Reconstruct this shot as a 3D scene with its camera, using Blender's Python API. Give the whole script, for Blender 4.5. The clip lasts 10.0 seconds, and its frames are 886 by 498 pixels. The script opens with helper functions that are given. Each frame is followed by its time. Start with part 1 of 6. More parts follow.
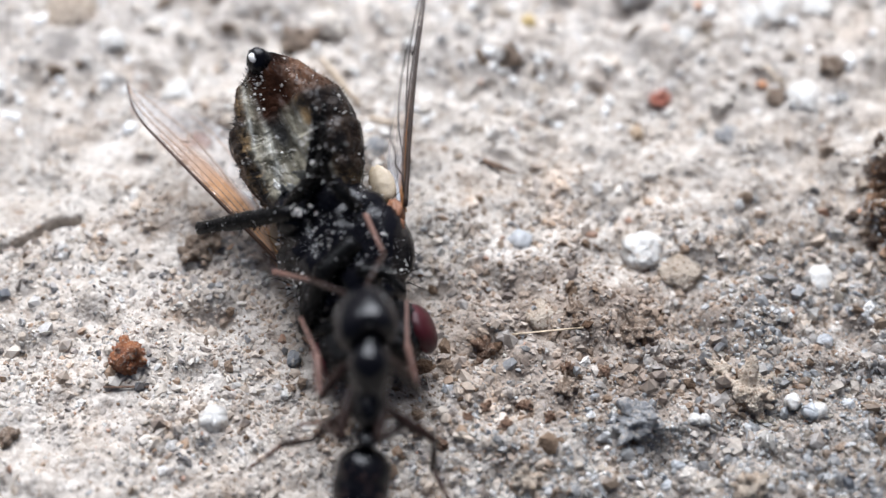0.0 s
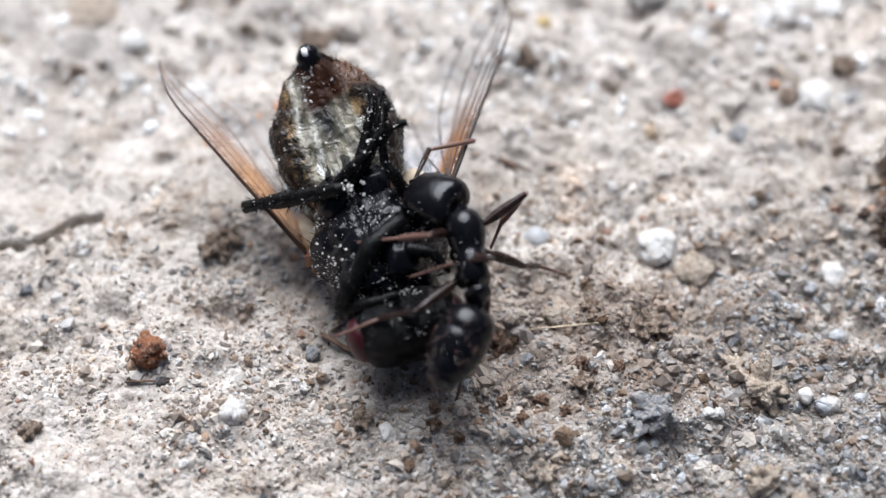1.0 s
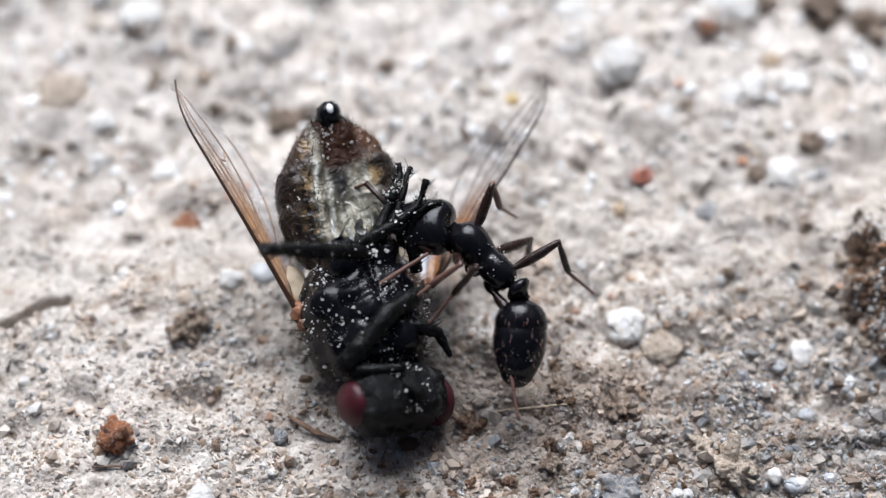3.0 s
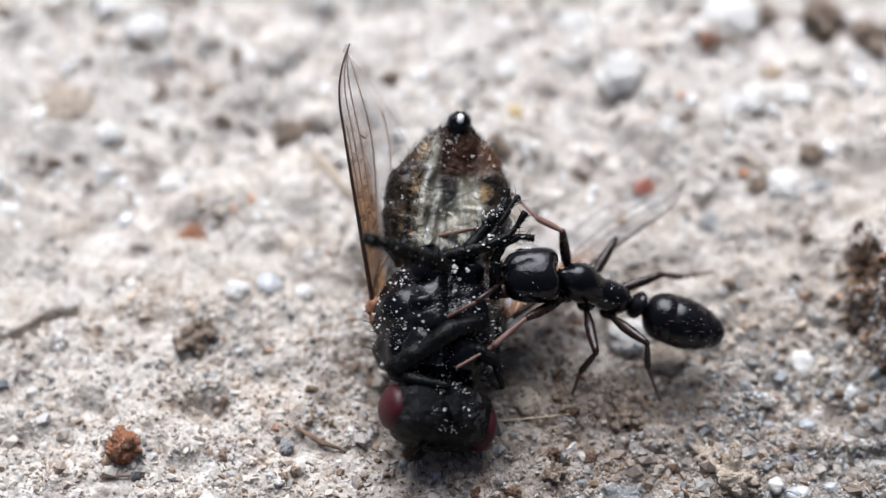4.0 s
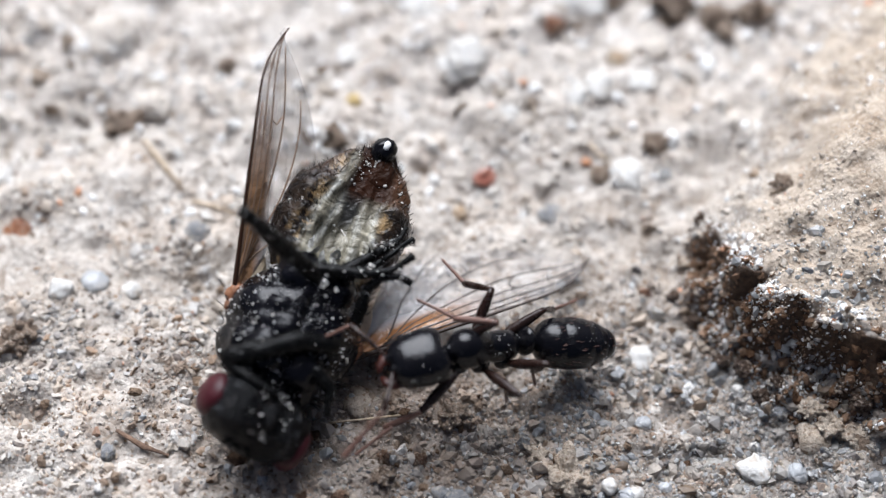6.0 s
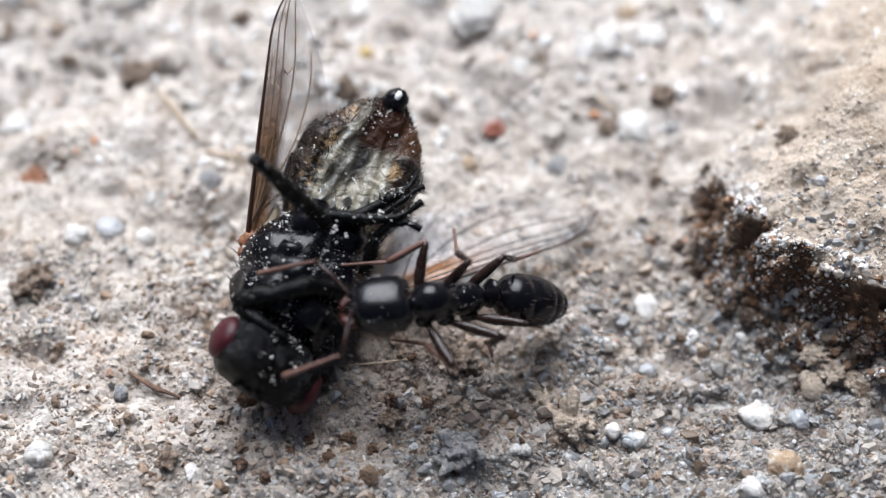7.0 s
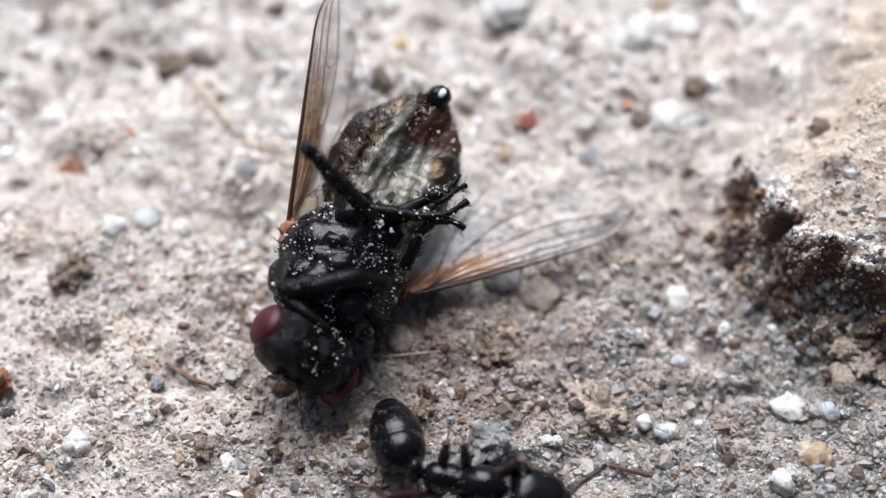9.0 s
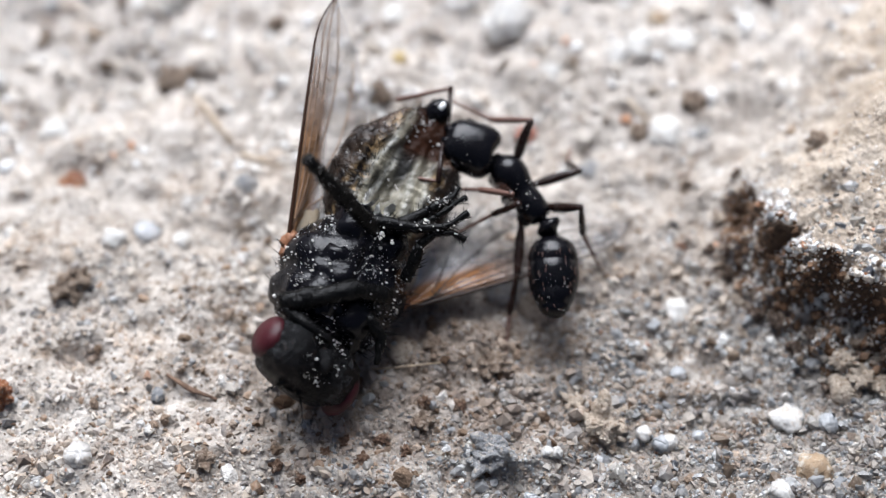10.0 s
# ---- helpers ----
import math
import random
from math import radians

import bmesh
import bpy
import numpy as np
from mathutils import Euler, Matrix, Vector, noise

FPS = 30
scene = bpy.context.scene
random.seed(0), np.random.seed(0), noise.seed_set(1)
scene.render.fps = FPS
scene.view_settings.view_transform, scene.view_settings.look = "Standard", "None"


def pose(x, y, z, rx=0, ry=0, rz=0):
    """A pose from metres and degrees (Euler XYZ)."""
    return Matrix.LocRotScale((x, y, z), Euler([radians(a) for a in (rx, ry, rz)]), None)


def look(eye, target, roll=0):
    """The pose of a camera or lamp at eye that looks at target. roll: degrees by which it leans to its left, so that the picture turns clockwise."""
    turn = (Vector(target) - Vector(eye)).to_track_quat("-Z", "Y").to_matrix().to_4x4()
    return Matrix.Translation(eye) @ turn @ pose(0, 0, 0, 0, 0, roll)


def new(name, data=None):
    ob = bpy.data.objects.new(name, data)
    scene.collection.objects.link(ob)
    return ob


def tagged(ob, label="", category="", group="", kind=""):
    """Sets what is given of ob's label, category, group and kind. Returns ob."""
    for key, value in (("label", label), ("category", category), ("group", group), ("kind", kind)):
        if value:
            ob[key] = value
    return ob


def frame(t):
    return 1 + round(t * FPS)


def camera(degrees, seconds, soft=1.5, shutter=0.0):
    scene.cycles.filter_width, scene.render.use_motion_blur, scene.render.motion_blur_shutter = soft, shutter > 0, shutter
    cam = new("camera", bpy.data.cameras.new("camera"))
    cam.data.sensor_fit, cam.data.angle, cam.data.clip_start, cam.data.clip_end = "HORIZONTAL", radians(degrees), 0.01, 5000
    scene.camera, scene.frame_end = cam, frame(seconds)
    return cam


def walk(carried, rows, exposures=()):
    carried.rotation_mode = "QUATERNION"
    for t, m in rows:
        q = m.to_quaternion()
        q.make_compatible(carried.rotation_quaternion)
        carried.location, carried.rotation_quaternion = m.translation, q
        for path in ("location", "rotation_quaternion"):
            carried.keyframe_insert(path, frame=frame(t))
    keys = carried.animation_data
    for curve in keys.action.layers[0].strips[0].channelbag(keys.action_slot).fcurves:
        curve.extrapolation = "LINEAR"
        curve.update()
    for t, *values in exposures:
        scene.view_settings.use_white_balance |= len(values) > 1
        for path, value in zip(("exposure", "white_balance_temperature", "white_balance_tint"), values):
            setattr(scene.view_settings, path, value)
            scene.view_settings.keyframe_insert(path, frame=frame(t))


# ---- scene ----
MM = 0.001  # everything below is written in millimetres


def mm(x, y, z, rx=0, ry=0, rz=0):
    return pose(x * MM, y * MM, z * MM, rx, ry, rz)


def eye(x, y, z, down, turn, roll):
    """A camera pose: millimetres, degrees below the horizon, turned to the right, leaning."""
    return mm(x, y, z, 90 - down, 0, -turn) @ pose(0, 0, 0, 0, 0, roll)


# ---- camera ----
cam = camera(27.0, 10.0, soft=1.3, shutter=0.15)
cam.data.dof.use_dof = True
cam.data.dof.focus_distance = 30.1 * MM
cam.data.dof.aperture_fstop = 50
walk(cam, [
    (0, eye(-0.247, -17.852, 26.851, 59.08, -0.10, 0.30)),
    (0.5, eye(-0.239, -17.936, 26.756, 58.88, -0.55, -0.07)),
    (1, eye(-0.323, -18.313, 27.031, 58.63, -0.82, -0.32)),
    (1.5, eye(-0.479, -18.243, 27.286, 58.98, -1.13, -0.63)),
    (2, eye(-0.182, -17.699, 27.493, 58.54, -1.22, -0.87)),
    (2.5, eye(0.106, -17.764, 27.233, 57.32, -0.60, -0.46)),
    (4, eye(-0.046, -17.794, 27.691, 57.21, -0.15, -0.17)),
    (4.5, eye(0.000, -17.683, 27.454, 57.21, -0.01, -0.00)),
    (5, eye(0.629, -17.207, 26.822, 57.25, 2.75, 2.08)),
    (5.5, eye(1.100, -17.181, 26.789, 58.00, 3.56, 2.61)),
    (5.7, eye(1.398, -16.987, 27.066, 58.23, 3.50, 2.53)),
    (6.8, eye(2.539, -16.532, 27.616, 59.91, 2.05, 1.59)),
    (7, eye(2.220, -17.427, 27.529, 59.36, 1.47, 1.16)),
    (7.5, eye(2.215, -17.209, 27.773, 60.73, -0.78, -0.74)),
    (8, eye(2.161, -17.402, 27.844, 60.19, -0.34, -0.33)),
    (8.5, eye(2.187, -17.301, 27.997, 60.40, -0.54, -0.54)),
    (9, eye(2.279, -17.210, 27.945, 60.34, -0.78, -0.72)),
    (9.5, eye(2.213, -17.164, 27.926, 60.23, -0.38, -0.39)),
    (10, eye(2.112, -17.452, 27.942, 59.58, -0.16, -0.16)),
], exposures=[(0.0, 0.41, 5690, 10.5), (2.5, 0.40, 5690, 10.5), (4.5, 0.35, 5690, 10.5), (5.5, 0.34, 5700, 10.5), (7.0, 0.39, 5710, 10.5), (10.0, 0.40, 5720, 10.5)])

# ---- light: bright open shade, the veiled sun behind and to one side ----
world = bpy.data.worlds.new("sky")
scene.world = world
world.use_nodes = True
wn, wl = world.node_tree.nodes, world.node_tree.links
wn.clear()
sky = wn.new("ShaderNodeTexSky")
sky.sky_type = "NISHITA"
sky.sun_disc = False
sky.sun_elevation = radians(52)
sky.sun_rotation = radians(-8)
sky.air_density, sky.dust_density, sky.ozone_density = 0.7, 10.0, 0.4
bg = wn.new("ShaderNodeBackground")
bg.inputs["Strength"].default_value = 0.046
wl.new(sky.outputs["Color"], bg.inputs["Color"])
wl.new(bg.outputs["Background"], wn.new("ShaderNodeOutputWorld").inputs["Surface"])

sun = new("sun", bpy.data.lights.new("sun", "SUN"))
sun.data.energy = 5.0
sun.data.angle = radians(50)
sun.data.color = (1.0, 0.975, 0.935)
sun.matrix_world = look((-0.08, 0.61, 0.79), (0, 0, 0))


# ---- materials ----
class Mat:
    """A node material with texture coordinates in millimetres of the object's space."""

    def __init__(self, name):
        self.m = bpy.data.materials.new(name)
        self.m.use_nodes = True
        self.n, self.l = self.m.node_tree.nodes, self.m.node_tree.links
        self.b = self.n["Principled BSDF"]
        tc = self.n.new("ShaderNodeTexCoord")
        sc = self.n.new("ShaderNodeVectorMath")
        sc.operation = "SCALE"
        sc.inputs["Scale"].default_value = 1000.0
        self.l.new(tc.outputs["Object"], sc.inputs[0])
        self.co = sc.outputs[0]

    def noise(self, scale, detail=4, rough=0.6, lo=0.35, hi=0.65, distort=0.0):
        t = self.n.new("ShaderNodeTexNoise")
        t.inputs["Scale"].default_value = scale
        t.inputs["Detail"].default_value = detail
        t.inputs["Roughness"].default_value = rough
        t.inputs["Distortion"].default_value = distort
        self.l.new(self.co, t.inputs["Vector"])
        return self.range(t.outputs["Fac"], lo, hi)

    def streaks(self, sx, sy, detail=4, rough=0.6, lo=0.35, hi=0.65, distort=0.0):
        """Noise drawn out lengthwise."""
        v = self.n.new("ShaderNodeVectorMath")
        v.operation = "MULTIPLY"
        v.inputs[1].default_value = (sx, sy, sx)
        self.l.new(self.co, v.inputs[0])
        keep, self.co = self.co, v.outputs[0]
        out = self.noise(1.0, detail, rough, lo, hi, distort)
        self.co = keep
        return out

    def cells(self, scale, out="Distance", feature="F1"):
        t = self.n.new("ShaderNodeTexVoronoi")
        t.feature = feature
        t.inputs["Scale"].default_value = scale
        self.l.new(self.co, t.inputs["Vector"])
        return t.outputs[out]

    def range(self, src, lo, hi, a=0.0, b=1.0):
        r = self.n.new("ShaderNodeMapRange")
        r.inputs["From Min"].default_value, r.inputs["From Max"].default_value = lo, hi
        r.inputs["To Min"].default_value, r.inputs["To Max"].default_value = a, b
        self.l.new(src, r.inputs["Value"])
        return r.outputs["Result"]

    def math(self, op, a, b=0.0):
        m = self.n.new("ShaderNodeMath")
        m.operation = op
        for i, v in enumerate((a, b)):
            if isinstance(v, (int, float)):
                m.inputs[i].default_value = v
            else:
                self.l.new(v, m.inputs[i])
        return m.outputs[0]

    def mix(self, fac, a, b, mode="MIX"):
        m = self.n.new("ShaderNodeMix")
        m.data_type, m.blend_type = "RGBA", mode
        for sock, v in ((m.inputs[0], fac), (m.inputs[6], a), (m.inputs[7], b)):
            if isinstance(v, (int, float)):
                sock.default_value = v
            elif isinstance(v, tuple):
                sock.default_value = (*v, 1.0)
            else:
                self.l.new(v, sock)
        return m.outputs[2]

    def axis(self, name):
        s = self.n.new("ShaderNodeSeparateXYZ")
        self.l.new(self.co, s.inputs[0])
        return s.outputs[name]

    def ramp(self, src, stops, interp="LINEAR"):
        r = self.n.new("ShaderNodeValToRGB")
        r.color_ramp.interpolation = interp
        e = r.color_ramp.elements
        while len(e) < len(stops):
            e.new(0.5)
        for el, (p, c) in zip(e, stops):
            el.position, el.color = p, (*c, 1.0)
        self.l.new(src, r.inputs["Fac"])
        return r.outputs["Color"]

    def layer(self, name):
        """A soil layer that the ground's mesh carries."""
        a = self.n.new("ShaderNodeAttribute")
        a.attribute_name = name
        return a.outputs["Fac"]

    def island(self):
        return self.n.new("ShaderNodeNewGeometry").outputs["Random Per Island"]

    def any(self):
        return self.n.new("ShaderNodeObjectInfo").outputs["Random"]

    def set(self, **kw):
        names = dict(color="Base Color", rough="Roughness", metal="Metallic", trans="Transmission Weight", ior="IOR", alpha="Alpha",
                     coat="Coat Weight", coat_rough="Coat Roughness", sss="Subsurface Weight", spec="Specular IOR Level", sheen="Sheen Weight")
        for k, v in kw.items():
            sock = self.b.inputs[names[k]]
            if isinstance(v, tuple):
                sock.default_value = (*v, 1.0)
            elif isinstance(v, (int, float)):
                sock.default_value = v
            else:
                self.l.new(v, sock)
        if "sss" in kw:
            self.b.inputs["Subsurface Radius"].default_value = (0.9, 0.7, 0.5)
            self.b.inputs["Subsurface Scale"].default_value = 0.08 * MM
        return self

    def bump(self, height, strength=0.5, dist=0.03):
        b = self.n.new("ShaderNodeBump")
        b.inputs["Strength"].default_value = strength
        b.inputs["Distance"].default_value = dist * MM
        self.l.new(height, b.inputs["Height"])
        self.l.new(b.outputs["Normal"], self.b.inputs["Normal"])
        return self


def soil_shade_patch(k):
    """Where the brown soil lies open: beside the mound and, with shade painted in, in front of the fly."""
    x, y = k.axis("X"), k.axis("Y")
    ex, ey = k.math("DIVIDE", k.math("SUBTRACT", x, 1.9), 4.2), k.math("DIVIDE", k.math("ADD", k.math("ADD", y, 3.5), k.math("MULTIPLY", x, 0.06)), 1.6)
    a = k.math("ADD", k.math("ADD", k.math("MULTIPLY", ex, ex), k.math("MULTIPLY", ey, ey)), k.math("MULTIPLY", k.noise(1.5, 5, 0.65, 0.36, 0.62), 0.8))
    fx, fy = k.math("DIVIDE", k.math("SUBTRACT", x, 5.5), 1.7), k.math("DIVIDE", k.math("ADD", y, 1.5), 1.5)
    b = k.math("ADD", k.math("ADD", k.math("MULTIPLY", fx, fx), k.math("MULTIPLY", fy, fy)), k.math("MULTIPLY", k.noise(1.9, 5, 0.65, 0.36, 0.62), 0.9))
    return k.math("MAXIMUM", k.range(a, 1.8, 0.4), k.range(b, 1.8, 0.4, 0.0, 0.45))


def ground_material():
    """Pale sandy clay, paler behind by painted light fall-off, grittier towards one corner; the mound has a cream crust
    over a rusty loam painted darker for shade.
    """
    k = Mat("sandy_clay")
    x, y = k.axis("X"), k.axis("Y")
    big = k.noise(0.35, 3, 0.5, 0.38, 0.62)
    mid = k.noise(1.5, 5, 0.65, 0.36, 0.62)
    fine = k.noise(9.0, 6, 0.7, 0.30, 0.70)
    spots = k.noise(1.9, 6, 0.72, 0.545, 0.68, 0.8)
    warm = k.noise(0.9, 4, 0.6, 0.50, 0.70)
    here = k.range(k.math("ADD", k.math("MULTIPLY", x, x), k.math("MULTIPLY", y, y)), 420.0, 200.0)
    grit = k.range(k.math("ADD", k.math("SUBTRACT", k.math("MULTIPLY", x, 0.60), k.math("MULTIPLY", y, 0.8)), k.math("MULTIPLY", big, 2.0)), 4.6, 8.8)
    clay = k.mix(big, (0.50, 0.45, 0.395), (0.63, 0.585, 0.53))
    # paler towards the back: a fall-off of light put into the clay's colour
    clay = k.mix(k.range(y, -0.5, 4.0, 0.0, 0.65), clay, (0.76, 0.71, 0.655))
    clay = k.mix(mid, k.mix(0.5, clay, (0.33, 0.275, 0.22)), clay)
    # dark grit; its tone also takes in the weaker light in front
    sand = k.mix(mid, (0.062, 0.055, 0.050), (0.21, 0.188, 0.168))
    base = k.mix(k.math("MULTIPLY", k.math("MULTIPLY", grit, here), 0.92), clay, sand)
    base = k.mix(k.math("MULTIPLY", warm, 0.5), base, (0.50, 0.37, 0.255))
    grain = k.cells(11.0, "Color")
    g = k.n.new("ShaderNodeSeparateColor")
    k.l.new(grain, g.inputs[0])
    speck = k.ramp(g.outputs[0], [(0.0, (0.05, 0.05, 0.055)), (0.06, (0.18, 0.16, 0.14)), (0.16, (0.40, 0.36, 0.32)), (0.55, (0.56, 0.52, 0.47)),
                                  (0.8, (0.70, 0.67, 0.62)), (1.0, (0.82, 0.81, 0.79))], "CONSTANT")
    base = k.mix(0.34, base, speck)
    # brown, crumbly soil in front of the fly, the fly's shade put into its colour
    base = k.mix(k.math("MULTIPLY", soil_shade_patch(k), 0.70), base, k.mix(mid, (0.080, 0.054, 0.037), (0.26, 0.198, 0.15)))
    stain = k.noise(1.15, 5, 0.62, 0.50, 0.70, 0.5)
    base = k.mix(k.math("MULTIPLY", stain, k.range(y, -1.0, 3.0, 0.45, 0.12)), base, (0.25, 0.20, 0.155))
    base = k.mix(k.math("MULTIPLY", spots, 0.70), base, (0.15, 0.105, 0.072))
    rust = k.noise(3.6, 5, 0.65, 0.585, 0.70, 0.6)
    base = k.mix(k.math("MULTIPLY", rust, 0.65), base, (0.20, 0.125, 0.072))
    # the mound: cream crust, and brown loam with the recess's shade in its colour
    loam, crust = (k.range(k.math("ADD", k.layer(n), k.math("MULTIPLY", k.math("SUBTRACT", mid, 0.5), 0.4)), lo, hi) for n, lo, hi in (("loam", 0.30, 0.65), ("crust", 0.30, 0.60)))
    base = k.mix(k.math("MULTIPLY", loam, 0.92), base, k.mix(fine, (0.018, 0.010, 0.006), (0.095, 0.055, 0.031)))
    cream = k.mix(mid, k.mix(fine, (0.29, 0.22, 0.155), (0.47, 0.385, 0.295)), k.mix(fine, (0.43, 0.355, 0.275), (0.64, 0.565, 0.475)))
    cream = k.mix(k.math("MULTIPLY", k.noise(1.3, 5, 0.7, 0.58, 0.72), 0.8), cream, (0.28, 0.19, 0.12))
    base = k.mix(crust, base, cream)
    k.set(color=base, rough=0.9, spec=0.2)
    d = k.cells(11.0, "Distance")
    h = k.math("ADD", k.math("MULTIPLY", fine, 0.8), k.math("MULTIPLY", d, -0.9))
    return k.bump(h, 0.7, 0.05).m


def grain_material():
    k = Mat("sand_grains")
    c = k.ramp(k.island(), [(0.0, (0.05, 0.055, 0.065)), (0.05, (0.16, 0.15, 0.145)), (0.10, (0.24, 0.15, 0.085)), (0.15, (0.32, 0.30, 0.285)), (0.24, (0.44, 0.37, 0.295)),
                            (0.36, (0.50, 0.45, 0.385)), (0.58, (0.60, 0.565, 0.51)), (0.78, (0.72, 0.70, 0.665)), (0.92, (0.80, 0.79, 0.77)), (0.99, (0.55, 0.27, 0.16))], "CONSTANT")
    c = k.mix(k.noise(14, 4), k.mix(0.45, c, (0.40, 0.35, 0.30)), c)
    c = k.mix(k.noise(1.3, 4, 0.6, 0.46, 0.64), c, k.mix(0.62, c, (0.24, 0.175, 0.125)))
    c = k.mix(k.noise(0.8, 4, 0.6, 0.52, 0.66), c, k.mix(0.45, c, (0.60, 0.45, 0.33)))
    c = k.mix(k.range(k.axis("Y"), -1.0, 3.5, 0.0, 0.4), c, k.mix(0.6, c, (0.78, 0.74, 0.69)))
    # the same soil brown and painted shade on the grains
    c = k.mix(k.math("MULTIPLY", soil_shade_patch(k), k.noise(2.4, 4, 0.6, 0.22, 0.50)), c, k.mix(0.62, c, (0.185, 0.140, 0.107)))
    grit = k.range(k.math("SUBTRACT", k.math("MULTIPLY", k.axis("X"), 0.60), k.math("MULTIPLY", k.axis("Y"), 0.8)), 4.6, 8.0)
    # grains darker in that corner too, the weaker front light included
    c = k.mix(k.math("MULTIPLY", grit, k.noise(3.4, 4, 0.6, 0.32, 0.54)), c, k.mix(0.56, c, (0.095, 0.086, 0.080)))
    c = k.mix(k.range(k.axis("Z"), 0.5, 1.2, 0.0, 0.72), c, k.mix(k.noise(2.0, 5, 0.65), (0.38, 0.30, 0.225), (0.64, 0.565, 0.475)))
    r = k.range(k.island(), 0.6, 0.95, 0.75, 0.30)
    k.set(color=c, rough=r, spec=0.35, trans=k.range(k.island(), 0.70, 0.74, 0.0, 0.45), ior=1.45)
    return k.bump(k.noise(22, 3), 0.3, 0.02).m


def quartz_sand_material():
    k = Mat("clear_sand")
    c = k.ramp(k.island(), [(0.0, (0.66, 0.66, 0.65)), (0.20, (0.56, 0.53, 0.48)), (0.36, (0.50, 0.51, 0.52)), (0.54, (0.55, 0.48, 0.39)), (0.64, (0.27, 0.265, 0.26)), (0.72, (0.13, 0.14, 0.16)), (0.76, (0.28, 0.205, 0.14)), (0.88, (0.80, 0.80, 0.79))], "CONSTANT")
    k.set(color=c, rough=k.range(k.island(), 0.0, 1.0, 0.2, 0.5), spec=0.5, trans=0.6, ior=1.5)
    return k.bump(k.noise(9, 4), 0.4, 0.03).m


def white_sand_material():
    k = Mat("white_sand")
    c = k.ramp(k.island(), [(0.0, (0.80, 0.79, 0.77)), (0.50, (0.86, 0.86, 0.85)), (0.72, (0.62, 0.56, 0.48)), (0.86, (0.44, 0.36, 0.28)), (0.92, (0.30, 0.22, 0.15)), (0.97, (0.62, 0.30, 0.15))], "CONSTANT")
    return k.set(color=c, rough=0.35, spec=0.5, trans=0.15, ior=1.5).bump(k.noise(9, 4), 0.4, 0.03).m


def crumb_material(name="soil_crumbs", tint=(1.0, 1.0, 1.0)):
    k = Mat(name)
    c = k.ramp(k.island(), [(0.0, (0.20, 0.15, 0.11)), (0.05, (0.34, 0.275, 0.215)), (0.12, (0.48, 0.42, 0.35)), (0.30, (0.60, 0.555, 0.495)), (0.62, (0.72, 0.69, 0.645)), (0.84, (0.82, 0.81, 0.78))], "CONSTANT")
    c = k.mix(k.noise(8, 5, 0.7, 0.25, 0.6), k.mix(0.4, c, (0.20, 0.15, 0.11)), c)
    c = k.mix(1.0, c, tint, "MULTIPLY")
    return k.set(color=c, rough=0.9, spec=0.2).bump(k.noise(16, 4), 0.8, 0.04).m


def stone_material(name, a, b, rough=0.7, scale=6.0, spots=None, sss=0.0, trans=0.0, bump=0.6):
    k = Mat(name)
    c = k.mix(k.noise(scale, 5, 0.65), a, b)
    if spots:
        c = k.mix(k.noise(scale * 2.3, 5, 0.7, 0.52, 0.62), c, spots)
    k.set(color=c, rough=rough, spec=0.5)
    if trans:
        k.set(trans=trans, ior=1.5)
    return k.bump(k.noise(scale * 3, 5, 0.7), bump, 0.04).m


def chitin(name, color, dust=0.25, rough=0.3, dust_color=(0.13, 0.125, 0.12), bump=0.25, scale=30.0, coat=0.0, spec=0.36):
    k = Mat(name)
    d = k.noise(3.5, 6, 0.75, 0.52, 0.75)
    c = k.mix(k.math("MULTIPLY", d, dust), color, dust_color)
    c = k.mix(k.noise(1.6, 3, 0.5, 0.3, 0.7), c, k.mix(0.5, c, tuple(min(1.0, 1.7 * v) for v in color)))
    k.set(color=c, rough=k.range(d, 0.0, 1.0, rough, min(0.9, rough + 0.2)), spec=spec, coat=coat, coat_rough=0.12)
    return k.bump(k.noise(scale, 4, 0.6), bump, 0.012).m


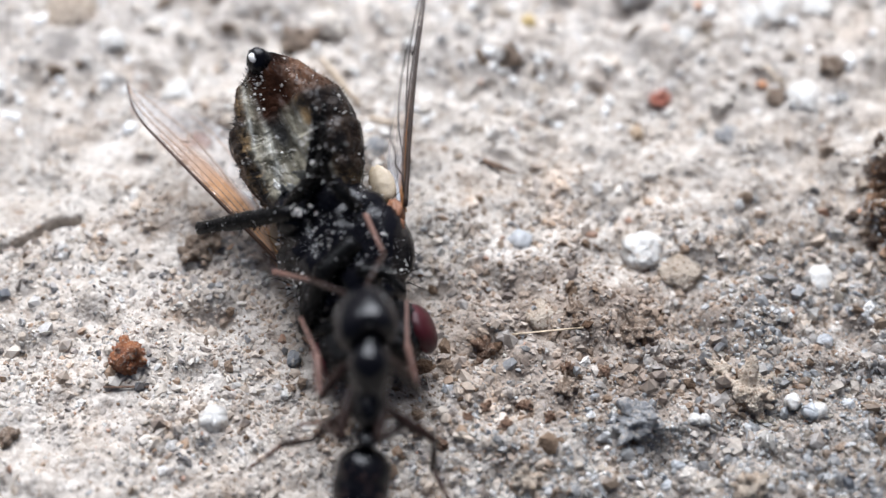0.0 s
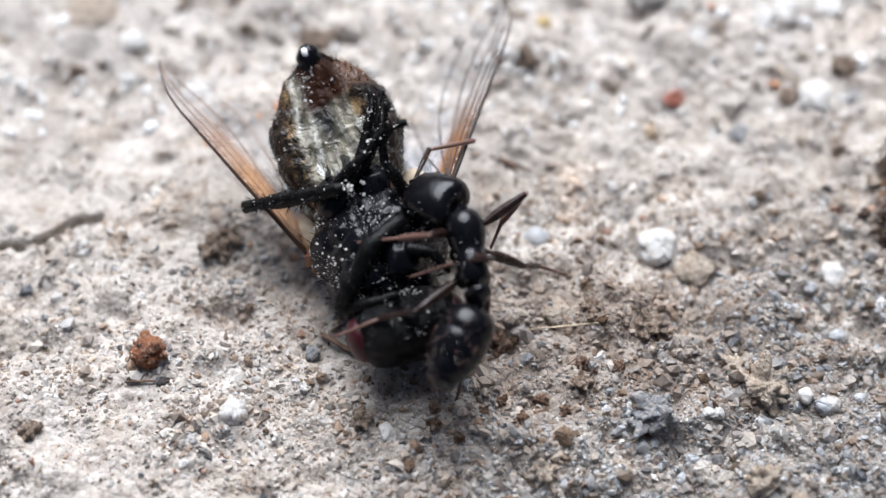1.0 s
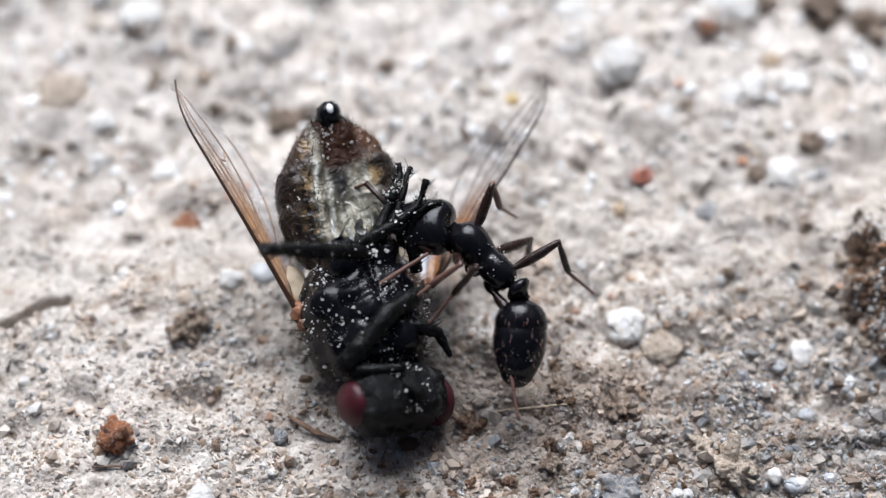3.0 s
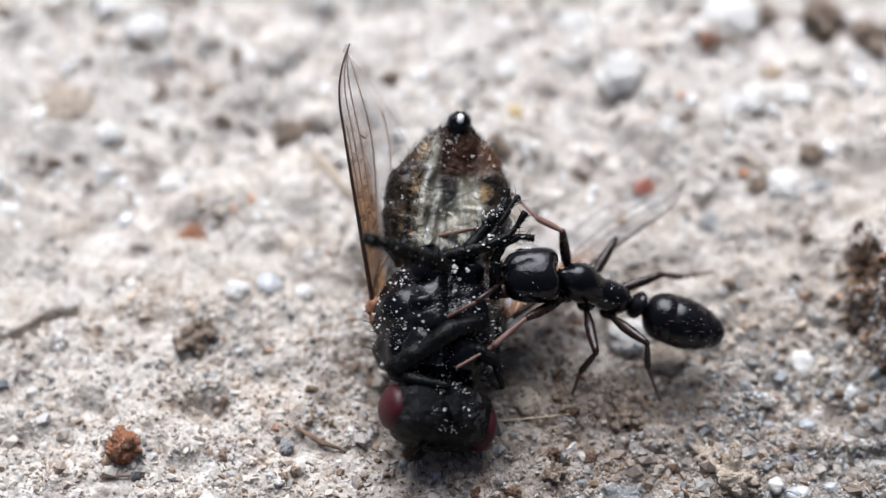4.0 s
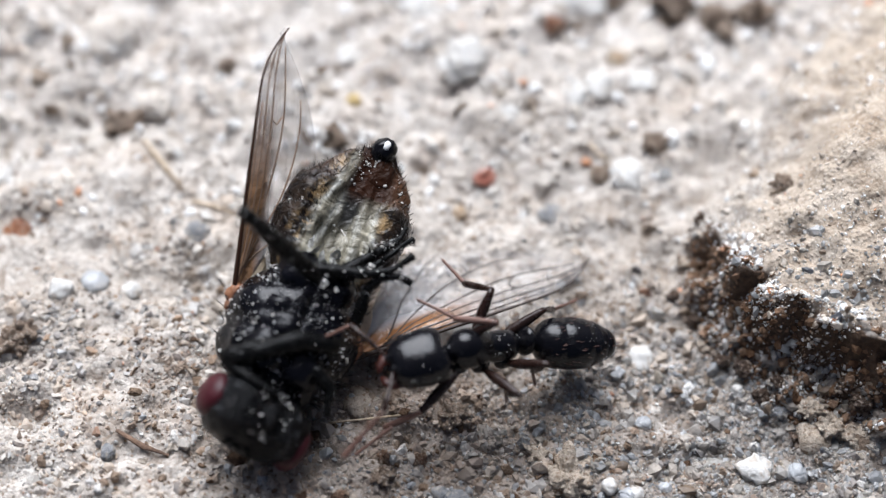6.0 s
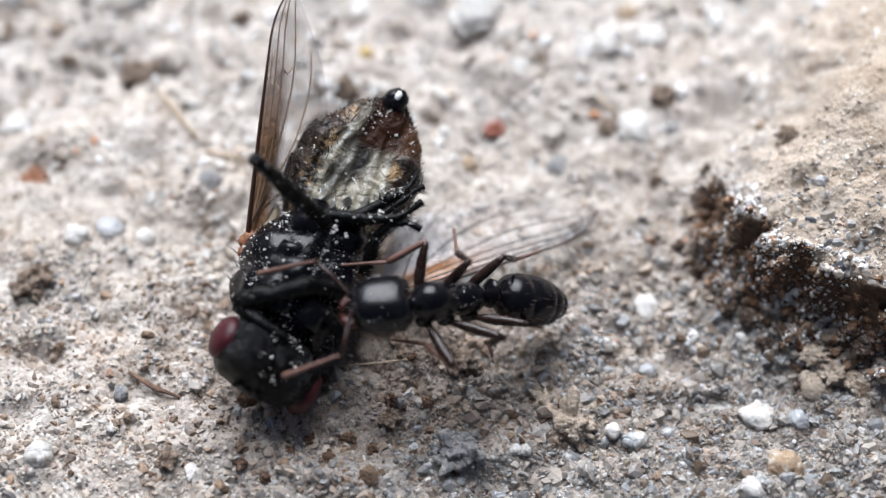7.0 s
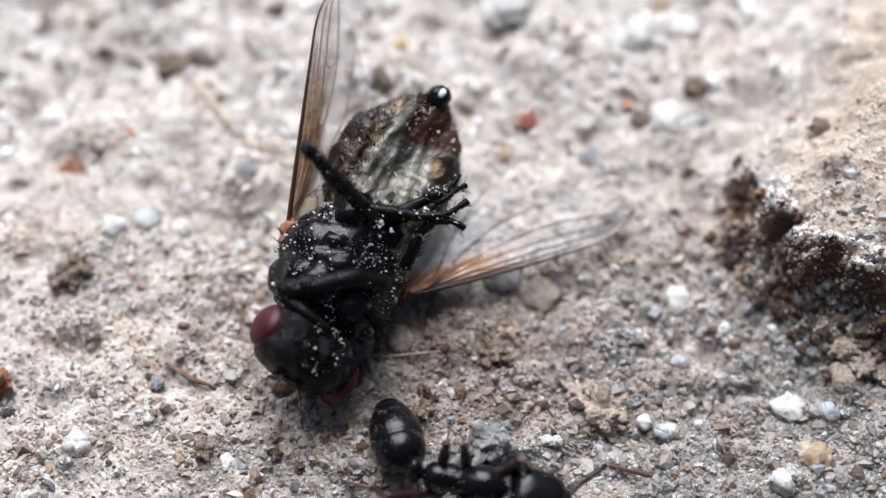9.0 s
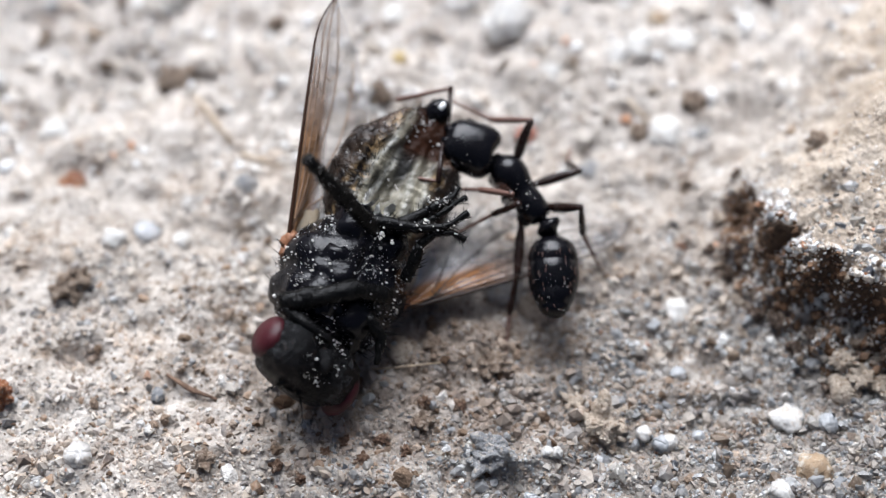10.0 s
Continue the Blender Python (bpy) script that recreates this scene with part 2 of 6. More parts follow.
def abdomen_material():
    """Black rims and dull ochre plates at the sides, a wet grey membrane with pale folds between them, a dark brown patch near the tip."""
    k = Mat("abdomen_cuticle")
    x, y = k.math("ABSOLUTE", k.axis("X")), k.math("SUBTRACT", k.axis("Y"), 2.05)
    wob = k.noise(2.2, 4, 0.6, 0.0, 1.0)
    sway = k.math("MULTIPLY", k.math("SUBTRACT", wob, 0.5), 0.22)
    out = k.math("ADD", k.math("DIVIDE", x, k.math("MULTIPLY", k.range(y, 0.0, 1.0, 1.05, 0.66), k.range(y, 1.0, 1.45, 1.0, 0.5))), sway)
    fold = k.math("ADD", k.math("ADD", x, k.math("MULTIPLY", y, 0.17)), k.math("MULTIPLY", sway, 0.9))
    wet = k.mix(k.streaks(5.0, 1.3, 5, 0.6, 0.36, 0.66, 0.6), (0.045, 0.041, 0.029), (0.30, 0.275, 0.205))
    for at, wide in ((0.22, 0.090), (0.47, 0.070)):
        line = k.range(k.math("ABSOLUTE", k.math("SUBTRACT", fold, at)), 0.0, wide, 1.0, 0.0)
        wet = k.mix(k.math("MULTIPLY", line, k.streaks(6.0, 2.0, 4, 0.6, 0.42, 0.66)), wet, (0.50, 0.50, 0.45))
    ochre = k.mix(k.noise(3.4, 5, 0.65, 0.46, 0.60, 0.8), (0.012, 0.009, 0.007), (0.30, 0.20, 0.095))
    rim = k.mix(k.noise(5.0, 4), (0.006, 0.005, 0.005), (0.035, 0.024, 0.017))
    band = k.math("FRACT", k.math("ADD", k.math("MULTIPLY", y, 1.55), k.math("MULTIPLY", wob, 0.25)))
    ochre = k.mix(k.range(band, 0.55, 0.85), ochre, rim)
    c = k.mix(k.range(out, 0.44, 0.60), wet, ochre)
    c = k.mix(k.range(out, 0.62, 0.78), c, rim)
    centre = k.math("MULTIPLY", k.range(k.math("ADD", x, sway), 0.20, 0.08), k.math("MULTIPLY", k.range(y, -0.30, -0.05), k.range(y, 0.62, 0.45)))
    c = k.mix(centre, c, (0.030, 0.029, 0.026))
    tipside = k.range(y, 0.35, 0.75)
    c = k.mix(k.math("MULTIPLY", k.math("MULTIPLY", tipside, k.range(k.axis("X"), -0.25, 0.15, 0.25, 1.0)), k.range(out, 0.35, 0.5)), c, k.mix(wob, (0.13, 0.062, 0.030), (0.05, 0.026, 0.016)))
    off = k.math("ABSOLUTE", k.math("SUBTRACT", k.math("ADD", k.axis("X"), sway), 0.14))
    patch = k.math("MULTIPLY", k.range(k.math("ADD", y, sway), 0.16, 0.42), k.range(off, 0.46, 0.28))
    c = k.mix(patch, c, k.mix(wob, (0.030, 0.012, 0.006), (0.014, 0.007, 0.005)))
    c = k.mix(k.range(y, 1.22, 1.36), c, (0.012, 0.010, 0.010))
    c = k.mix(k.range(y, -1.05, -1.25), c, (0.03, 0.02, 0.015))
    k.set(color=c, rough=k.range(k.noise(4, 3, 0.5, 0.2, 0.8), 0, 1, 0.16, 0.42), spec=k.math("MULTIPLY", k.range(patch, 0.0, 1.0, 0.34, 0.05), k.range(out, 0.5, 0.8, 1.0, 0.5)))
    return k.bump(k.noise(4, 4, 0.55, 0.3, 0.7, 0.6), 0.7, 0.07).m


def eye_material():
    k = Mat("compound_eye")
    c = k.mix(k.noise(2.5, 3), (0.026, 0.004, 0.006), (0.048, 0.007, 0.011))
    return k.set(color=c, rough=0.40, spec=0.25).bump(k.cells(38.0), 0.35, 0.012).m


def wing_material(name, tan, reach, haze, strip):
    k = Mat(name)
    x, y = k.math("ABSOLUTE", k.axis("X")), k.axis("Y")
    lead = k.range(x, 0.46, 0.16) if haze > 0.2 else k.range(x, 0.56, 0.32)
    root = k.range(y, 1.5, 0.3)
    clear = (0.50, 0.44, 0.385) if haze > 0.2 else (0.44, 0.42, 0.41)
    # bluish-white sheen near the hinge, painted into the membrane's colour
    c = k.mix(root, clear, (0.60, 0.63, 0.68))
    c = k.mix(k.math("MULTIPLY", k.math("MULTIPLY", lead, k.range(y, reach, reach * 0.5)), tan), c, strip)
    a = k.math("ADD", k.range(y, 2.0, 0.3, haze, 0.40 if haze > 0.2 else 0.55), k.math("MULTIPLY", lead, k.range(y, reach, reach * 0.4, 0.02, 0.36 if haze > 0.2 else 0.85)))
    a = k.math("MULTIPLY", a, k.range(k.noise(1.6, 4, 0.6, 0.25, 0.75), 0.0, 1.0, 0.7, 1.15))
    k.set(color=c, rough=0.22, spec=0.5, alpha=a)
    return k.bump(k.noise(3.0, 3), 0.6, 0.06).m


def head_material():
    """Black face with silvery bloom along the eyes."""
    k = Mat("fly_head_cuticle")
    x = k.math("ABSOLUTE", k.math("ADD", k.axis("X"), k.math("MULTIPLY", k.noise(4.0, 4, 0.6, 0.0, 1.0), 0.25)))
    bloom = k.math("MULTIPLY", k.range(x, 0.42, 0.60), k.noise(3.6, 6, 0.75, 0.48, 0.62))
    c = k.mix(k.math("MULTIPLY", bloom, 0.45), (0.0025, 0.0025, 0.003), (0.085, 0.088, 0.092))
    c = k.mix(k.noise(7.0, 5, 0.7, 0.60, 0.76), c, (0.05, 0.035, 0.028))
    k.set(color=c, rough=k.range(bloom, 0, 1, 0.14, 0.5), spec=0.13)
    return k.bump(k.noise(12, 5, 0.65), 0.7, 0.03).m


GROUND = ground_material()
GRAINS = grain_material()
CRUMBS = crumb_material()
# brown crumbs, tinted darker for the shade below the ledge
SHADED_CRUMBS = crumb_material("loam_crumbs", (0.36, 0.24, 0.165))
SOIL = crumb_material("brown_crumbs", (0.44, 0.355, 0.29))
CLEAR_SAND = quartz_sand_material()
WHITE_SAND = white_sand_material()
BLACK = chitin("fly_cuticle", (0.0035, 0.0035, 0.005), dust=0.06, rough=0.17, bump=0.30, scale=10, spec=0.20)
BLACK_HEAD = head_material()
BLACK_LEG = chitin("fly_leg_cuticle", (0.003, 0.003, 0.003), dust=0.05, rough=0.24, bump=0.6, scale=16, spec=0.11)
HAIR = chitin("bristle", (0.006, 0.005, 0.005), dust=0.0, rough=0.5, bump=0.0, spec=0.15)
ANT_BLACK = chitin("ant_cuticle", (0.003, 0.003, 0.004), dust=0.10, rough=0.09, bump=0.26, scale=11, spec=0.23)
ANT_LEG = chitin("ant_leg_cuticle", (0.016, 0.008, 0.006), dust=0.12, rough=0.26, bump=0.2, spec=0.3)
ANT_PALE = chitin("ant_pale_cuticle", (0.115, 0.062, 0.047), dust=0.3, rough=0.42, bump=0.3)
ANT_RED = chitin("ant_mandible_cuticle", (0.035, 0.009, 0.006), dust=0.1, rough=0.28, bump=0.2)
ABDOMEN = abdomen_material()
EYE = eye_material()
WING_A, WING_B = wing_material("wing_membrane_tan", 1.0, 3.6, 0.20, (0.42, 0.235, 0.12)), wing_material("wing_membrane_grey", 1.0, 2.6, 0.10, (0.25, 0.115, 0.045))
VEIN_A = chitin("tan_wing_vein", (0.22, 0.145, 0.095), dust=0.0, rough=0.45, bump=0.0)
VEIN = chitin("wing_vein", (0.032, 0.022, 0.017), dust=0.0, rough=0.45, bump=0.0)
COSTA_A = chitin("wing_leading_edge", (0.035, 0.015, 0.007), dust=0.0, rough=0.4, bump=0.2)
COSTA_B = chitin("wing_grey_edge", (0.030, 0.018, 0.012), dust=0.0, rough=0.45, bump=0.2)
CREAM = stone_material("pale_lobe", (0.36, 0.28, 0.18), (0.50, 0.42, 0.31), 0.55, 3.0, bump=0.3)
SCRAP = stone_material("dry_membrane", (0.46, 0.45, 0.41), (0.66, 0.66, 0.63), 0.35, 5.0, trans=0.35, bump=0.5)
DUST = stone_material("white_dust", (0.60, 0.57, 0.52), (0.82, 0.80, 0.77), 0.8, 12.0)
WHITE_DROP = stone_material("white_waxy_spot", (0.80, 0.80, 0.78), (0.86, 0.86, 0.85), 0.3, 5.0, bump=0.1)
RUST = chitin("rusty_lobe", (0.17, 0.075, 0.036), dust=0.5, rough=0.5, dust_color=(0.5, 0.42, 0.36))
QUARTZ = stone_material("milky_quartz", (0.56, 0.54, 0.505), (0.74, 0.725, 0.69), 0.32, 3.0, spots=(0.52, 0.46, 0.39), trans=0.15, bump=0.5)
CLEAR = stone_material("clear_quartz", (0.74, 0.77, 0.80), (0.88, 0.90, 0.91), 0.2, 2.5, trans=0.6, bump=0.35)
BEIGE = stone_material("beige_clod", (0.44, 0.35, 0.26), (0.70, 0.61, 0.50), 0.9, 5.0, spots=(0.30, 0.20, 0.13), bump=1.0)
PALE = stone_material("pale_clod", (0.60, 0.53, 0.45), (0.78, 0.73, 0.66), 0.9, 5.0, spots=(0.50, 0.41, 0.32), bump=0.8)
TAN = stone_material("tan_stone", (0.26, 0.17, 0.095), (0.42, 0.32, 0.21), 0.5, 3.0, spots=(0.50, 0.46, 0.40), bump=0.6)
BROWN = stone_material("brown_clod", (0.15, 0.100, 0.066), (0.34, 0.255, 0.185), 0.9, 6.0, spots=(0.46, 0.39, 0.32), bump=1.0)
# brown loam clods with the recess's shade put into their colour
SHADED_LOAM = stone_material("shaded_loam_clod", (0.030, 0.017, 0.010), (0.13, 0.078, 0.047), 0.9, 6.0, spots=(0.38, 0.31, 0.25), bump=1.0)
RUSTY = stone_material("rusty_crumb", (0.10, 0.050, 0.028), (0.26, 0.155, 0.095), 0.9, 6.0, spots=(0.40, 0.30, 0.22), bump=1.0)
RED = stone_material("red_grain", (0.36, 0.105, 0.065), (0.60, 0.27, 0.19), 0.6, 6.0, bump=0.8)
ORANGE = stone_material("orange_crumb", (0.20, 0.055, 0.018), (0.42, 0.17, 0.065), 0.6, 7.0, spots=(0.50, 0.40, 0.32), bump=1.0)
SLATE = stone_material("slate_clod", (0.20, 0.205, 0.215), (0.38, 0.38, 0.38), 0.7, 5.0, spots=(0.50, 0.44, 0.37), bump=0.9)
YELLOW = stone_material("yellow_grain", (0.42, 0.29, 0.10), (0.58, 0.45, 0.22), 0.6, 5.0)
STRAW = stone_material("dry_straw", (0.40, 0.30, 0.19), (0.60, 0.49, 0.36), 0.7, 5.0)
BARK = stone_material("brown_fibre", (0.09, 0.05, 0.032), (0.20, 0.125, 0.08), 0.8, 6.0)


# ---- mesh helpers ----
def mesh_of(bm, name, material, smooth=True):
    bmesh.ops.recalc_face_normals(bm, faces=bm.faces)
    bmesh.ops.scale(bm, vec=(MM, MM, MM), verts=bm.verts)
    me = bpy.data.meshes.new(name)
    bm.to_mesh(me)
    bm.free()
    me.materials.append(material)
    me.polygons.foreach_set("use_smooth", [smooth] * len(me.polygons))
    return me


def part(name, bm, material, parent, label="", m=None, smooth=True):
    ob = new(name, mesh_of(bm, name, material, smooth))
    ob.parent = parent
    if m is not None:
        ob.matrix_basis = m
    return tagged(ob, label) if label else ob


def blob(bm, centre, radii, seg=24, rings=16, shape=None, turn=None, square=1.0):
    """A closed rounded body; shape(v) may move each point, given in the unit ball and in millimetres."""
    m = (turn or Matrix.Identity(3))
    rows = []
    for i in range(rings + 1):
        a = math.pi * i / rings
        row = []
        for j in range(1 if i in (0, rings) else seg):
            b = 2 * math.pi * j / seg
            u = Vector((math.sin(a) * math.cos(b), math.sin(a) * math.sin(b), math.cos(a)))
            if square != 1.0:
                u = Vector([math.copysign(abs(c) ** square, c) for c in u])
            v = Vector((u.x * radii[0], u.y * radii[1], u.z * radii[2]))
            if shape:
                v = shape(u, v)
            row.append(bm.verts.new(Vector(centre) + m @ v))
        rows.append(row)
    for r0, r1 in zip(rows, rows[1:]):
        for j in range(seg):
            q = [r0[j % len(r0)], r0[(j + 1) % len(r0)], r1[(j + 1) % len(r1)], r1[j % len(r1)]]
            q = list(dict.fromkeys(q))
            if len(q) > 2:
                bm.faces.new(q)
    return bm


def tube(bm, pts, radii, n=8, flat=1.0):
    """A closed tube through points, with a radius at each."""
    pts = [Vector(p) for p in pts]
    rows, side = [], None
    for i, p in enumerate(pts):
        d = (pts[min(i + 1, len(pts) - 1)] - pts[max(i - 1, 0)]).normalized()
        if side is None:
            side = d.cross(Vector((0, 0, 1)) if abs(d.z) < 0.9 else Vector((1, 0, 0))).normalized()
        side = (side - d * side.dot(d)).normalized()
        up = d.cross(side)
        rows.append([bm.verts.new(p + (side * math.cos(a) + up * math.sin(a) * flat) * radii[i]) for a in (2 * math.pi * k / n for k in range(n))])
    for r0, r1 in zip(rows, rows[1:]):
        for k in range(n):
            bm.faces.new((r0[k], r0[(k + 1) % n], r1[(k + 1) % n], r1[k]))
    bm.faces.new(rows[0][::-1])
    bm.faces.new(rows[-1])
    return bm


def spike(bm, p, d, length, r):
    """A thin, slightly bent bristle."""
    p, d = Vector(p), Vector(d).normalized()
    bend = Vector((0, 0, 1)).cross(d) * 0.12 * length
    tube(bm, [p - d * r, p + d * length * 0.5 + bend * 0.4, p + d * length + bend], [r, r * 0.7, r * 0.15], 4)


def lathe(bm, profile, seg=24, flat=1.0, lift=None, square=1.0):
    """A body round the x axis from (x, radius) pairs; flat: its height over its width; lift(x): how far its axis rises."""
    rows = []
    for x, r in profile:
        row = []
        for k in range(seg):
            a = 2 * math.pi * k / seg
            c, s = math.cos(a), math.sin(a)
            if square != 1.0:
                c, s = math.copysign(abs(c) ** square, c), math.copysign(abs(s) ** square, s)
            row.append(bm.verts.new((x, r * c, r * s * flat + (lift(x) if lift else 0.0))))
        rows.append(row)
    for r0, r1 in zip(rows, rows[1:]):
        for k in range(seg):
            bm.faces.new((r0[k], r0[(k + 1) % seg], r1[(k + 1) % seg], r1[k]))
    bm.faces.new(rows[0][::-1])
    bm.faces.new(rows[-1])
    return bm


def rounded(x0, x1, r, n=14, power=2.0, skew=0.0):
    """(x, radius) pairs of an egg between x0 and x1."""
    out = []
    for i in range(n + 1):
        u = -math.cos(math.pi * i / n) * 0.998
        out.append((x0 + (x1 - x0) * (u + 1) / 2, r * (1 - abs(u) ** power) ** (1 / power) * (1 + skew * u)))
    return out


# ---- ground ----
def lattice(seed):
    return np.random.RandomState(seed).rand(256, 256)


def vnoise(x, y, seed):
    t = lattice(seed)
    xi, yi = np.floor(x).astype(int), np.floor(y).astype(int)
    u, v = x - xi, y - yi
    u, v = u * u * (3 - 2 * u), v * v * (3 - 2 * v)
    a, b = t[xi % 256, yi % 256], t[(xi + 1) % 256, yi % 256]
    c, d = t[xi % 256, (yi + 1) % 256], t[(xi + 1) % 256, (yi + 1) % 256]
    return (a * (1 - u) + b * u) * (1 - v) + (c * (1 - u) + d * u) * v - 0.5


def smooth(x, a, b):
    t = np.clip((x - a) / (b - a), 0, 1)
    return t * t * (3 - 2 * t)


def to_segment(x, y, ax, ay, bx, by):
    t = np.clip(((x - ax) * (bx - ax) + (y - ay) * (by - ay)) / ((bx - ax) ** 2 + (by - ay) ** 2), 0, 1)
    return np.hypot(x - ax - t * (bx - ax), y - ay - t * (by - ay))


CRACK = [(-9.0, -2.2), (-8.6, -2.0), (-7.9, -1.85), (-7.5, -1.72), (-6.95, -1.38), (-6.55, -1.18)]


LEFT_FOOT = [(6.65, -0.90), (6.95, -0.10), (7.40, 0.65), (8.00, 1.60), (9.10, 3.2), (12.5, 8.6)]
FRONT_FOOT = [(6.65, -0.90), (6.95, -1.60), (7.30, -2.40), (7.90, -3.15), (8.90, -3.70), (13.0, -4.3)]


def along(x, y, line):
    d = np.full(x.shape, 1e9)
    for (ax, ay), (bx, by) in zip(line, line[1:]):
        d = np.minimum(d, to_segment(x, y, ax, ay, bx, by))
    return d


def mound_shape(x, y):
    """How far up the mound a place lies (a slope on one side, a broken little cliff in front), its bare face, and its lip."""
    wob = 0.55 * vnoise(x / 1.3, y / 1.3, 8) + 0.42 * vnoise(x / 0.45, y / 0.45, 9)
    fx, fy = zip(*FRONT_FOOT)
    lx, ly = zip(*LEFT_FOOT)
    inside = (y > np.interp(x, fx, fy)) & ((x > np.interp(y, ly, lx)) | (y < ly[0])) & (x > fx[0])
    front = along(x, y, FRONT_FOOT) * np.where(inside, 1, -1) + wob
    left = along(x, y, LEFT_FOOT) * np.where(inside, 1, -1) + 0.5 * wob
    talus = 0.14 * smooth(front, -0.1, 0.7) + 0.46 * smooth(front, 0.62, 1.18) + 0.40 * smooth(front, 1.18, 4.8)
    slope = 0.45 * smooth(left, -0.1, 0.45) + 0.55 * smooth(left, 0.2, 2.2)
    slope = slope * np.exp(-((x - 9) / 16) ** 4 - ((y - 1) / 16) ** 4)
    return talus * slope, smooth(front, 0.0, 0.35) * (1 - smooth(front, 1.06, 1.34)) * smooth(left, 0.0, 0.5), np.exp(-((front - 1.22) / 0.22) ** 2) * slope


def height(x, y):
    """The ground's height over (x, y), all in millimetres."""
    x, y = np.asarray(x, float), np.asarray(y, float)
    near = np.exp(-((x - 1) / 30) ** 2 - (y / 30) ** 2)
    back = smooth(y, -0.5, 3.0)
    h = 0.34 * vnoise(x / 3.7 + 9, y / 3.7 + 3, 1) + (0.22 + 0.14 * back) * vnoise(x / 1.3 + 5, y / 1.3, 2) + 0.27 * vnoise(x / 0.55, y / 0.55 + 7, 3)
    rough = 0.5 + 0.7 * smooth(x + 0.5 * vnoise(x / 2, y / 2, 4), -4, 3) + 0.6 * smooth(-y, 0.5, 3.5)
    h = h + rough * (0.11 * vnoise(x / 0.27, y / 0.27, 5) + 0.055 * vnoise(x / 0.13, y / 0.13, 6))
    pits = smooth(vnoise(x / 0.8 + 3, y / 0.8 + 5, 7), 0.26, 0.44)
    h = h - 0.12 * pits
    mound, face, lip = mound_shape(x, y)
    crust = 0.42 * vnoise(x / 1.1, y / 1.1, 10) + 0.24 * vnoise(x / 0.4, y / 0.4, 11) + 0.16 * vnoise(x / 0.17, y / 0.17, 13)
    h = h * (1 - 0.6 * mound) + mound * 2.7 + np.minimum(mound, 0.6) * crust
    h = h + (face + 0.6 * lip) * (0.50 * vnoise(x / 0.55 + 4, y / 0.55, 14) + 0.45 * vnoise(x / 0.22, y / 0.22 + 3, 15))
    d = along(x, y + 0.15 * vnoise(x / 0.3, y / 0.3, 12), CRACK)
    h = h - 0.95 * np.exp(-(d / 0.055) ** 2) * smooth(vnoise(x / 0.35 + 2, y / 0.35, 16), -0.42, -0.1)
    return h * near


def grid_axis(lo, hi, step, far):
    mid = np.arange(lo, hi + step / 2, step)
    out, s = [], step
    while sum(out) < far:
        s *= 1.35
        out.append(s)
    out = np.cumsum(out)
    return np.concatenate([lo - out[::-1], mid, mid[-1] + out])


def build_ground():
    xs, ys = grid_axis(-10.0, 12.5, 0.046, 30000), grid_axis(-8.0, 10.0, 0.046, 30000)
    X, Y = np.meshgrid(xs, ys)
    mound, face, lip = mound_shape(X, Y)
    V = np.stack([X, Y - 0.14 * lip * (0.7 + 2.0 * vnoise(X / 0.4, Y / 0.4, 33)), height(X, Y)], -1).reshape(-1, 3) * MM
    n, m = len(xs), len(ys)
    i = (np.arange(m - 1)[:, None] * n + np.arange(n - 1)[None]).ravel()
    F = np.stack([i, i + 1, i + n + 1, i + n], -1)
    me = bpy.data.meshes.new("ground")
    me.from_pydata(V, [], F.tolist())
    me.materials.append(GROUND)
    # one mask for the brown loam and the painted shade of the recess
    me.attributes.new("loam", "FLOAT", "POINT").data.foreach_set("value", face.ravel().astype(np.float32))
    me.attributes.new("crust", "FLOAT", "POINT").data.foreach_set("value", (mound * (1 - face)).ravel().astype(np.float32))
    me.polygons.foreach_set("use_smooth", [True] * len(F))
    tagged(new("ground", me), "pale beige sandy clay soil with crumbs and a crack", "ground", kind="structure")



def ico():
    bm = bmesh.new()
    bmesh.ops.create_icosphere(bm, subdivisions=1, radius=1.0)
    v = np.array([p.co[:] for p in bm.verts])
    f = np.array([[p.index for p in q.verts] for q in bm.faces])
    bm.free()
    return v, f


def grains(name, x, y, r, material, label, sink=0.25, seed=5, worn=False):
    """Many loose grains lying on the ground, as one object."""
    rs = np.random.RandomState(seed)
    v, f = ico()
    n, k = len(x), len(v)
    q = rs.normal(size=(n, 4))
    q /= np.linalg.norm(q, axis=1)[:, None]
    a, b, c, d = q.T
    R = np.stack([1 - 2 * (c * c + d * d), 2 * (b * c - a * d), 2 * (b * d + a * c), 2 * (b * c + a * d), 1 - 2 * (b * b + d * d), 2 * (c * d - a * b),
                  2 * (b * d - a * c), 2 * (c * d + a * b), 1 - 2 * (b * b + c * c)], -1).reshape(n, 3, 3)
    s = rs.uniform(0.55, 1.3, (n, 1, 3)) * r[:, None, None]
    P = (v[None] * s * rs.uniform(0.55, 1.30, (n, k, 1))) @ R.transpose(0, 2, 1)
    P += np.stack([x, y, height(x, y) + r * (0.5 - sink)], -1)[:, None]
    F = (f[None] + (np.arange(n) * k)[:, None, None]).reshape(-1, 3)
    me = bpy.data.meshes.new(name)
    P = P.reshape(-1, 3) * MM
    me.vertices.add(len(P))
    me.vertices.foreach_set("co", P.ravel())
    me.loops.add(F.size)
    me.loops.foreach_set("vertex_index", F.ravel().astype(np.int32))
    me.polygons.add(len(F))
    me.polygons.foreach_set("loop_start", np.arange(0, F.size, 3, dtype=np.int32))
    me.update(calc_edges=True)
    me.polygons.foreach_set("use_smooth", np.full(len(F), worn))
    me.materials.append(material)
    tagged(new(name, me), label, "sand", kind="stuff")


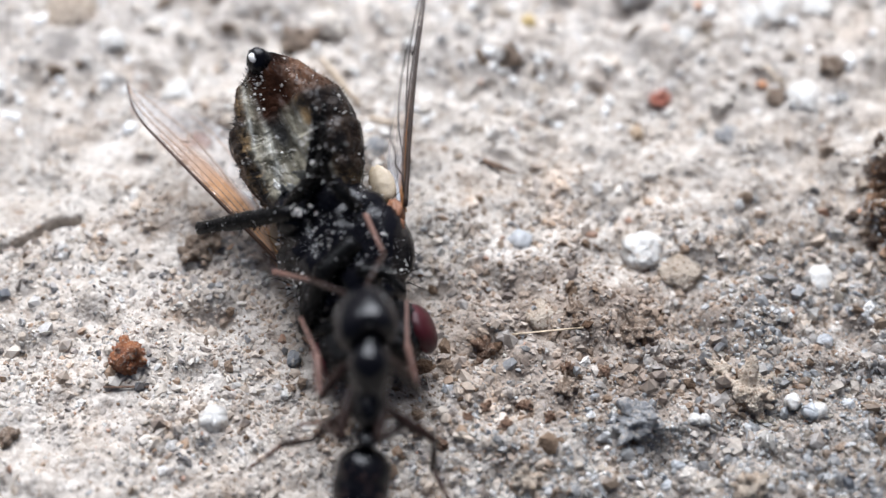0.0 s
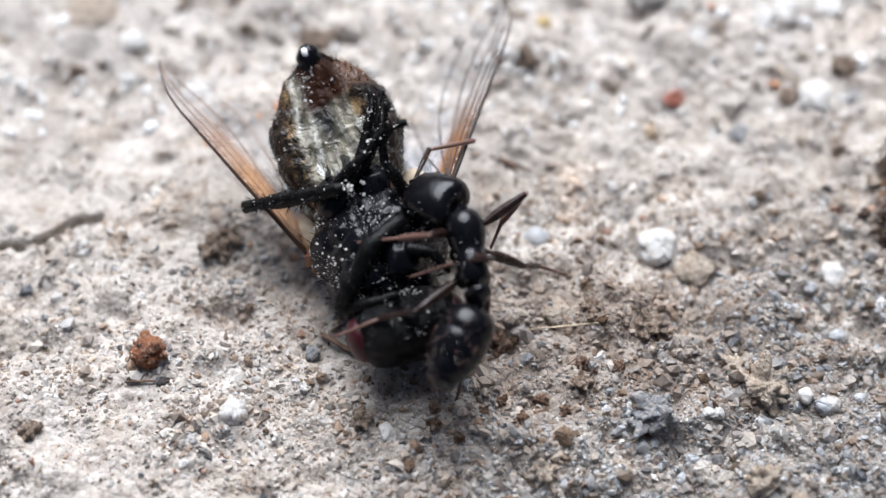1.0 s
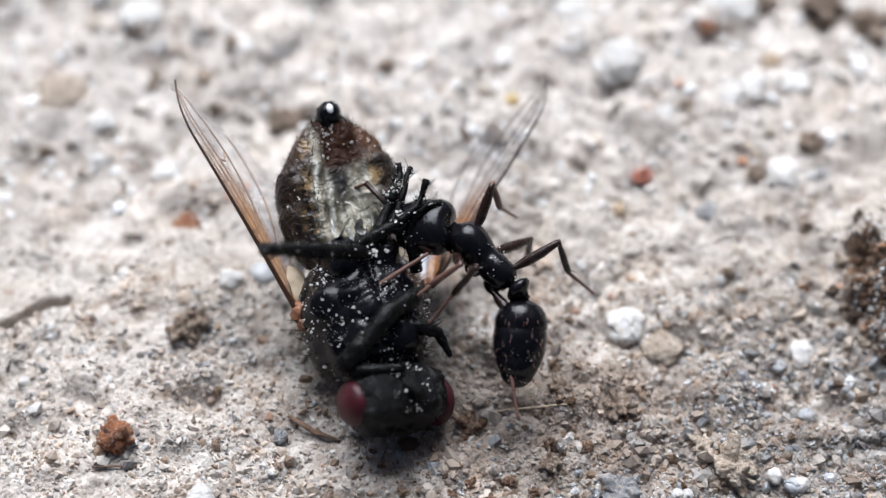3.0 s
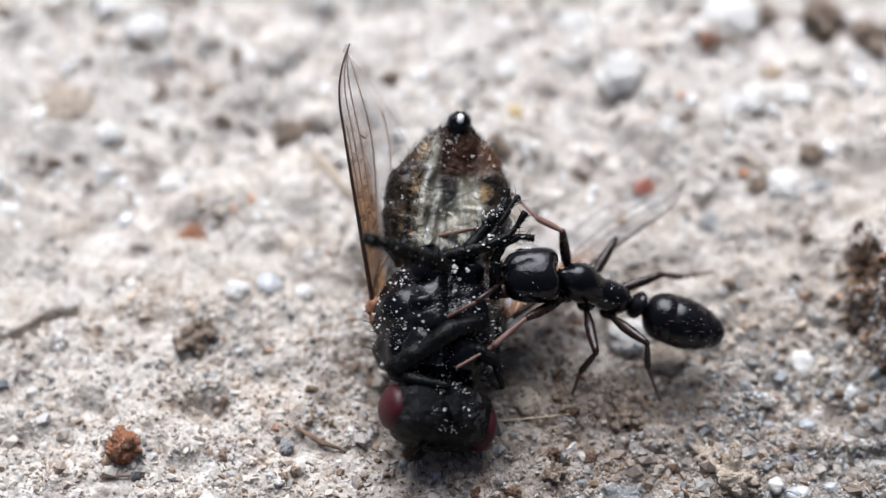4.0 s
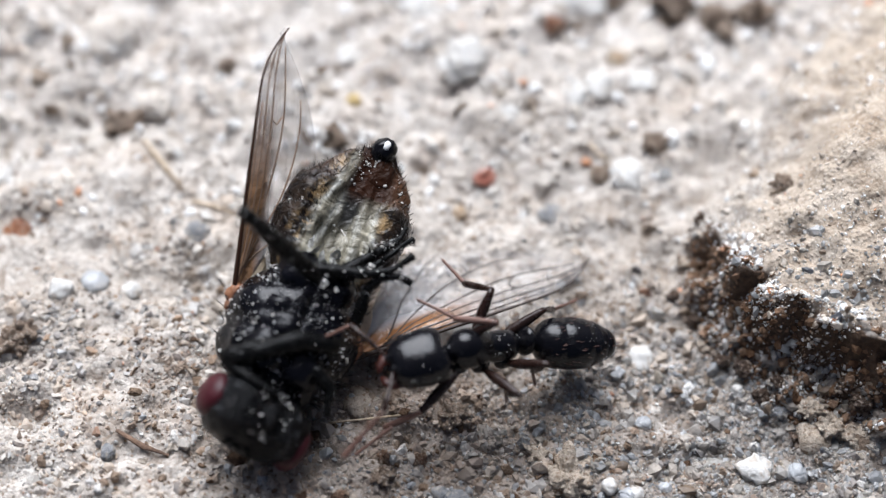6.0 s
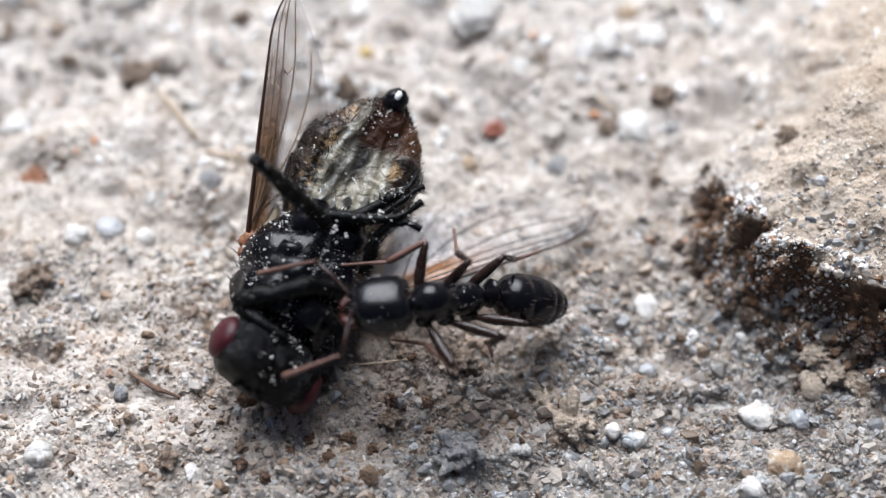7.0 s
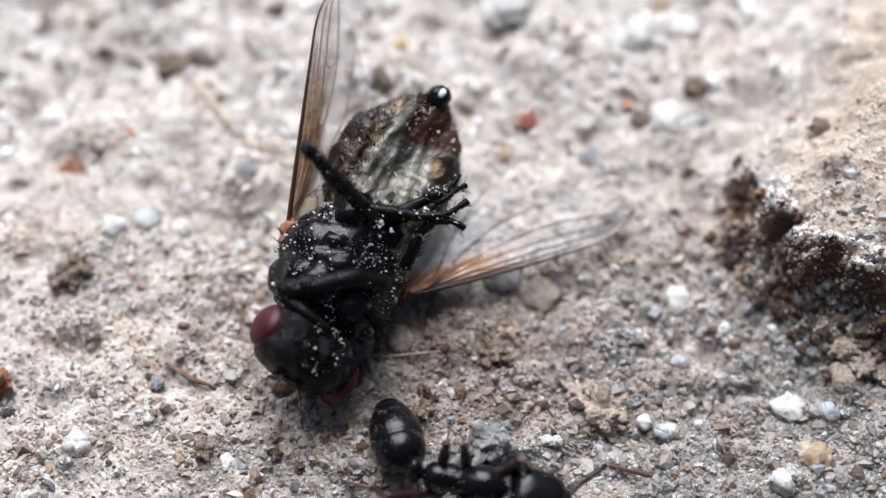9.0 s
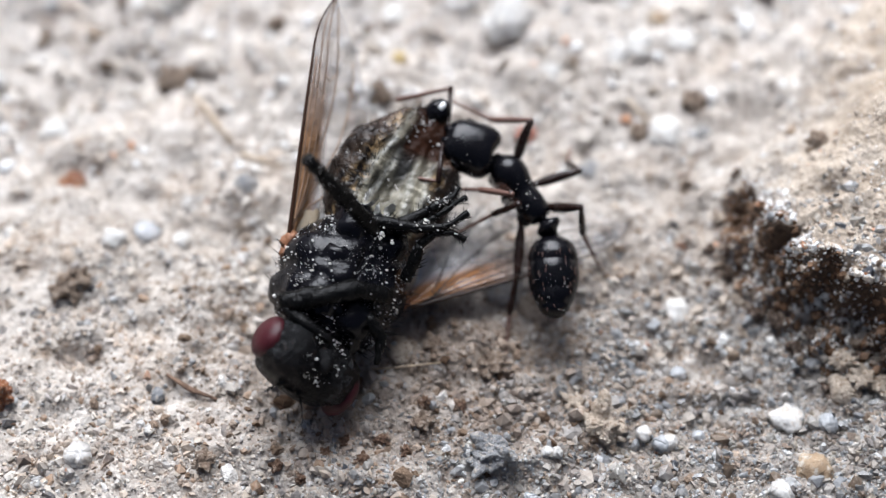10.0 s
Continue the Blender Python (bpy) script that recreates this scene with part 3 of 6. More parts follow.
def scatter_sand():
    rs = np.random.RandomState(3)

    def area(n, x0, x1, y0, y1):
        return rs.uniform(x0, x1, n), rs.uniform(y0, y1, n)

    def sizes(n, middle, spread, most):
        return np.clip(middle * np.exp(spread * rs.normal(size=n)), 0.012, most)

    x, y = area(118000, -8.5, 11.5, -7.2, 7.5)
    grit = smooth(0.40 * x - y + 4 * vnoise(x / 2.9, y / 2.9, 21), 2.0, 7.0)
    patch = vnoise(x / 0.9, y / 0.9, 22) + 0.6 * vnoise(x / 0.35, y / 0.35, 23)
    mound, face, lip = mound_shape(x, y)
    keep = rs.rand(len(x)) < (0.26 + 0.26 * smooth(-y, -1.0, 3.0) + 0.20 * grit + 0.85 * patch) * (1 - 0.25 * mound)
    x, y, grit, mound = x[keep], y[keep], grit[keep], mound[keep]
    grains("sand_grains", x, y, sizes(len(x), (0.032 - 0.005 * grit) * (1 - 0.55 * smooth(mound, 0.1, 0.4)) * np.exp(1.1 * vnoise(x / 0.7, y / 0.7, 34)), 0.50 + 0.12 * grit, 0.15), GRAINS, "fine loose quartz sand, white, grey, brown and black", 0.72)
    x, y = area(46000, 6.4, 11.4, -4.6, 3.0)
    mound, face, lip = mound_shape(x, y)
    keep = rs.rand(len(x)) < (1.05 * lip + 0.50 * face + 0.20 * mound * (1 - face)) * (0.5 + 1.7 * vnoise(x / 0.6, y / 0.6, 25))
    x, y = x[keep], y[keep]
    grains("ledge_sand", x, y, sizes(len(x), 0.016 + 0.006 * lip[keep], 0.55, 0.08), WHITE_SAND, "white quartz grains along the mound's ledge", 0.55, 9)
    x, y = area(22000, 5.8, 12.0, -4.8, 0.5)
    mound, face, lip = mound_shape(x, y)
    keep = rs.rand(len(x)) < face * (0.7 + 1.4 * vnoise(x / 0.5, y / 0.5, 28))
    x, y = x[keep], y[keep]
    grains("loam_crumbs", x, y, sizes(len(x), 0.027, 0.6, 0.12), SHADED_CRUMBS, "brown and beige loam crumbs below the ledge", 0.5, 10)
    n = 4200
    x, y = rs.normal(1.8, 3.0, n), rs.normal(-3.7, 1.3, n)
    keep = rs.rand(n) < 0.40 + 1.3 * vnoise(x / 0.7, y / 0.7, 30)
    x, y = x[keep], y[keep]
    grains("brown_crumbs", x, y, sizes(len(x), 0.034, 0.55, 0.15), SOIL, "dull brown soil crumbs around the dead fly", 0.6, 11)
    x, y = area(6500, -10, 12, -7.5, 9.5)
    keep = rs.rand(len(x)) < (0.22 + 0.6 * vnoise(x / 1.3, y / 1.3, 27)) * (1 - mound_shape(x, y)[0])
    x, y = x[keep], y[keep]
    x1, y1 = area(1500, -10, 12, 0.5, 9.5)
    keep = rs.rand(len(x1)) < (0.5 + 1.2 * vnoise(x1 / 0.9, y1 / 0.9, 36)) * (1 - mound_shape(x1, y1)[0])
    x1, y1 = x1[keep], y1[keep]
    grains("pale_sand", x1, y1, sizes(len(x1), 0.080, 0.42, 0.20), WHITE_SAND, "rounded white and milky grains on the pale soil", 0.72, 13, True)
    x2, y2 = area(50000, 0, 12, -7.5, -0.5)
    dense = smooth(0.6 * x2 - 0.8 * y2 + 3.4 * vnoise(x2 / 1.2, y2 / 1.2, 29), 3.6, 7.4)
    keep = rs.rand(len(x2)) < 0.62 * dense * (0.7 + 1.0 * vnoise(x2 / 0.5, y2 / 0.5, 31)) * (1 - 0.9 * mound_shape(x2, y2)[0])
    x, y = np.r_[x, x2[keep]], np.r_[y, y2[keep]]
    grains("quartz_sand", x, y, sizes(len(x), 0.032, 0.55, 0.16), CLEAR_SAND, "rounded clear and milky quartz grains among the sand", 0.62, 8)
    x, y = area(7000, -10, 12, -7.5, 9.5)
    back = smooth(y, -1.0, 3.0)
    keep = rs.rand(len(x)) < (0.16 + 0.34 * back + 1.1 * vnoise(x / 1.6, y / 1.6, 24)) * (1 - mound_shape(x, y)[0])
    x, y, back = x[keep], y[keep], back[keep]
    grains("soil_crumbs", x, y, sizes(len(x), 0.048 + 0.045 * back, 0.5, 0.30), CRUMBS, "small crumbs of beige and brown soil", 0.66, 6)


def lump(radius, rough=0.25, seed=0, flat=0.8, sub=3, freq=2.2):
    """An irregular stone or clod, its foot a little below z = 0."""
    bm = bmesh.new()
    bmesh.ops.create_icosphere(bm, subdivisions=sub, radius=1.0)
    off = Vector((seed * 3.7, seed * 1.3, seed * 2.1))
    for v in bm.verts:
        u = v.co.copy()
        k = 1 + rough * noise.noise(u * freq * 0.6 + off) * 1.4 + rough * 0.7 * noise.noise(u * freq * 1.9 + off) + rough * 0.35 * noise.noise(u * freq * 4.5 + off)
        v.co = Vector((u.x, u.y, u.z * flat)) * radius * k
    return bm


def facet(radius, seed, flat=0.75):
    """A worn crystal of quartz with flat faces and softened edges."""
    bm = bmesh.new()
    rnd = random.Random(seed)
    for _ in range(22):
        d = Vector([rnd.gauss(0, 1) for _ in range(3)]).normalized()
        bm.verts.new(Vector((d.x, d.y * 0.9, d.z * flat)) * radius * rnd.uniform(0.88, 1.05))
    res = bmesh.ops.convex_hull(bm, input=bm.verts)
    bmesh.ops.delete(bm, geom=[g for g in res["geom_interior"] if isinstance(g, bmesh.types.BMVert)], context="VERTS")
    bmesh.ops.dissolve_limit(bm, angle_limit=radians(24), verts=bm.verts[:], edges=bm.edges[:])
    bmesh.ops.bevel(bm, geom=bm.edges[:], offset=radius * 0.15, segments=3, affect="EDGES")
    return bm


def stone(name, x, y, r, material, label, category="stone", kind="lump", seed=0, flat=0.8, rough=0.18, sink=0.48, group=""):
    bm = facet(r, seed, flat) if kind == "facet" else lump(r, rough, seed, flat, 4 if r > 0.3 else 3)
    ob = new(name, mesh_of(bm, name, material))
    ob.matrix_basis = mm(x, y, float(height(x, y)) + r * flat * (1 - 2 * sink), 0, 0, seed * 47 % 360)
    return tagged(ob, label, category, group)


def clump(x, y, r, material, label, seed=0, n=26, knob=1.0):
    """A crumbly clod with knobs of grit baked into it, one closed skin."""
    rnd = random.Random(seed)
    bm = bmesh.new()
    bmesh.ops.create_icosphere(bm, subdivisions=5 if r > 0.25 else 4, radius=1.0)
    knobs = []
    for _ in range(n):
        d = Vector([rnd.gauss(0, 1) for _ in range(3)]).normalized()
        knobs.append((d, knob * rnd.uniform(0.12, 0.34), knob * rnd.uniform(0.12, 0.42)))
    off = Vector((seed * 3.7, seed * 1.3, seed * 2.1))
    for v in bm.verts:
        u = v.co.copy()
        k = 0.66 + 0.34 * noise.noise(u * 1.4 + off) + 0.10 * noise.noise(u * 7 + off)
        for d, w, h in knobs:
            q = 1 - (u - d).length_squared / (w * w)
            if q > 0:
                k += h * math.sqrt(q)
        v.co = Vector((u.x, u.y, u.z * 0.75)) * r * k
    ob = new("soil_clod", mesh_of(bm, "soil_clod", material))
    ob.matrix_basis = mm(x, y, float(height(x, y)) + r * 0.08, 0, 0, seed * 61 % 360)
    return tagged(ob, label, "clod")


def stick(name, pts, radii, material, label, category):
    """A thin dry fibre that lies on the ground; its points are given by x, y and the height above the soil."""
    bm = bmesh.new()
    x0, y0 = pts[0][0], pts[0][1]
    z0 = float(height(x0, y0))
    tube(bm, [(x - x0, y - y0, float(height(x, y)) - z0 + z) for x, y, z in pts], radii, 6, 0.6)
    ob = new(name, mesh_of(bm, name, material))
    ob.matrix_basis = mm(x0, y0, z0)
    return tagged(ob, label, category)


build_ground()
scatter_sand()
clump(3.59, 1.43, 0.22, RED, "rough red grain lying on the soil", seed=1)
clump(-5.37, -4.03, 0.38, ORANGE, "crumbly orange brown crumb with dark pits", seed=2)
stone("pebble", 3.11, -1.76, 0.35, QUARTZ, "smooth pale milky pebble half sunk in soil", "pebble", "lump", 3, 0.7)
stone("pebble", 1.03, -1.60, 0.21, CLEAR, "small clear grey pebble", "pebble", "lump", 4, 0.7)
stone("quartz_grain", -3.92, -5.04, 0.32, QUARTZ, "pale worn quartz grain", "stone", "facet", 5, 0.8)
stone("yellow_grain", 1.25, 2.97, 0.15, YELLOW, "yellow grain on pale soil", "stone", "lump", 7, 0.8)
stone("quartz_grain", 6.02, -3.44, 0.20, CLEAR, "clear bluish quartz grain", "stone", "facet", 8, 0.9)
stone("quartz_grain", 3.79, -4.95, 0.15, QUARTZ, "white quartz grain on sandy soil", "stone", "facet", 9, 0.8)
clump(2.88, -4.99, 0.42, SLATE, "blue grey gritty clod", seed=10)
clump(4.73, -4.47, 0.48, BEIGE, "crumbly beige clod of sand", seed=11)
clump(4.26, -4.06, 0.22, BEIGE, "small beige crumb on sandy soil", seed=12)
clump(1.72, -4.44, 0.24, BROWN, "small dark brown clod", seed=13)
stone("soil_clod", 1.33, -3.11, 0.26, BEIGE, "flat beige clod on sandy soil", "clod", "lump", 14, 0.5)
stone("quartz_grain", 3.32, -5.99, 0.15, CLEAR, "clear quartz grain on sandy soil", "stone", "facet", 15, 0.8)
stone("quartz_grain", -2.78, -4.61, 0.14, QUARTZ, "bright white flat quartz grain", "stone", "facet", 16, 0.4)
stone("dark_grain", -2.70, -3.96, 0.20, SLATE, "dark blue grey angular grain", "stone", "facet", 17, 0.8)
stone("quartz_grain", 5.67, -4.77, 0.20, CLEAR, "clear quartz grain on sandy soil", "stone", "facet", 18, 0.8)
stone("soil_clod", -7.16, 3.16, 0.53, BEIGE, "rounded beige clod on sandy soil", "clod", "lump", 19, 0.6)
clump(1.10, -6.01, 0.33, BEIGE, "crumbly beige clod on sandy soil", seed=20)
clump(4.60, -6.18, 0.35, BEIGE, "crumbly beige clod on sandy soil", seed=21)
clump(-7.21, -5.36, 0.26, BROWN, "brown crumb on sandy soil", seed=22)
stone("pebble", 6.10, -2.18, 0.25, QUARTZ, "pale grey pebble on sandy soil", "pebble", "lump", 23, 0.6)
stone("stone", 3.10, 0.67, 0.17, TAN, "peach coloured grain on sandy soil", "stone", "lump", 24, 0.7)
stone("quartz_grain", -0.20, -4.46, 0.16, CLEAR, "clear quartz splinter on sandy soil", "stone", "facet", 25, 0.8)
stone("pebble", 6.10, 1.31, 0.33, QUARTZ, "pale grey flat pebble", "pebble", "lump", 26, 0.5)
stone("soil_clod", 5.65, 1.40, 0.20, BROWN, "dark brown crumb on sandy soil", "clod", "lump", 27, 0.7)
clump(0.93, 2.14, 0.27, BROWN, "brown crumb on sandy soil", seed=28)
stone("quartz_grain", 8.47, -4.41, 0.25, CLEAR, "clear angular quartz crystal", "stone", "facet", 29, 0.9)
stone("quartz_grain", 7.57, -5.73, 0.30, QUARTZ, "white quartz grain on sandy soil", "stone", "facet", 30, 0.8)
stone("quartz_grain", 7.80, -4.30, 0.25, QUARTZ, "white worn quartz grain", "stone", "lump", 31, 0.45, 0.35)
stone("stone", 8.14, -5.30, 0.31, TAN, "smooth tan stone on sandy soil", "stone", "lump", 32, 0.7)
stone("quartz_grain", 3.94, -4.97, 0.14, QUARTZ, "white quartz grain on sandy soil", "stone", "facet", 33, 0.8)
stone("pebble", -3.69, -0.97, 0.22, QUARTZ, "round white pebble on sandy soil", "pebble", "lump", 34, 0.8)
stone("pebble", -3.14, -0.77, 0.24, CLEAR, "clear grey pebble on sandy soil", "pebble", "lump", 35, 0.6)
stone("pebble", -2.52, -0.88, 0.17, QUARTZ, "round white pebble on sandy soil", "pebble", "lump", 36, 0.8)
stone("soil_clod", 3.72, -2.12, 0.36, BEIGE, "flat beige clod beside the wing", "clod", "lump", 37, 0.5)
clump(6.63, 1.86, 0.29, BROWN, "dark brown clod on sandy soil", seed=38)
stone("pebble", 3.22, 3.74, 0.39, QUARTZ, "pale flat pebble on sandy soil", "pebble", "lump", 39, 0.4)
clump(-1.85, -5.15, 0.24, BROWN, "small brown clod on sandy soil", seed=40)
clump(2.87, -3.42, 0.33, BROWN, "brown gritty clod on sandy soil", seed=41)
stone("soil_clod", 8.80, -3.80, 0.29, BEIGE, "beige clod on sandy soil", "clod", "lump", 42, 0.8)
clump(8.60, 0.35, 0.22, BROWN, "red brown crumb on the mound", seed=43)
stone("pebble", 5.39, -4.60, 0.14, QUARTZ, "pale grain on sandy soil", "pebble", "lump", 44, 0.8)
clump(1.93, -3.08, 0.23, BROWN, "brown crumb on sandy soil", seed=45)
stone("quartz_grain", 5.80, -4.75, 0.22, QUARTZ, "grey quartz grain on sandy soil", "stone", "facet", 46, 0.8)
stone("quartz_grain", 3.51, -5.65, 0.16, CLEAR, "clear quartz grain on sandy soil", "stone", "facet", 47, 0.9)
clump(-4.33, -1.76, 0.32, BROWN, "brown gritty clod on sandy soil", seed=48)
stone("dark_grain", -1.46, 0.19, 0.22, SLATE, "grey grain on sandy soil", "stone", "lump", 49, 0.7)
stone("quartz_grain", 6.32, -4.60, 0.15, CLEAR, "clear quartz grain on sandy soil", "stone", "facet", 50, 0.9)
stone("soil_clod", -7.19, 3.17, 0.47, BEIGE, "rounded beige clod on sandy soil", "clod", "lump", 51, 0.7)
stone("pebble", -3.27, 4.51, 0.40, QUARTZ, "pale flat pebble on sandy soil", "pebble", "lump", 52, 0.4)
clump(-5.75, 4.72, 0.26, BROWN, "brown crumb on sandy soil", seed=53)
stone("pebble", 3.30, 3.90, 0.39, QUARTZ, "round pale pebble on sandy soil", "pebble", "lump", 54, 0.5)
clump(5.06, 4.65, 0.21, BROWN, "red brown crumb on sandy soil", seed=55)
stone("pebble", 5.51, 5.42, 0.55, QUARTZ, "pale flat pebble on sandy soil", "pebble", "lump", 56, 0.4)
clump(7.34, 5.28, 0.48, BROWN, "brown clod on sandy soil", seed=57)
clump(-2.96, 2.65, 0.34, BROWN, "brown crumb on sandy soil", seed=58)
clump(-4.40, -1.86, 0.36, BROWN, "dark brown clod on sandy soil", seed=59)
for i, (x, y, r) in enumerate(((0.43, -3.70, 0.28), (1.05, -4.75, 0.15), (0.15, -5.05, 0.13), (0.75, -5.15, 0.17), (1.45, -4.95, 0.12), (-0.65, -5.20, 0.14), (0.45, -4.80, 0.12), (1.75, -4.10, 0.16), (-0.25, -5.45, 0.12), (2.35, -4.15, 0.13))):
    clump(x, y, r, RUSTY, "rusty brown crumb of soil by the fly", seed=60 + 31 * i)
stick("dry_straw", [(-2.50, 2.21, 0.05), (-2.05, 1.58, 0.06), (-1.66, 1.09, 0.03)], [.03, .05, .02], STRAW, "pale dry straw fragment", "straw")
stick("dry_straw", [(-1.60, 0.97, 0.03), (-0.82, 0.67, 0.03)], [.04, .03], STRAW, "pale dry straw fragment", "straw")
stick("bark_fibre", [(0.24, 0.11, 0.04), (0.56, -0.06, 0.05), (1.00, -0.21, 0.05)], [.02, .06, .03], BARK, "brown plant fibre on soil", "fibre")
stick("bark_fibre", [(-2.57, -3.61, 0.05), (-2.13, -3.87, 0.06), (-1.69, -4.08, 0.05)], [.03, .055, .02], BARK, "dark brown bark fibre", "fibre")
stick("bark_fibre", [(-5.74, -4.50, 0.05), (-5.01, -4.47, 0.03)], [.02, .02], BARK, "thin brown fibre on soil", "fibre")
stick("dry_straw", [(0.75, -3.50, 0.03), (2.03, -3.44, 0.03)], [.02, .02], STRAW, "thin pale fibre on soil", "straw")
stick("dry_straw", [(5.47, 2.01, 0.05), (5.81, 1.51, 0.05)], [.03, .02], STRAW, "pale dry straw fragment", "straw")

for i, (x, y, r, m) in enumerate(((6.75, -1.10, 0.16, SHADED_LOAM), (7.05, -1.50, 0.20, SHADED_LOAM), (7.20, -2.05, 0.18, BEIGE), (7.45, -2.35, 0.20, SHADED_LOAM), (7.80, -2.55, 0.22, SHADED_LOAM), (8.05, -3.00, 0.20, SHADED_LOAM),
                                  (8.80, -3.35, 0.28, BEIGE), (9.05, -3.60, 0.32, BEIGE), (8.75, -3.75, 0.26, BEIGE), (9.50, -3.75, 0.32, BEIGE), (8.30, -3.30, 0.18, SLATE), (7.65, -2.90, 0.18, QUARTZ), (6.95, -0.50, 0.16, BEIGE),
                                  (7.25, 0.15, 0.16, SHADED_LOAM), (7.75, -2.40, 0.18, SHADED_LOAM), (8.30, -2.90, 0.20, SHADED_LOAM), (9.60, -3.30, 0.28, SHADED_LOAM), (7.25, -2.65, 0.14, BEIGE), (8.60, -3.75, 0.18, SHADED_LOAM))):
    clump(x, y, r, m, {SHADED_LOAM: "dark brown clod at the mound's foot", BEIGE: "crumbly beige clod on the mound's edge", SLATE: "grey gritty clod below the mound", QUARTZ: "white crumb of quartz below the mound"}[m], seed=90 + i, n=70, knob=0.55)
# stones of the blurred far ground, and brown clods added in place of its dark hollows
for i, (x, y, r, m, flat) in enumerate(((4.98, 4.67, 0.20, ORANGE, 0.7), (6.13, 3.86, 0.22, TAN, 0.6), (5.75, 3.25, 0.30, QUARTZ, 0.5), (6.55, 3.30, 0.30, QUARTZ, 0.5), (5.30, 3.05, 0.24, QUARTZ, 0.5), (6.80, 4.10, 0.28, PALE, 0.5),
                                        (7.18, 5.42, 0.42, BROWN, 0.6), (8.08, 4.75, 0.45, BROWN, 0.5), (8.75, 4.95, 0.38, BROWN, 0.6), (6.05, 5.40, 0.30, BROWN, 0.6), (-3.38, 4.61, 0.48, PALE, 0.5), (-2.40, 3.05, 0.34, PALE, 0.5),
                                        (-3.30, 2.20, 0.30, PALE, 0.5), (-2.75, 2.55, 0.24, BROWN, 0.5), (-5.80, 5.00, 0.40, QUARTZ, 0.4), (-4.60, 0.42, 0.22, ORANGE, 0.4), (2.46, 5.20, 0.32, QUARTZ, 0.4), (1.15, 4.10, 0.26, QUARTZ, 0.5),
                                        (4.10, 2.70, 0.26, QUARTZ, 0.4), (4.70, 0.60, 0.20, SLATE, 0.4), (-5.10, 1.60, 0.26, QUARTZ, 0.4), (-6.30, 2.60, 0.24, QUARTZ, 0.5), (-1.10, 3.90, 0.24, BROWN, 0.5), (0.10, 3.20, 0.22, PALE, 0.5))):
    if m is BROWN:
        clump(x, y, r, m, "dark brown clod of loose soil", seed=120 + i)
        continue
    stone("stone", x, y, r, m, {ORANGE: "small orange brown stone, half sunk", TAN: "peach coloured stone, half sunk", QUARTZ: "pale worn quartz stone, half sunk", PALE: "rough beige clod of sandy soil", SLATE: "dull blue grey stone, half sunk"}[m], "stone", "lump", 120 + i, flat, 0.3)


# ---- dead fly, lying on its back: tail towards +y, belly up ----
def crumb(bm, c, s, rnd):
    """One angular speck of dust."""
    a, b = rnd.uniform(0.5, 1.0), rnd.uniform(0.5, 1.0)
    for v in bmesh.ops.create_icosphere(bm, subdivisions=1, radius=1.0)["verts"]:
        v.co = c + Vector((v.co.x, v.co.y * a, v.co.z * b)) * s * rnd.uniform(0.6, 1.35)


def speckle(n, centre, radii, seed, r0=0.012, r1=0.035, up=-0.2):
    """White dust that sticks to a rounded body in patches."""
    rnd = random.Random(seed)
    bm = bmesh.new()
    made = 0
    while made < n:
        d = Vector([rnd.gauss(0, 1) for _ in range(3)]).normalized()
        if d.z < up:
            d.z = -d.z
        if noise.noise(d * 2.3 + Vector((seed, 0, 0))) < rnd.uniform(-0.35, 0.35):
            continue
        made += 1
        crumb(bm, Vector(centre) + Vector((d.x * radii[0], d.y * radii[1], d.z * radii[2])), r0 + (r1 - r0) * rnd.random() ** 3.5, rnd)
    return bm


def bristles(n, centre, radii, seed, length=0.35, r=0.011, pick=None):
    rnd = random.Random(seed)
    bm = bmesh.new()
    made = 0
    while made < n:
        d = Vector([rnd.gauss(0, 1) for _ in range(3)]).normalized()
        if pick and not pick(d):
            continue
        p = Vector(centre) + Vector((d.x * radii[0], d.y * radii[1], d.z * radii[2])) * 0.98
        out = Vector((d.x / radii[0], d.y / radii[1], d.z / radii[2])).normalized()
        lean = Vector([rnd.gauss(0, 0.35) for _ in range(3)]) + Vector((0, 0.5, 0))
        spike(bm, p, out + lean, length * rnd.uniform(0.5, 1.2), r)
        made += 1
    return bm


def crease(amount, freq, off):
    """Uneven plates on a body: moves points along their radius."""
    return lambda u, v: v * (1 + amount * noise.noise(Vector(u) * freq + Vector((off, off * 2, 0))) + amount * 0.4 * noise.noise(Vector(u) * freq * 3))


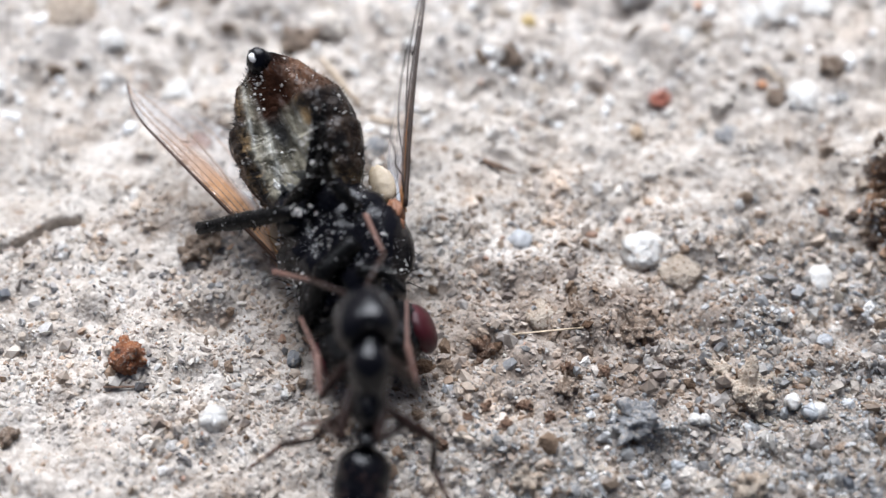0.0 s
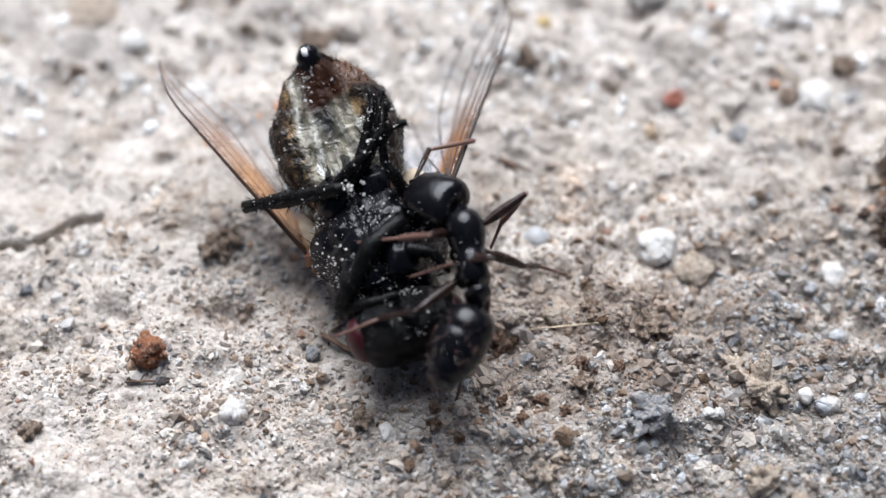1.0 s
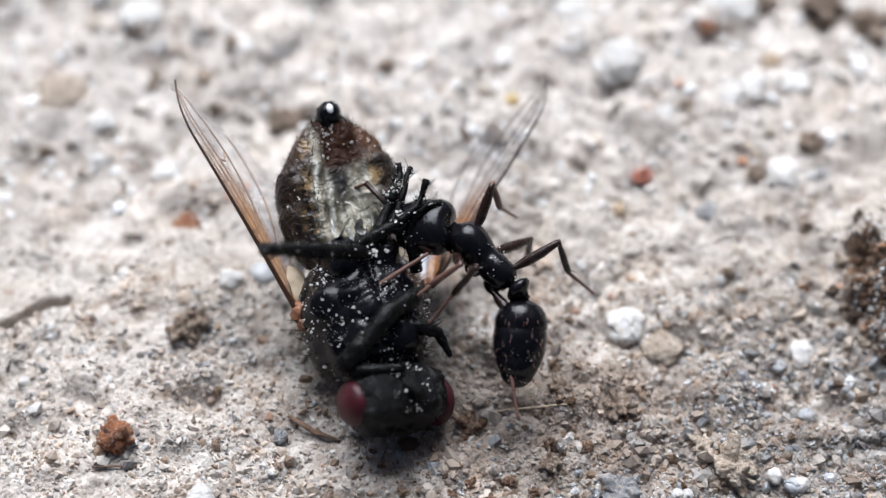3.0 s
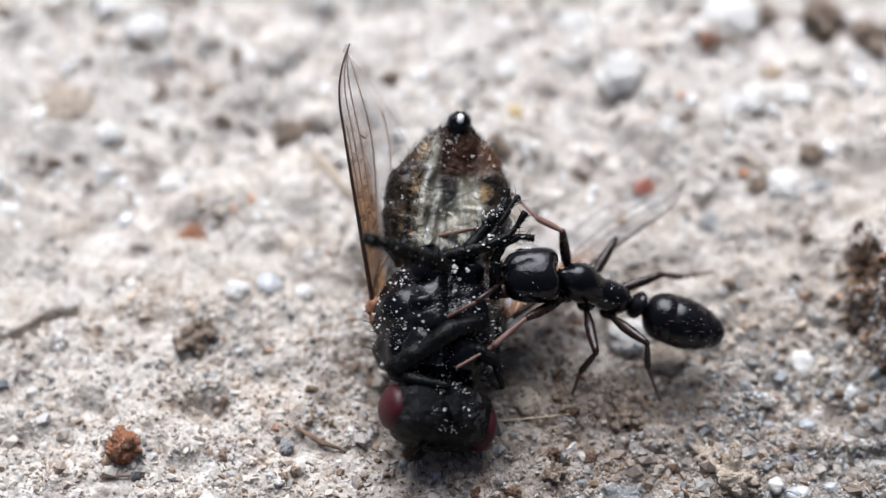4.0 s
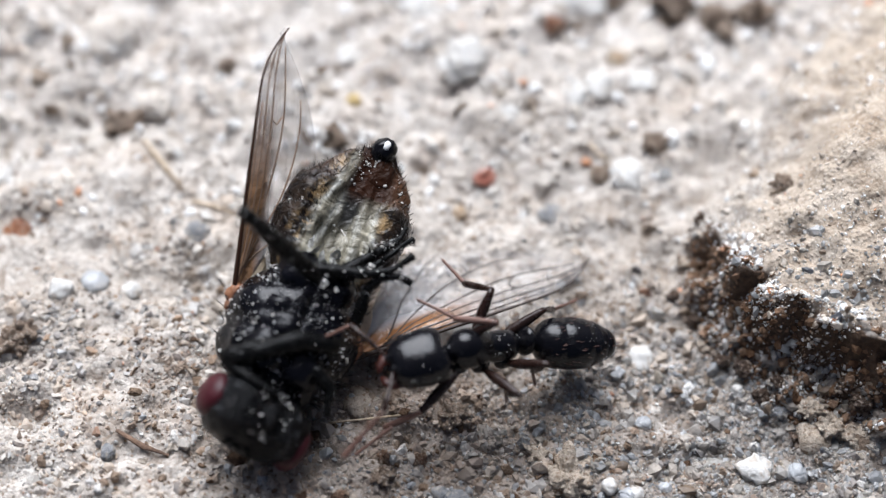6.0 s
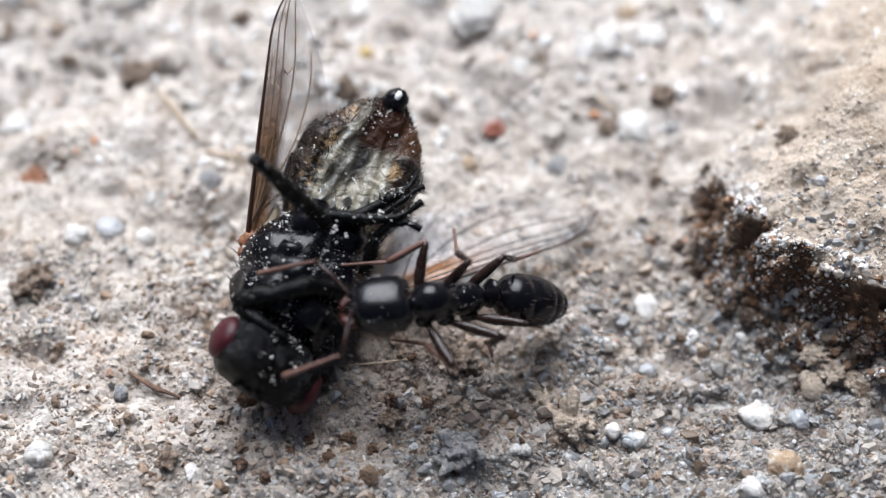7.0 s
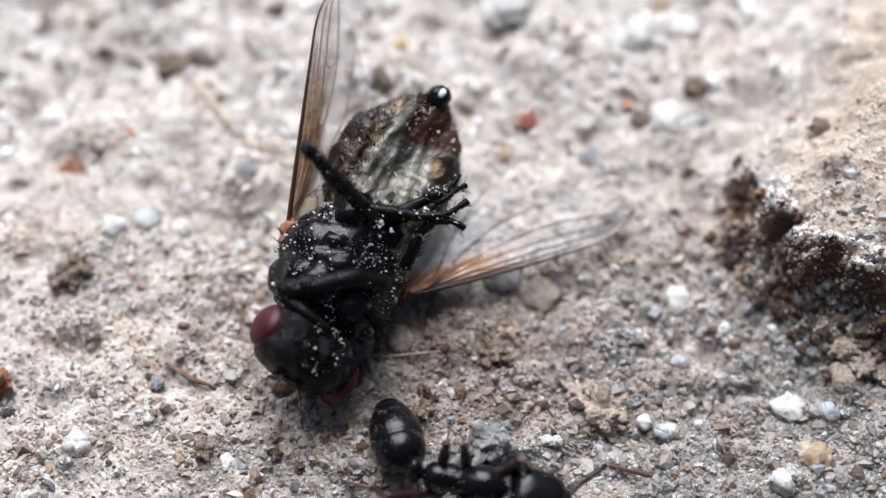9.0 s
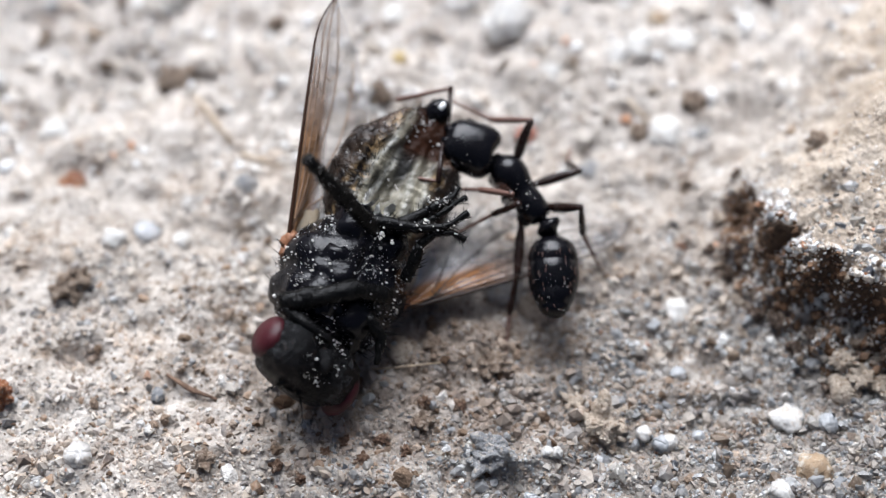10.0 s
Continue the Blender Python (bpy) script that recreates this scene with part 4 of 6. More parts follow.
def fly_leg(name, parent, pts, radii, label="", hairs=10, seed=0):
    """One leg: its thick thigh, the shin with the foot, and its stiff hairs as parts of it."""
    fuzz, rnd = bmesh.new(), random.Random(seed)

    def limb(points, rr):
        bm, fine, fr = bmesh.new(), [], []
        for (a, b), (r0, r1) in zip(zip(points, points[1:]), zip(rr, rr[1:])):
            for k in range(5):
                fine.append(Vector(a).lerp(Vector(b), k / 5))
                fr.append((r0 + (r1 - r0) * k / 5) * rnd.uniform(0.86, 1.10))
        fine.append(Vector(points[-1]))
        fr.append(rr[-1])
        tube(bm, fine, fr, 10)
        for _ in range(hairs * 2):
            i = rnd.randrange(2, len(fine) - 1)
            d = (fine[i] - fine[i - 1]).normalized()
            o = d.cross(Vector([rnd.gauss(0, 1) for _ in range(3)])).normalized()
            spike(fuzz, fine[i] + o * fr[i] * 0.8, o + d * 0.8, rnd.uniform(0.07, 0.20), 0.008)
        return bm

    leg = part(name, limb(pts[:3], radii[:3]), BLACK_LEG, parent, label)
    if len(pts) > 3:
        part("shin", limb(pts[3:], radii[3:]), BLACK_LEG, leg)
    part("hairs", fuzz, HAIR, leg)["kind"] = "stuff"
    part("dust", grit_along(pts, radii, 40 + hairs, seed), DUST, leg, smooth=False)["kind"] = "stuff"
    return leg


def grit_along(pts, radii, n, seed):
    rnd, bm = random.Random(seed + 50), bmesh.new()
    for _ in range(n):
        i = rnd.randrange(len(pts) - 1)
        f = rnd.random()
        d = Vector([rnd.gauss(0, 1) for _ in range(3)]).normalized()
        c = Vector(pts[i]).lerp(Vector(pts[i + 1]), f) + d * (radii[i] + (radii[i + 1] - radii[i]) * f)
        crumb(bm, c, 0.006 + 0.020 * rnd.random() ** 2, rnd)
    return bm


def fly_wing(parent, side, label):
    """A wing along +y from its hinge, leading edge at x = 0, membrane towards side * x."""
    L, W = 4.35, 1.65
    wing = new("wing")
    wing.parent = parent
    tagged(wing, label)

    def chord(s):
        lead = -0.10 * math.sin(math.pi * s) + 0.46 * max(0.0, (s - 0.74) / 0.26) ** 2.4
        trail = W * (math.sin(math.pi * min(1.0, s * 0.93 + 0.07) ** 0.85) ** 0.62)
        if s < 0.22:
            trail *= 0.45 + 0.55 * s / 0.22
        return lead, max(lead + 0.03, lead * 0.3 + trail)

    def sheet(s, c):
        a, b = chord(s)
        x = a + (b - a) * c
        return Vector((side * x, L * s, 0.10 * math.sin(3.0 * s) + 0.035 * math.sin(9 * c + 3 * s) * c + 0.05 * math.sin(16 * c) * (1 - s) - 0.12 * c * c))

    bm = bmesh.new()
    ns, nc = 40, 18
    top = [[bm.verts.new(sheet(i / ns, j / nc) + Vector((0, 0, 0.004))) for j in range(nc + 1)] for i in range(ns + 1)]
    low = [[bm.verts.new(sheet(i / ns, j / nc) - Vector((0, 0, 0.004))) for j in range(nc + 1)] for i in range(ns + 1)]
    for i in range(ns):
        for j in range(nc):
            bm.faces.new((top[i][j], top[i + 1][j], top[i + 1][j + 1], top[i][j + 1]))
            bm.faces.new((low[i][j], low[i][j + 1], low[i + 1][j + 1], low[i + 1][j]))
    for i in range(ns):
        for j in (0, nc):
            bm.faces.new((top[i][j], low[i][j], low[i + 1][j], top[i + 1][j]))
    ob = part("membrane", bm, WING_A if side > 0 else WING_B, wing, "clear smoky membrane, brown at the hinge")
    ob.visible_shadow = True
    bm = bmesh.new()
    ss = [i / 30 for i in range(31)]
    tube(bm, [sheet(s, 0.0) for s in ss], [0.044 - 0.030 * s for s in ss], 6)
    part("leading_edge", bm, COSTA_A if side > 0 else COSTA_B, wing, "dark brown leading edge")
    for c0, c1, s0, s1 in ((0.02, 0.06, 0.05, 0.72), (0.05, 0.16, 0.05, 0.97), (0.08, 0.34, 0.08, 0.99), (0.12, 0.55, 0.10, 0.93), (0.16, 0.80, 0.12, 0.74), (0.2, 0.97, 0.10, 0.45)):
        bm = bmesh.new()
        pts = [sheet(s0 + (s1 - s0) * i / 20, c0 + (c1 - c0) * (i / 20) ** 0.8) for i in range(21)]
        tube(bm, pts, [0.017 - 0.006 * i / 20 for i in range(21)], 5)
        part("vein", bm, VEIN_A if side > 0 else VEIN, wing)
    bm = bmesh.new()
    tube(bm, [sheet(0.66, 0.27), sheet(0.64, 0.34), sheet(0.67, 0.42)], [0.014, 0.013, 0.014], 5)
    part("vein", bm, VEIN_A if side > 0 else VEIN, wing)
    return wing


def plated(u, v):
    """The thorax: plates parted by slanting grooves, wrinkled between them."""
    k = 1.0
    for at, tilt, w, depth in ((0.12, 0.25, 0.06, 0.05), (-0.45, -0.3, 0.07, 0.07), (0.50, 0.15, 0.05, 0.04), (-0.16, 0.6, 0.05, 0.03)):
        k -= depth * math.exp(-((u.y - at - tilt * u.x) / w) ** 2)
    k -= 0.05 * math.exp(-(u.x / 0.06) ** 2) * max(0.0, u.z)
    q = Vector(u)
    return v * (k + 0.09 * noise.noise(q * 2.2) + 0.025 * noise.noise(q * 5.5) + 0.008 * noise.noise(q * 14))


def build_fly():
    fly = tagged(new("fly"), "dead black fly on its back, dusted with white sand, red eyes", "fly")
    # thorax with its plates and hips
    bm = bmesh.new()
    blob(bm, (0, 0, 0), (1.10, 1.24, 1.02), 72, 56, plated)
    thorax = part("thorax", bm, BLACK, fly, "glossy black thorax with grey dust")
    for sx in (-1, 1):
        for y, r in ((0.80, 0.32), (0.12, 0.30), (-0.55, 0.34)):
            bm = bmesh.new()
            blob(bm, (sx * 0.32, y, 0.64), (r * 1.1, r * 1.25, 0.30), 16, 10, crease(0.28, 2.4, sx + y))
            part("hip", bm, BLACK, thorax)
    bm = bmesh.new()

    def sunk(u, v):
        """A teardrop, pointed at the tail; its belly has caved in and lies in folds between notched side plates."""
        v = v * (1 + 0.05 * noise.noise(Vector(u) * 3))
        taper = 1 - 0.38 * max(0.0, u.y) ** 1.9
        v = Vector((v.x * taper, v.y, v.z * (1 - 0.25 * max(0.0, u.y) ** 1.5)))
        if u.z > 0:
            v.z -= 0.50 * math.exp(-(v.x / (0.62 * taper)) ** 2 - (v.y / 1.15) ** 2)
            s = abs(v.x) + 0.17 * v.y
            inner = math.exp(-(v.y / 0.95) ** 4)
            s += 0.10 * noise.noise(Vector((v.x * 2.2, v.y * 2.2, 1)))
            lift = 0.5 + 0.9 * noise.noise(Vector((v.x * 1.7, v.y * 2.6, 5)))
            v.z += inner * lift * (0.06 * math.exp(-((s - 0.20) / 0.07) ** 2) + 0.05 * math.exp(-((s - 0.43) / 0.06) ** 2))
            v.z += 0.06 * noise.noise(Vector((v.x * 3.5, v.y * 1.6, 3))) + 0.05 * noise.noise(Vector((v.x * 7, v.y * 3.5, 8)))
        step = (v.y * 1.55 + 0.2) % 1.0
        v.z += 0.07 * (step - 0.5) * min(1.0, abs(v.x) / (0.6 * taper)) * (1 if u.z > 0 else 0)
        v.x *= 1 + 0.055 * (step - 0.5) * min(1.0, abs(v.x) / 0.4)
        return v

    def curled(bm):
        """The abdomen bends up towards its tip."""
        for v in bm.verts:
            f = max(0.0, (v.co.y - 0.8) / 2.7) ** 1.3
            v.co += Vector((0.12 * f, -0.10 * f, 0.40 * f))
        return bm

    def tapered(bm, sides=False):
        """Brings what clings to an egg onto the abdomen's teardrop; sides: keeps it off the caved-in belly."""
        for v in bm.verts:
            q = (v.co.y - 2.05) / 1.52
            k = 1 - 0.38 * max(0.0, q) ** 1.9
            v.co.x *= k
            if v.co.z > 0.4:
                v.co.z = 0.4 + (v.co.z - 0.4) * (1 - 0.25 * max(0.0, q) ** 1.5)
                if sides:
                    v.co.z -= 0.50 * math.exp(-(v.co.x / (0.62 * k)) ** 2 - (q * 1.32) ** 2)
        return curled(bm)

    blob(bm, (0, 2.05, 0.22), (1.10, 1.52, 0.82), 96, 84, sunk)
    abdomen = part("abdomen", curled(bm), ABDOMEN, fly, "sunken abdomen, pale belly between ochre and black plates")
    bm = bmesh.new()
    blob(bm, (0, 3.44, 0.40), (0.21, 0.24, 0.21), 20, 14, crease(0.15, 3, 2))
    tip = part("tail_tip", curled(bm), BLACK, abdomen, "black tail tip")
    bm = bmesh.new()
    blob(bm, (-0.01, 3.47, 0.59), (0.060, 0.09, 0.05), 12, 8, crease(0.2, 3, 4))
    part("white_spot", curled(bm), WHITE_DROP, abdomen, "small white waxy spot on the tail")
    part("bristle_fringe", tapered(bristles(620, (0, 2.05, 0.2), (1.06, 1.47, 0.76), 4, 0.14, 0.008, lambda d: (abs(d.x) > 0.5 or d.y > 0.7) and d.z > -0.6)), HAIR, abdomen)["kind"] = "stuff"
    part("dust", tapered(speckle(640, (0, 2.05, 0.25), (1.08, 1.47, 0.76), 9, 0.007, 0.036), True), DUST, abdomen, smooth=False)["kind"] = "stuff"
    bm = bmesh.new()
    tube(bm, [(0.25, 1.55, 0.62), (0.12, 1.75, 0.64), (0.0, 1.82, 0.66)], [0.012, 0.012, 0.006], 5)
    part("loose_fibre", bm, DUST, abdomen)
    # torn scraps of dry membrane at the waist
    rnd = random.Random(5)
    for x, y, z, r in ((-0.30, 1.22, 0.74, 0.12), (-0.08, 1.10, 0.80, 0.10), (0.10, 1.30, 0.72, 0.13), (-0.48, 1.50, 0.62, 0.10), (0.32, 1.12, 0.82, 0.11), (0.22, 1.62, 0.52, 0.10), (-0.20, 1.72, 0.48, 0.09)):
        bm = bmesh.new()
        blob(bm, (0, 0, 0), (r, r * rnd.uniform(0.35, 0.7), 0.010), 18, 8, crease(0.6, 2.5, rnd.random() * 9))
        for v in bm.verts:
            v.co.z += 1.6 * v.co.x * v.co.x / r - 0.02
        part("scrap", bm, SCRAP, abdomen, m=mm(x, y, z, rnd.uniform(-40, 40), rnd.uniform(-40, 40), rnd.uniform(0, 180)))

    # head: broad, eyes at both ends, feelers at the front
    bm = bmesh.new()

    def face(u, v):
        v = v * (1 + 0.06 * noise.noise(Vector(u) * 3 + Vector((4, 0, 0))))
        if u.z > 0.2:
            v.z -= 0.10 * math.exp(-(v.x / 0.35) ** 2)
            v = v * (1 + 0.05 * noise.noise(Vector(u) * 7))
        return v

    blob(bm, (0, -0.02, 0), (0.90, 0.57, 0.66), 56, 40, face, None, 0.84)
    for sx in (-1, 1):
        tube(bm, [(sx * 0.34, 0.34, 0.46), (sx * 0.40, 0.05, 0.57), (sx * 0.30, -0.26, 0.50), (sx * 0.16, -0.44, 0.30)], [0.05, 0.09, 0.08, 0.04], 10, 0.7)
    head = part("head", bm, BLACK_HEAD, fly, "black bristly head", mm(0.0, -1.52, 0.22, 0, 13, 0))
    for sx in (-1, 1):
        bm = bmesh.new()
        blob(bm, (sx * 0.79, 0.0 if sx < 0 else -0.12, 0.02 if sx < 0 else -0.03), (0.21 if sx < 0 else 0.22, 0.37 if sx < 0 else 0.42, 0.38 if sx < 0 else 0.44), 32, 24)
        part("eye", bm, EYE, head, "dark red compound eye")
        bm = bmesh.new()
        x0, x1, x2 = (-0.24, -0.34, -0.56) if sx < 0 else (0.02, 0.06, 0.34)
        tube(bm, [(x0, -0.44, 0.10), ((x0 + x1) / 2, -0.54, 0.14), (x1, -0.64, 0.10)], [0.06, 0.08, 0.035], 8)
        root, end = Vector((x1, -0.58, 0.14)), Vector((x2, -0.96, 0.12))
        tube(bm, [root, root.lerp(end, 0.5) + Vector((0, 0, 0.03)), end], [0.018, 0.011, 0.004], 5)
        for k in range(7):
            spike(bm, root.lerp(end, 0.25 + 0.11 * k), (end - root) * 1.6 + Vector((0.5 if k % 2 else -0.5, 0, 0.2)), 0.16, 0.006)
        part("antenna", bm, BLACK_LEG, head)
    bm = bmesh.new()
    tube(bm, [(0, 0.10, 0.40), (0.02, 0.02, 0.58), (0.04, -0.12, 0.66), (0.05, -0.26, 0.64)], [0.18, 0.15, 0.11, 0.06], 10)
    part("proboscis", bm, BLACK_HEAD, head)
    part("bristle_fringe", bristles(380, (0, 0, 0), (0.88, 0.51, 0.64), 12, 0.15, 0.006), HAIR, head)["kind"] = "stuff"
    part("dust", speckle(620, (0, 0, 0), (0.92, 0.55, 0.66), 13, 0.006, 0.026), DUST, head, smooth=False)["kind"] = "stuff"

    part("bristle_fringe", bristles(120, (0, 0, 0), (1.10, 1.22, 1.0), 14, 0.30, 0.010), HAIR, fly)["kind"] = "stuff"
    part("dust", speckle(700, (0, 0.02, 0.02), (1.11, 1.25, 1.03), 15, 0.006, 0.038), DUST, fly, smooth=False)["kind"] = "stuff"
    part("powder", speckle(1100, (0, 0.0, 0.0), (1.10, 1.24, 1.02), 16, 0.004, 0.012), DUST, fly, smooth=False)["kind"] = "stuff"
    bm, rnd = bmesh.new(), random.Random(77)
    for c, w, n in (((0.02, 0.62, 1.26), 0.05, 9), ((-0.02, 0.72, 1.26), 0.035, 6), ((0.24, 0.62, 1.22), 0.03, 5), ((0.60, 1.22, 1.34), 0.06, 10), ((0.50, 1.62, 1.28), 0.05, 9), ((0.66, 1.62, 1.30), 0.05, 9)):
        for _ in range(n):
            crumb(bm, Vector(c) + Vector([rnd.gauss(0, w) for _ in range(2)] + [rnd.uniform(-0.03, 0.02)]), rnd.uniform(0.012, 0.034), rnd)
    part("sand_crumbs", bm, DUST, fly, "white sand crumbs stuck to the legs", smooth=False)
    for sx in (-1, 1):
        bm = bmesh.new()
        blob(bm, (sx * 0.98, 0.82, -0.12), (0.22, 0.34, 0.10), 14, 10, crease(0.3, 2, sx))
        part("wing_scale", bm, CREAM, fly, "cream wing scale")
        bm = bmesh.new()
        blob(bm, (sx * 1.08, 0.28, 0.0), (0.13, 0.20, 0.12), 16, 12, crease(0.5, 2.8, sx))
        blob(bm, (sx * 1.06, 0.06, 0.03), (0.10, 0.12, 0.10), 14, 10, crease(0.5, 2.8, sx + 5))
        part("wing_hinge", bm, RUST, fly, "rusty brown wing hinge")

    legs = {}
    legs["long"] = fly_leg("leg", fly, [(0, 0, 0), (-0.9, 0.05, 0.10), (-2.0, 0.10, 0.22)], [0.12, 0.145, 0.11], "stiff black hind leg, its shin gone, sand on it", 60, 1)
    fly_leg("leg", fly, [(0.10, 0.85, 0.95), (0.34, 1.15, 1.00), (0.62, 1.52, 1.12), (0.60, 1.50, 1.13), (0.80, 1.78, 1.20), (0.87, 1.92, 1.21), (0.89, 2.10, 1.25)],
            [0.10, 0.105, 0.08, 0.075, 0.065, 0.055, 0.05], "folded black hind leg with dusty shin", 14, 2)
    fly_leg("leg", fly, [(0.30, 0.95, 0.95), (0.57, 1.20, 1.05), (0.76, 1.46, 1.12), (0.75, 1.45, 1.12), (0.90, 1.70, 1.20), (0.96, 1.85, 1.21), (1.08, 2.00, 1.22)],
            [0.09, 0.09, 0.075, 0.065, 0.055, 0.045, 0.05], "thin black foot beside the hind leg", 12, 7)
    fly_leg("leg", fly, [(-0.20, 0.86, 1.02), (0.20, 0.95, 1.22), (0.53, 1.02, 1.35), (0.52, 1.02, 1.35), (0.83, 1.17, 1.50), (0.98, 1.34, 1.56), (1.10, 1.57, 1.66)],
            [0.11, 0.115, 0.09, 0.08, 0.065, 0.05, 0.06], "black middle leg ending in a forked foot", 16, 3)
    fly_leg("leg", fly, [(0.80, 0.36, 0.80), (0.76, 0.58, 1.02), (0.69, 0.85, 1.20), (0.69, 0.84, 1.20), (0.80, 1.08, 1.40), (1.04, 1.19, 1.50), (1.28, 1.18, 1.51)],
            [0.12, 0.11, 0.085, 0.08, 0.075, 0.055, 0.06], "black middle leg, bent, with dusty foot", 16, 4)
    fly_leg("leg", fly, [(-0.30, -0.60, 0.82), (-0.58, -0.78, 0.80), (-0.86, -0.98, 0.58), (-0.82, -1.00, 0.60), (-0.40, -1.16, 0.78), (0.10, -1.22, 0.84)],
            [0.18, 0.19, 0.15, 0.12, 0.11, 0.07], "folded black front leg across the thorax", 16, 5)
    fly_leg("leg", fly, [(0.62, -0.10, 0.90), (0.02, -0.36, 1.08), (-0.78, -1.00, 0.74), (0.45, -0.55, 0.86), (0.85, -0.75, 0.78), (0.98, -1.15, 0.66)],
            [0.15, 0.19, 0.11, 0.12, 0.10, 0.04], "folded black front leg with thick thigh", 16, 6)
    wings = {"a": fly_wing(fly, 1, "smoky clear wing with brown leading edge, raised"), "b": fly_wing(fly, -1, "smoky clear wing with brown leading edge, flat on the soil")}
    return fly, head, legs["long"], wings


FLY, FLY_HEAD, FLY_LEG, FLY_WINGS = build_fly()

# ---- ant: looks along +x ----
NECK, REAR, WAIST = Vector((0.66, 0, 0.05)), Vector((-0.60, 0, -0.02)), Vector((-0.93, 0, -0.02))
FEMUR, TIBIA, TARSUS, BEND = 0.95, 0.72, 0.80, radians(24)
HIPS = {1: (0.41, 0.17, -0.19), 2: (0.02, 0.18, -0.21), 3: (-0.41, 0.17, -0.19)}


def build_ant():
    ant = tagged(new("ant"), "glossy black ant with brown legs, sand grains on it", "ant")
    bm = bmesh.new()
    prof = [(-0.74, 0.06), (-0.70, 0.17), (-0.62, 0.235), (-0.48, 0.262), (-0.32, 0.268), (-0.20, 0.262), (-0.12, 0.248), (-0.07, 0.250), (0.0, 0.272), (0.12, 0.305), (0.26, 0.332),
            (0.42, 0.335), (0.56, 0.300), (0.66, 0.235), (0.73, 0.15), (0.78, 0.10), (0.84, 0.08)]
    lathe(bm, [(x * 0.88, r * 0.97) for x, r in prof], 28, 1.05, lambda x: 0.05 * smooth_step(x, -0.1, 0.4))
    for k, (x, y, z) in HIPS.items():
        for sy in (-1, 1):
            c = bmesh.new()
            blob(c, (x, sy * y, z), (0.16, 0.12, 0.17), 12, 8)
            part("hip", c, ANT_BLACK, ant)
    part("mesosoma", bm, ANT_BLACK, ant, "glossy black middle body")
    bm = bmesh.new()
    lathe(bm, [(0.09 + p, q) for p, q in ((-0.70, 0.06), (-0.76, 0.09), (-0.80, 0.17), (-0.86, 0.225), (-0.93, 0.215), (-0.99, 0.12), (-1.04, 0.08), (-1.10, 0.07))], 20, 1.25, lambda x: 0.07 * math.exp(-((x + 0.79) / 0.1) ** 2))
    part("petiole", bm, ANT_BLACK, ant, "upright black waist node")

    bm = bmesh.new()
    prof = [(0.0, 0.06), (0.004, 0.15), (0.02, 0.26), (0.05, 0.35), (0.09, 0.415), (0.15, 0.465), (0.25, 0.50), (0.42, 0.50), (0.60, 0.485), (0.76, 0.455), (0.88, 0.41), (0.96, 0.34), (1.0, 0.25), (1.02, 0.13)]
    lathe(bm, [(x * 0.96, r * 0.93) for x, r in prof], 40, 0.80, lambda x: 0.02, 0.86)
    for v in bm.verts:
        v.co.x += 0.10 * math.exp(-(v.co.y / 0.20) ** 2) * max(0.0, 1 - v.co.x / 0.30)
    head = part("head", bm, ANT_BLACK, ant, "broad glossy black head")
    for sy in (-1, 1):
        bm = bmesh.new()
        blob(bm, (0.66, sy * 0.415, 0.10), (0.085, 0.05, 0.075), 12, 8)
        part("eye", bm, ANT_BLACK, head)
        bm = bmesh.new()
        tube(bm, [(0.86, sy * 0.24, -0.08), (0.98, sy * 0.24, -0.10), (1.09, sy * 0.15, -0.12), (1.13, sy * 0.03, -0.12)], [0.10, 0.10, 0.075, 0.03], 10, 0.6)
        part("mandible", bm, ANT_RED, head, "reddish brown jaw")
        bm = bmesh.new()
        tube(bm, [(0.86, sy * 0.10, 0.20), (1.02, sy * 0.11, 0.14)], [0.07, 0.05], 8)
        part("frontal_lobe", bm, ANT_BLACK, head)
    part("dust", speckle(45, (0.5, 0, 0.02), (0.52, 0.5, 0.37), 31, 0.006, 0.016, 0.0), DUST, head, smooth=False)["kind"] = "stuff"

    bm = bmesh.new()
    prof = [(0.02, 0.06), (-0.04, 0.10), (-0.08, 0.22), (-0.14, 0.31), (-0.24, 0.385), (-0.38, 0.425), (-0.49, 0.43), (-0.515, 0.415), (-0.54, 0.432), (-0.70, 0.44), (-0.86, 0.425), (-0.985, 0.395),
            (-1.005, 0.375), (-1.03, 0.383), (-1.16, 0.33), (-1.255, 0.28), (-1.265, 0.268), (-1.28, 0.27), (-1.36, 0.225), (-1.42, 0.16), (-1.455, 0.09), (-1.47, 0.03)]
    lathe(bm, prof[::-1], 30, 0.95)
    gaster = part("gaster", bm, ANT_BLACK, ant, "glossy black gaster with ringed segments")
    bm = bmesh.new()
    rnd = random.Random(8)
    for _ in range(130):
        x = -rnd.uniform(0.2, 1.5)
        r = np.interp(-x, [-p[0] for p in prof], [p[1] for p in prof])
        a = rnd.uniform(0, 2 * math.pi)
        spike(bm, (x, r * math.cos(a), r * math.sin(a) * 0.95), (-0.9, 0.4 * math.cos(a), 0.4 * math.sin(a)), rnd.uniform(0.05, 0.10), 0.0045)
    part("hairs", bm, ANT_PALE, gaster, "short pale hairs")["kind"] = "stuff"
    part("dust", speckle(50, (-0.72, 0, 0), (0.75, 0.42, 0.41), 33, 0.006, 0.015, 0.0), DUST, gaster, smooth=False)["kind"] = "stuff"
    part("dust", speckle(60, (0, 0, 0.02), (0.72, 0.30, 0.30), 34, 0.006, 0.016, 0.0), DUST, ant, smooth=False)["kind"] = "stuff"

    legs = {}
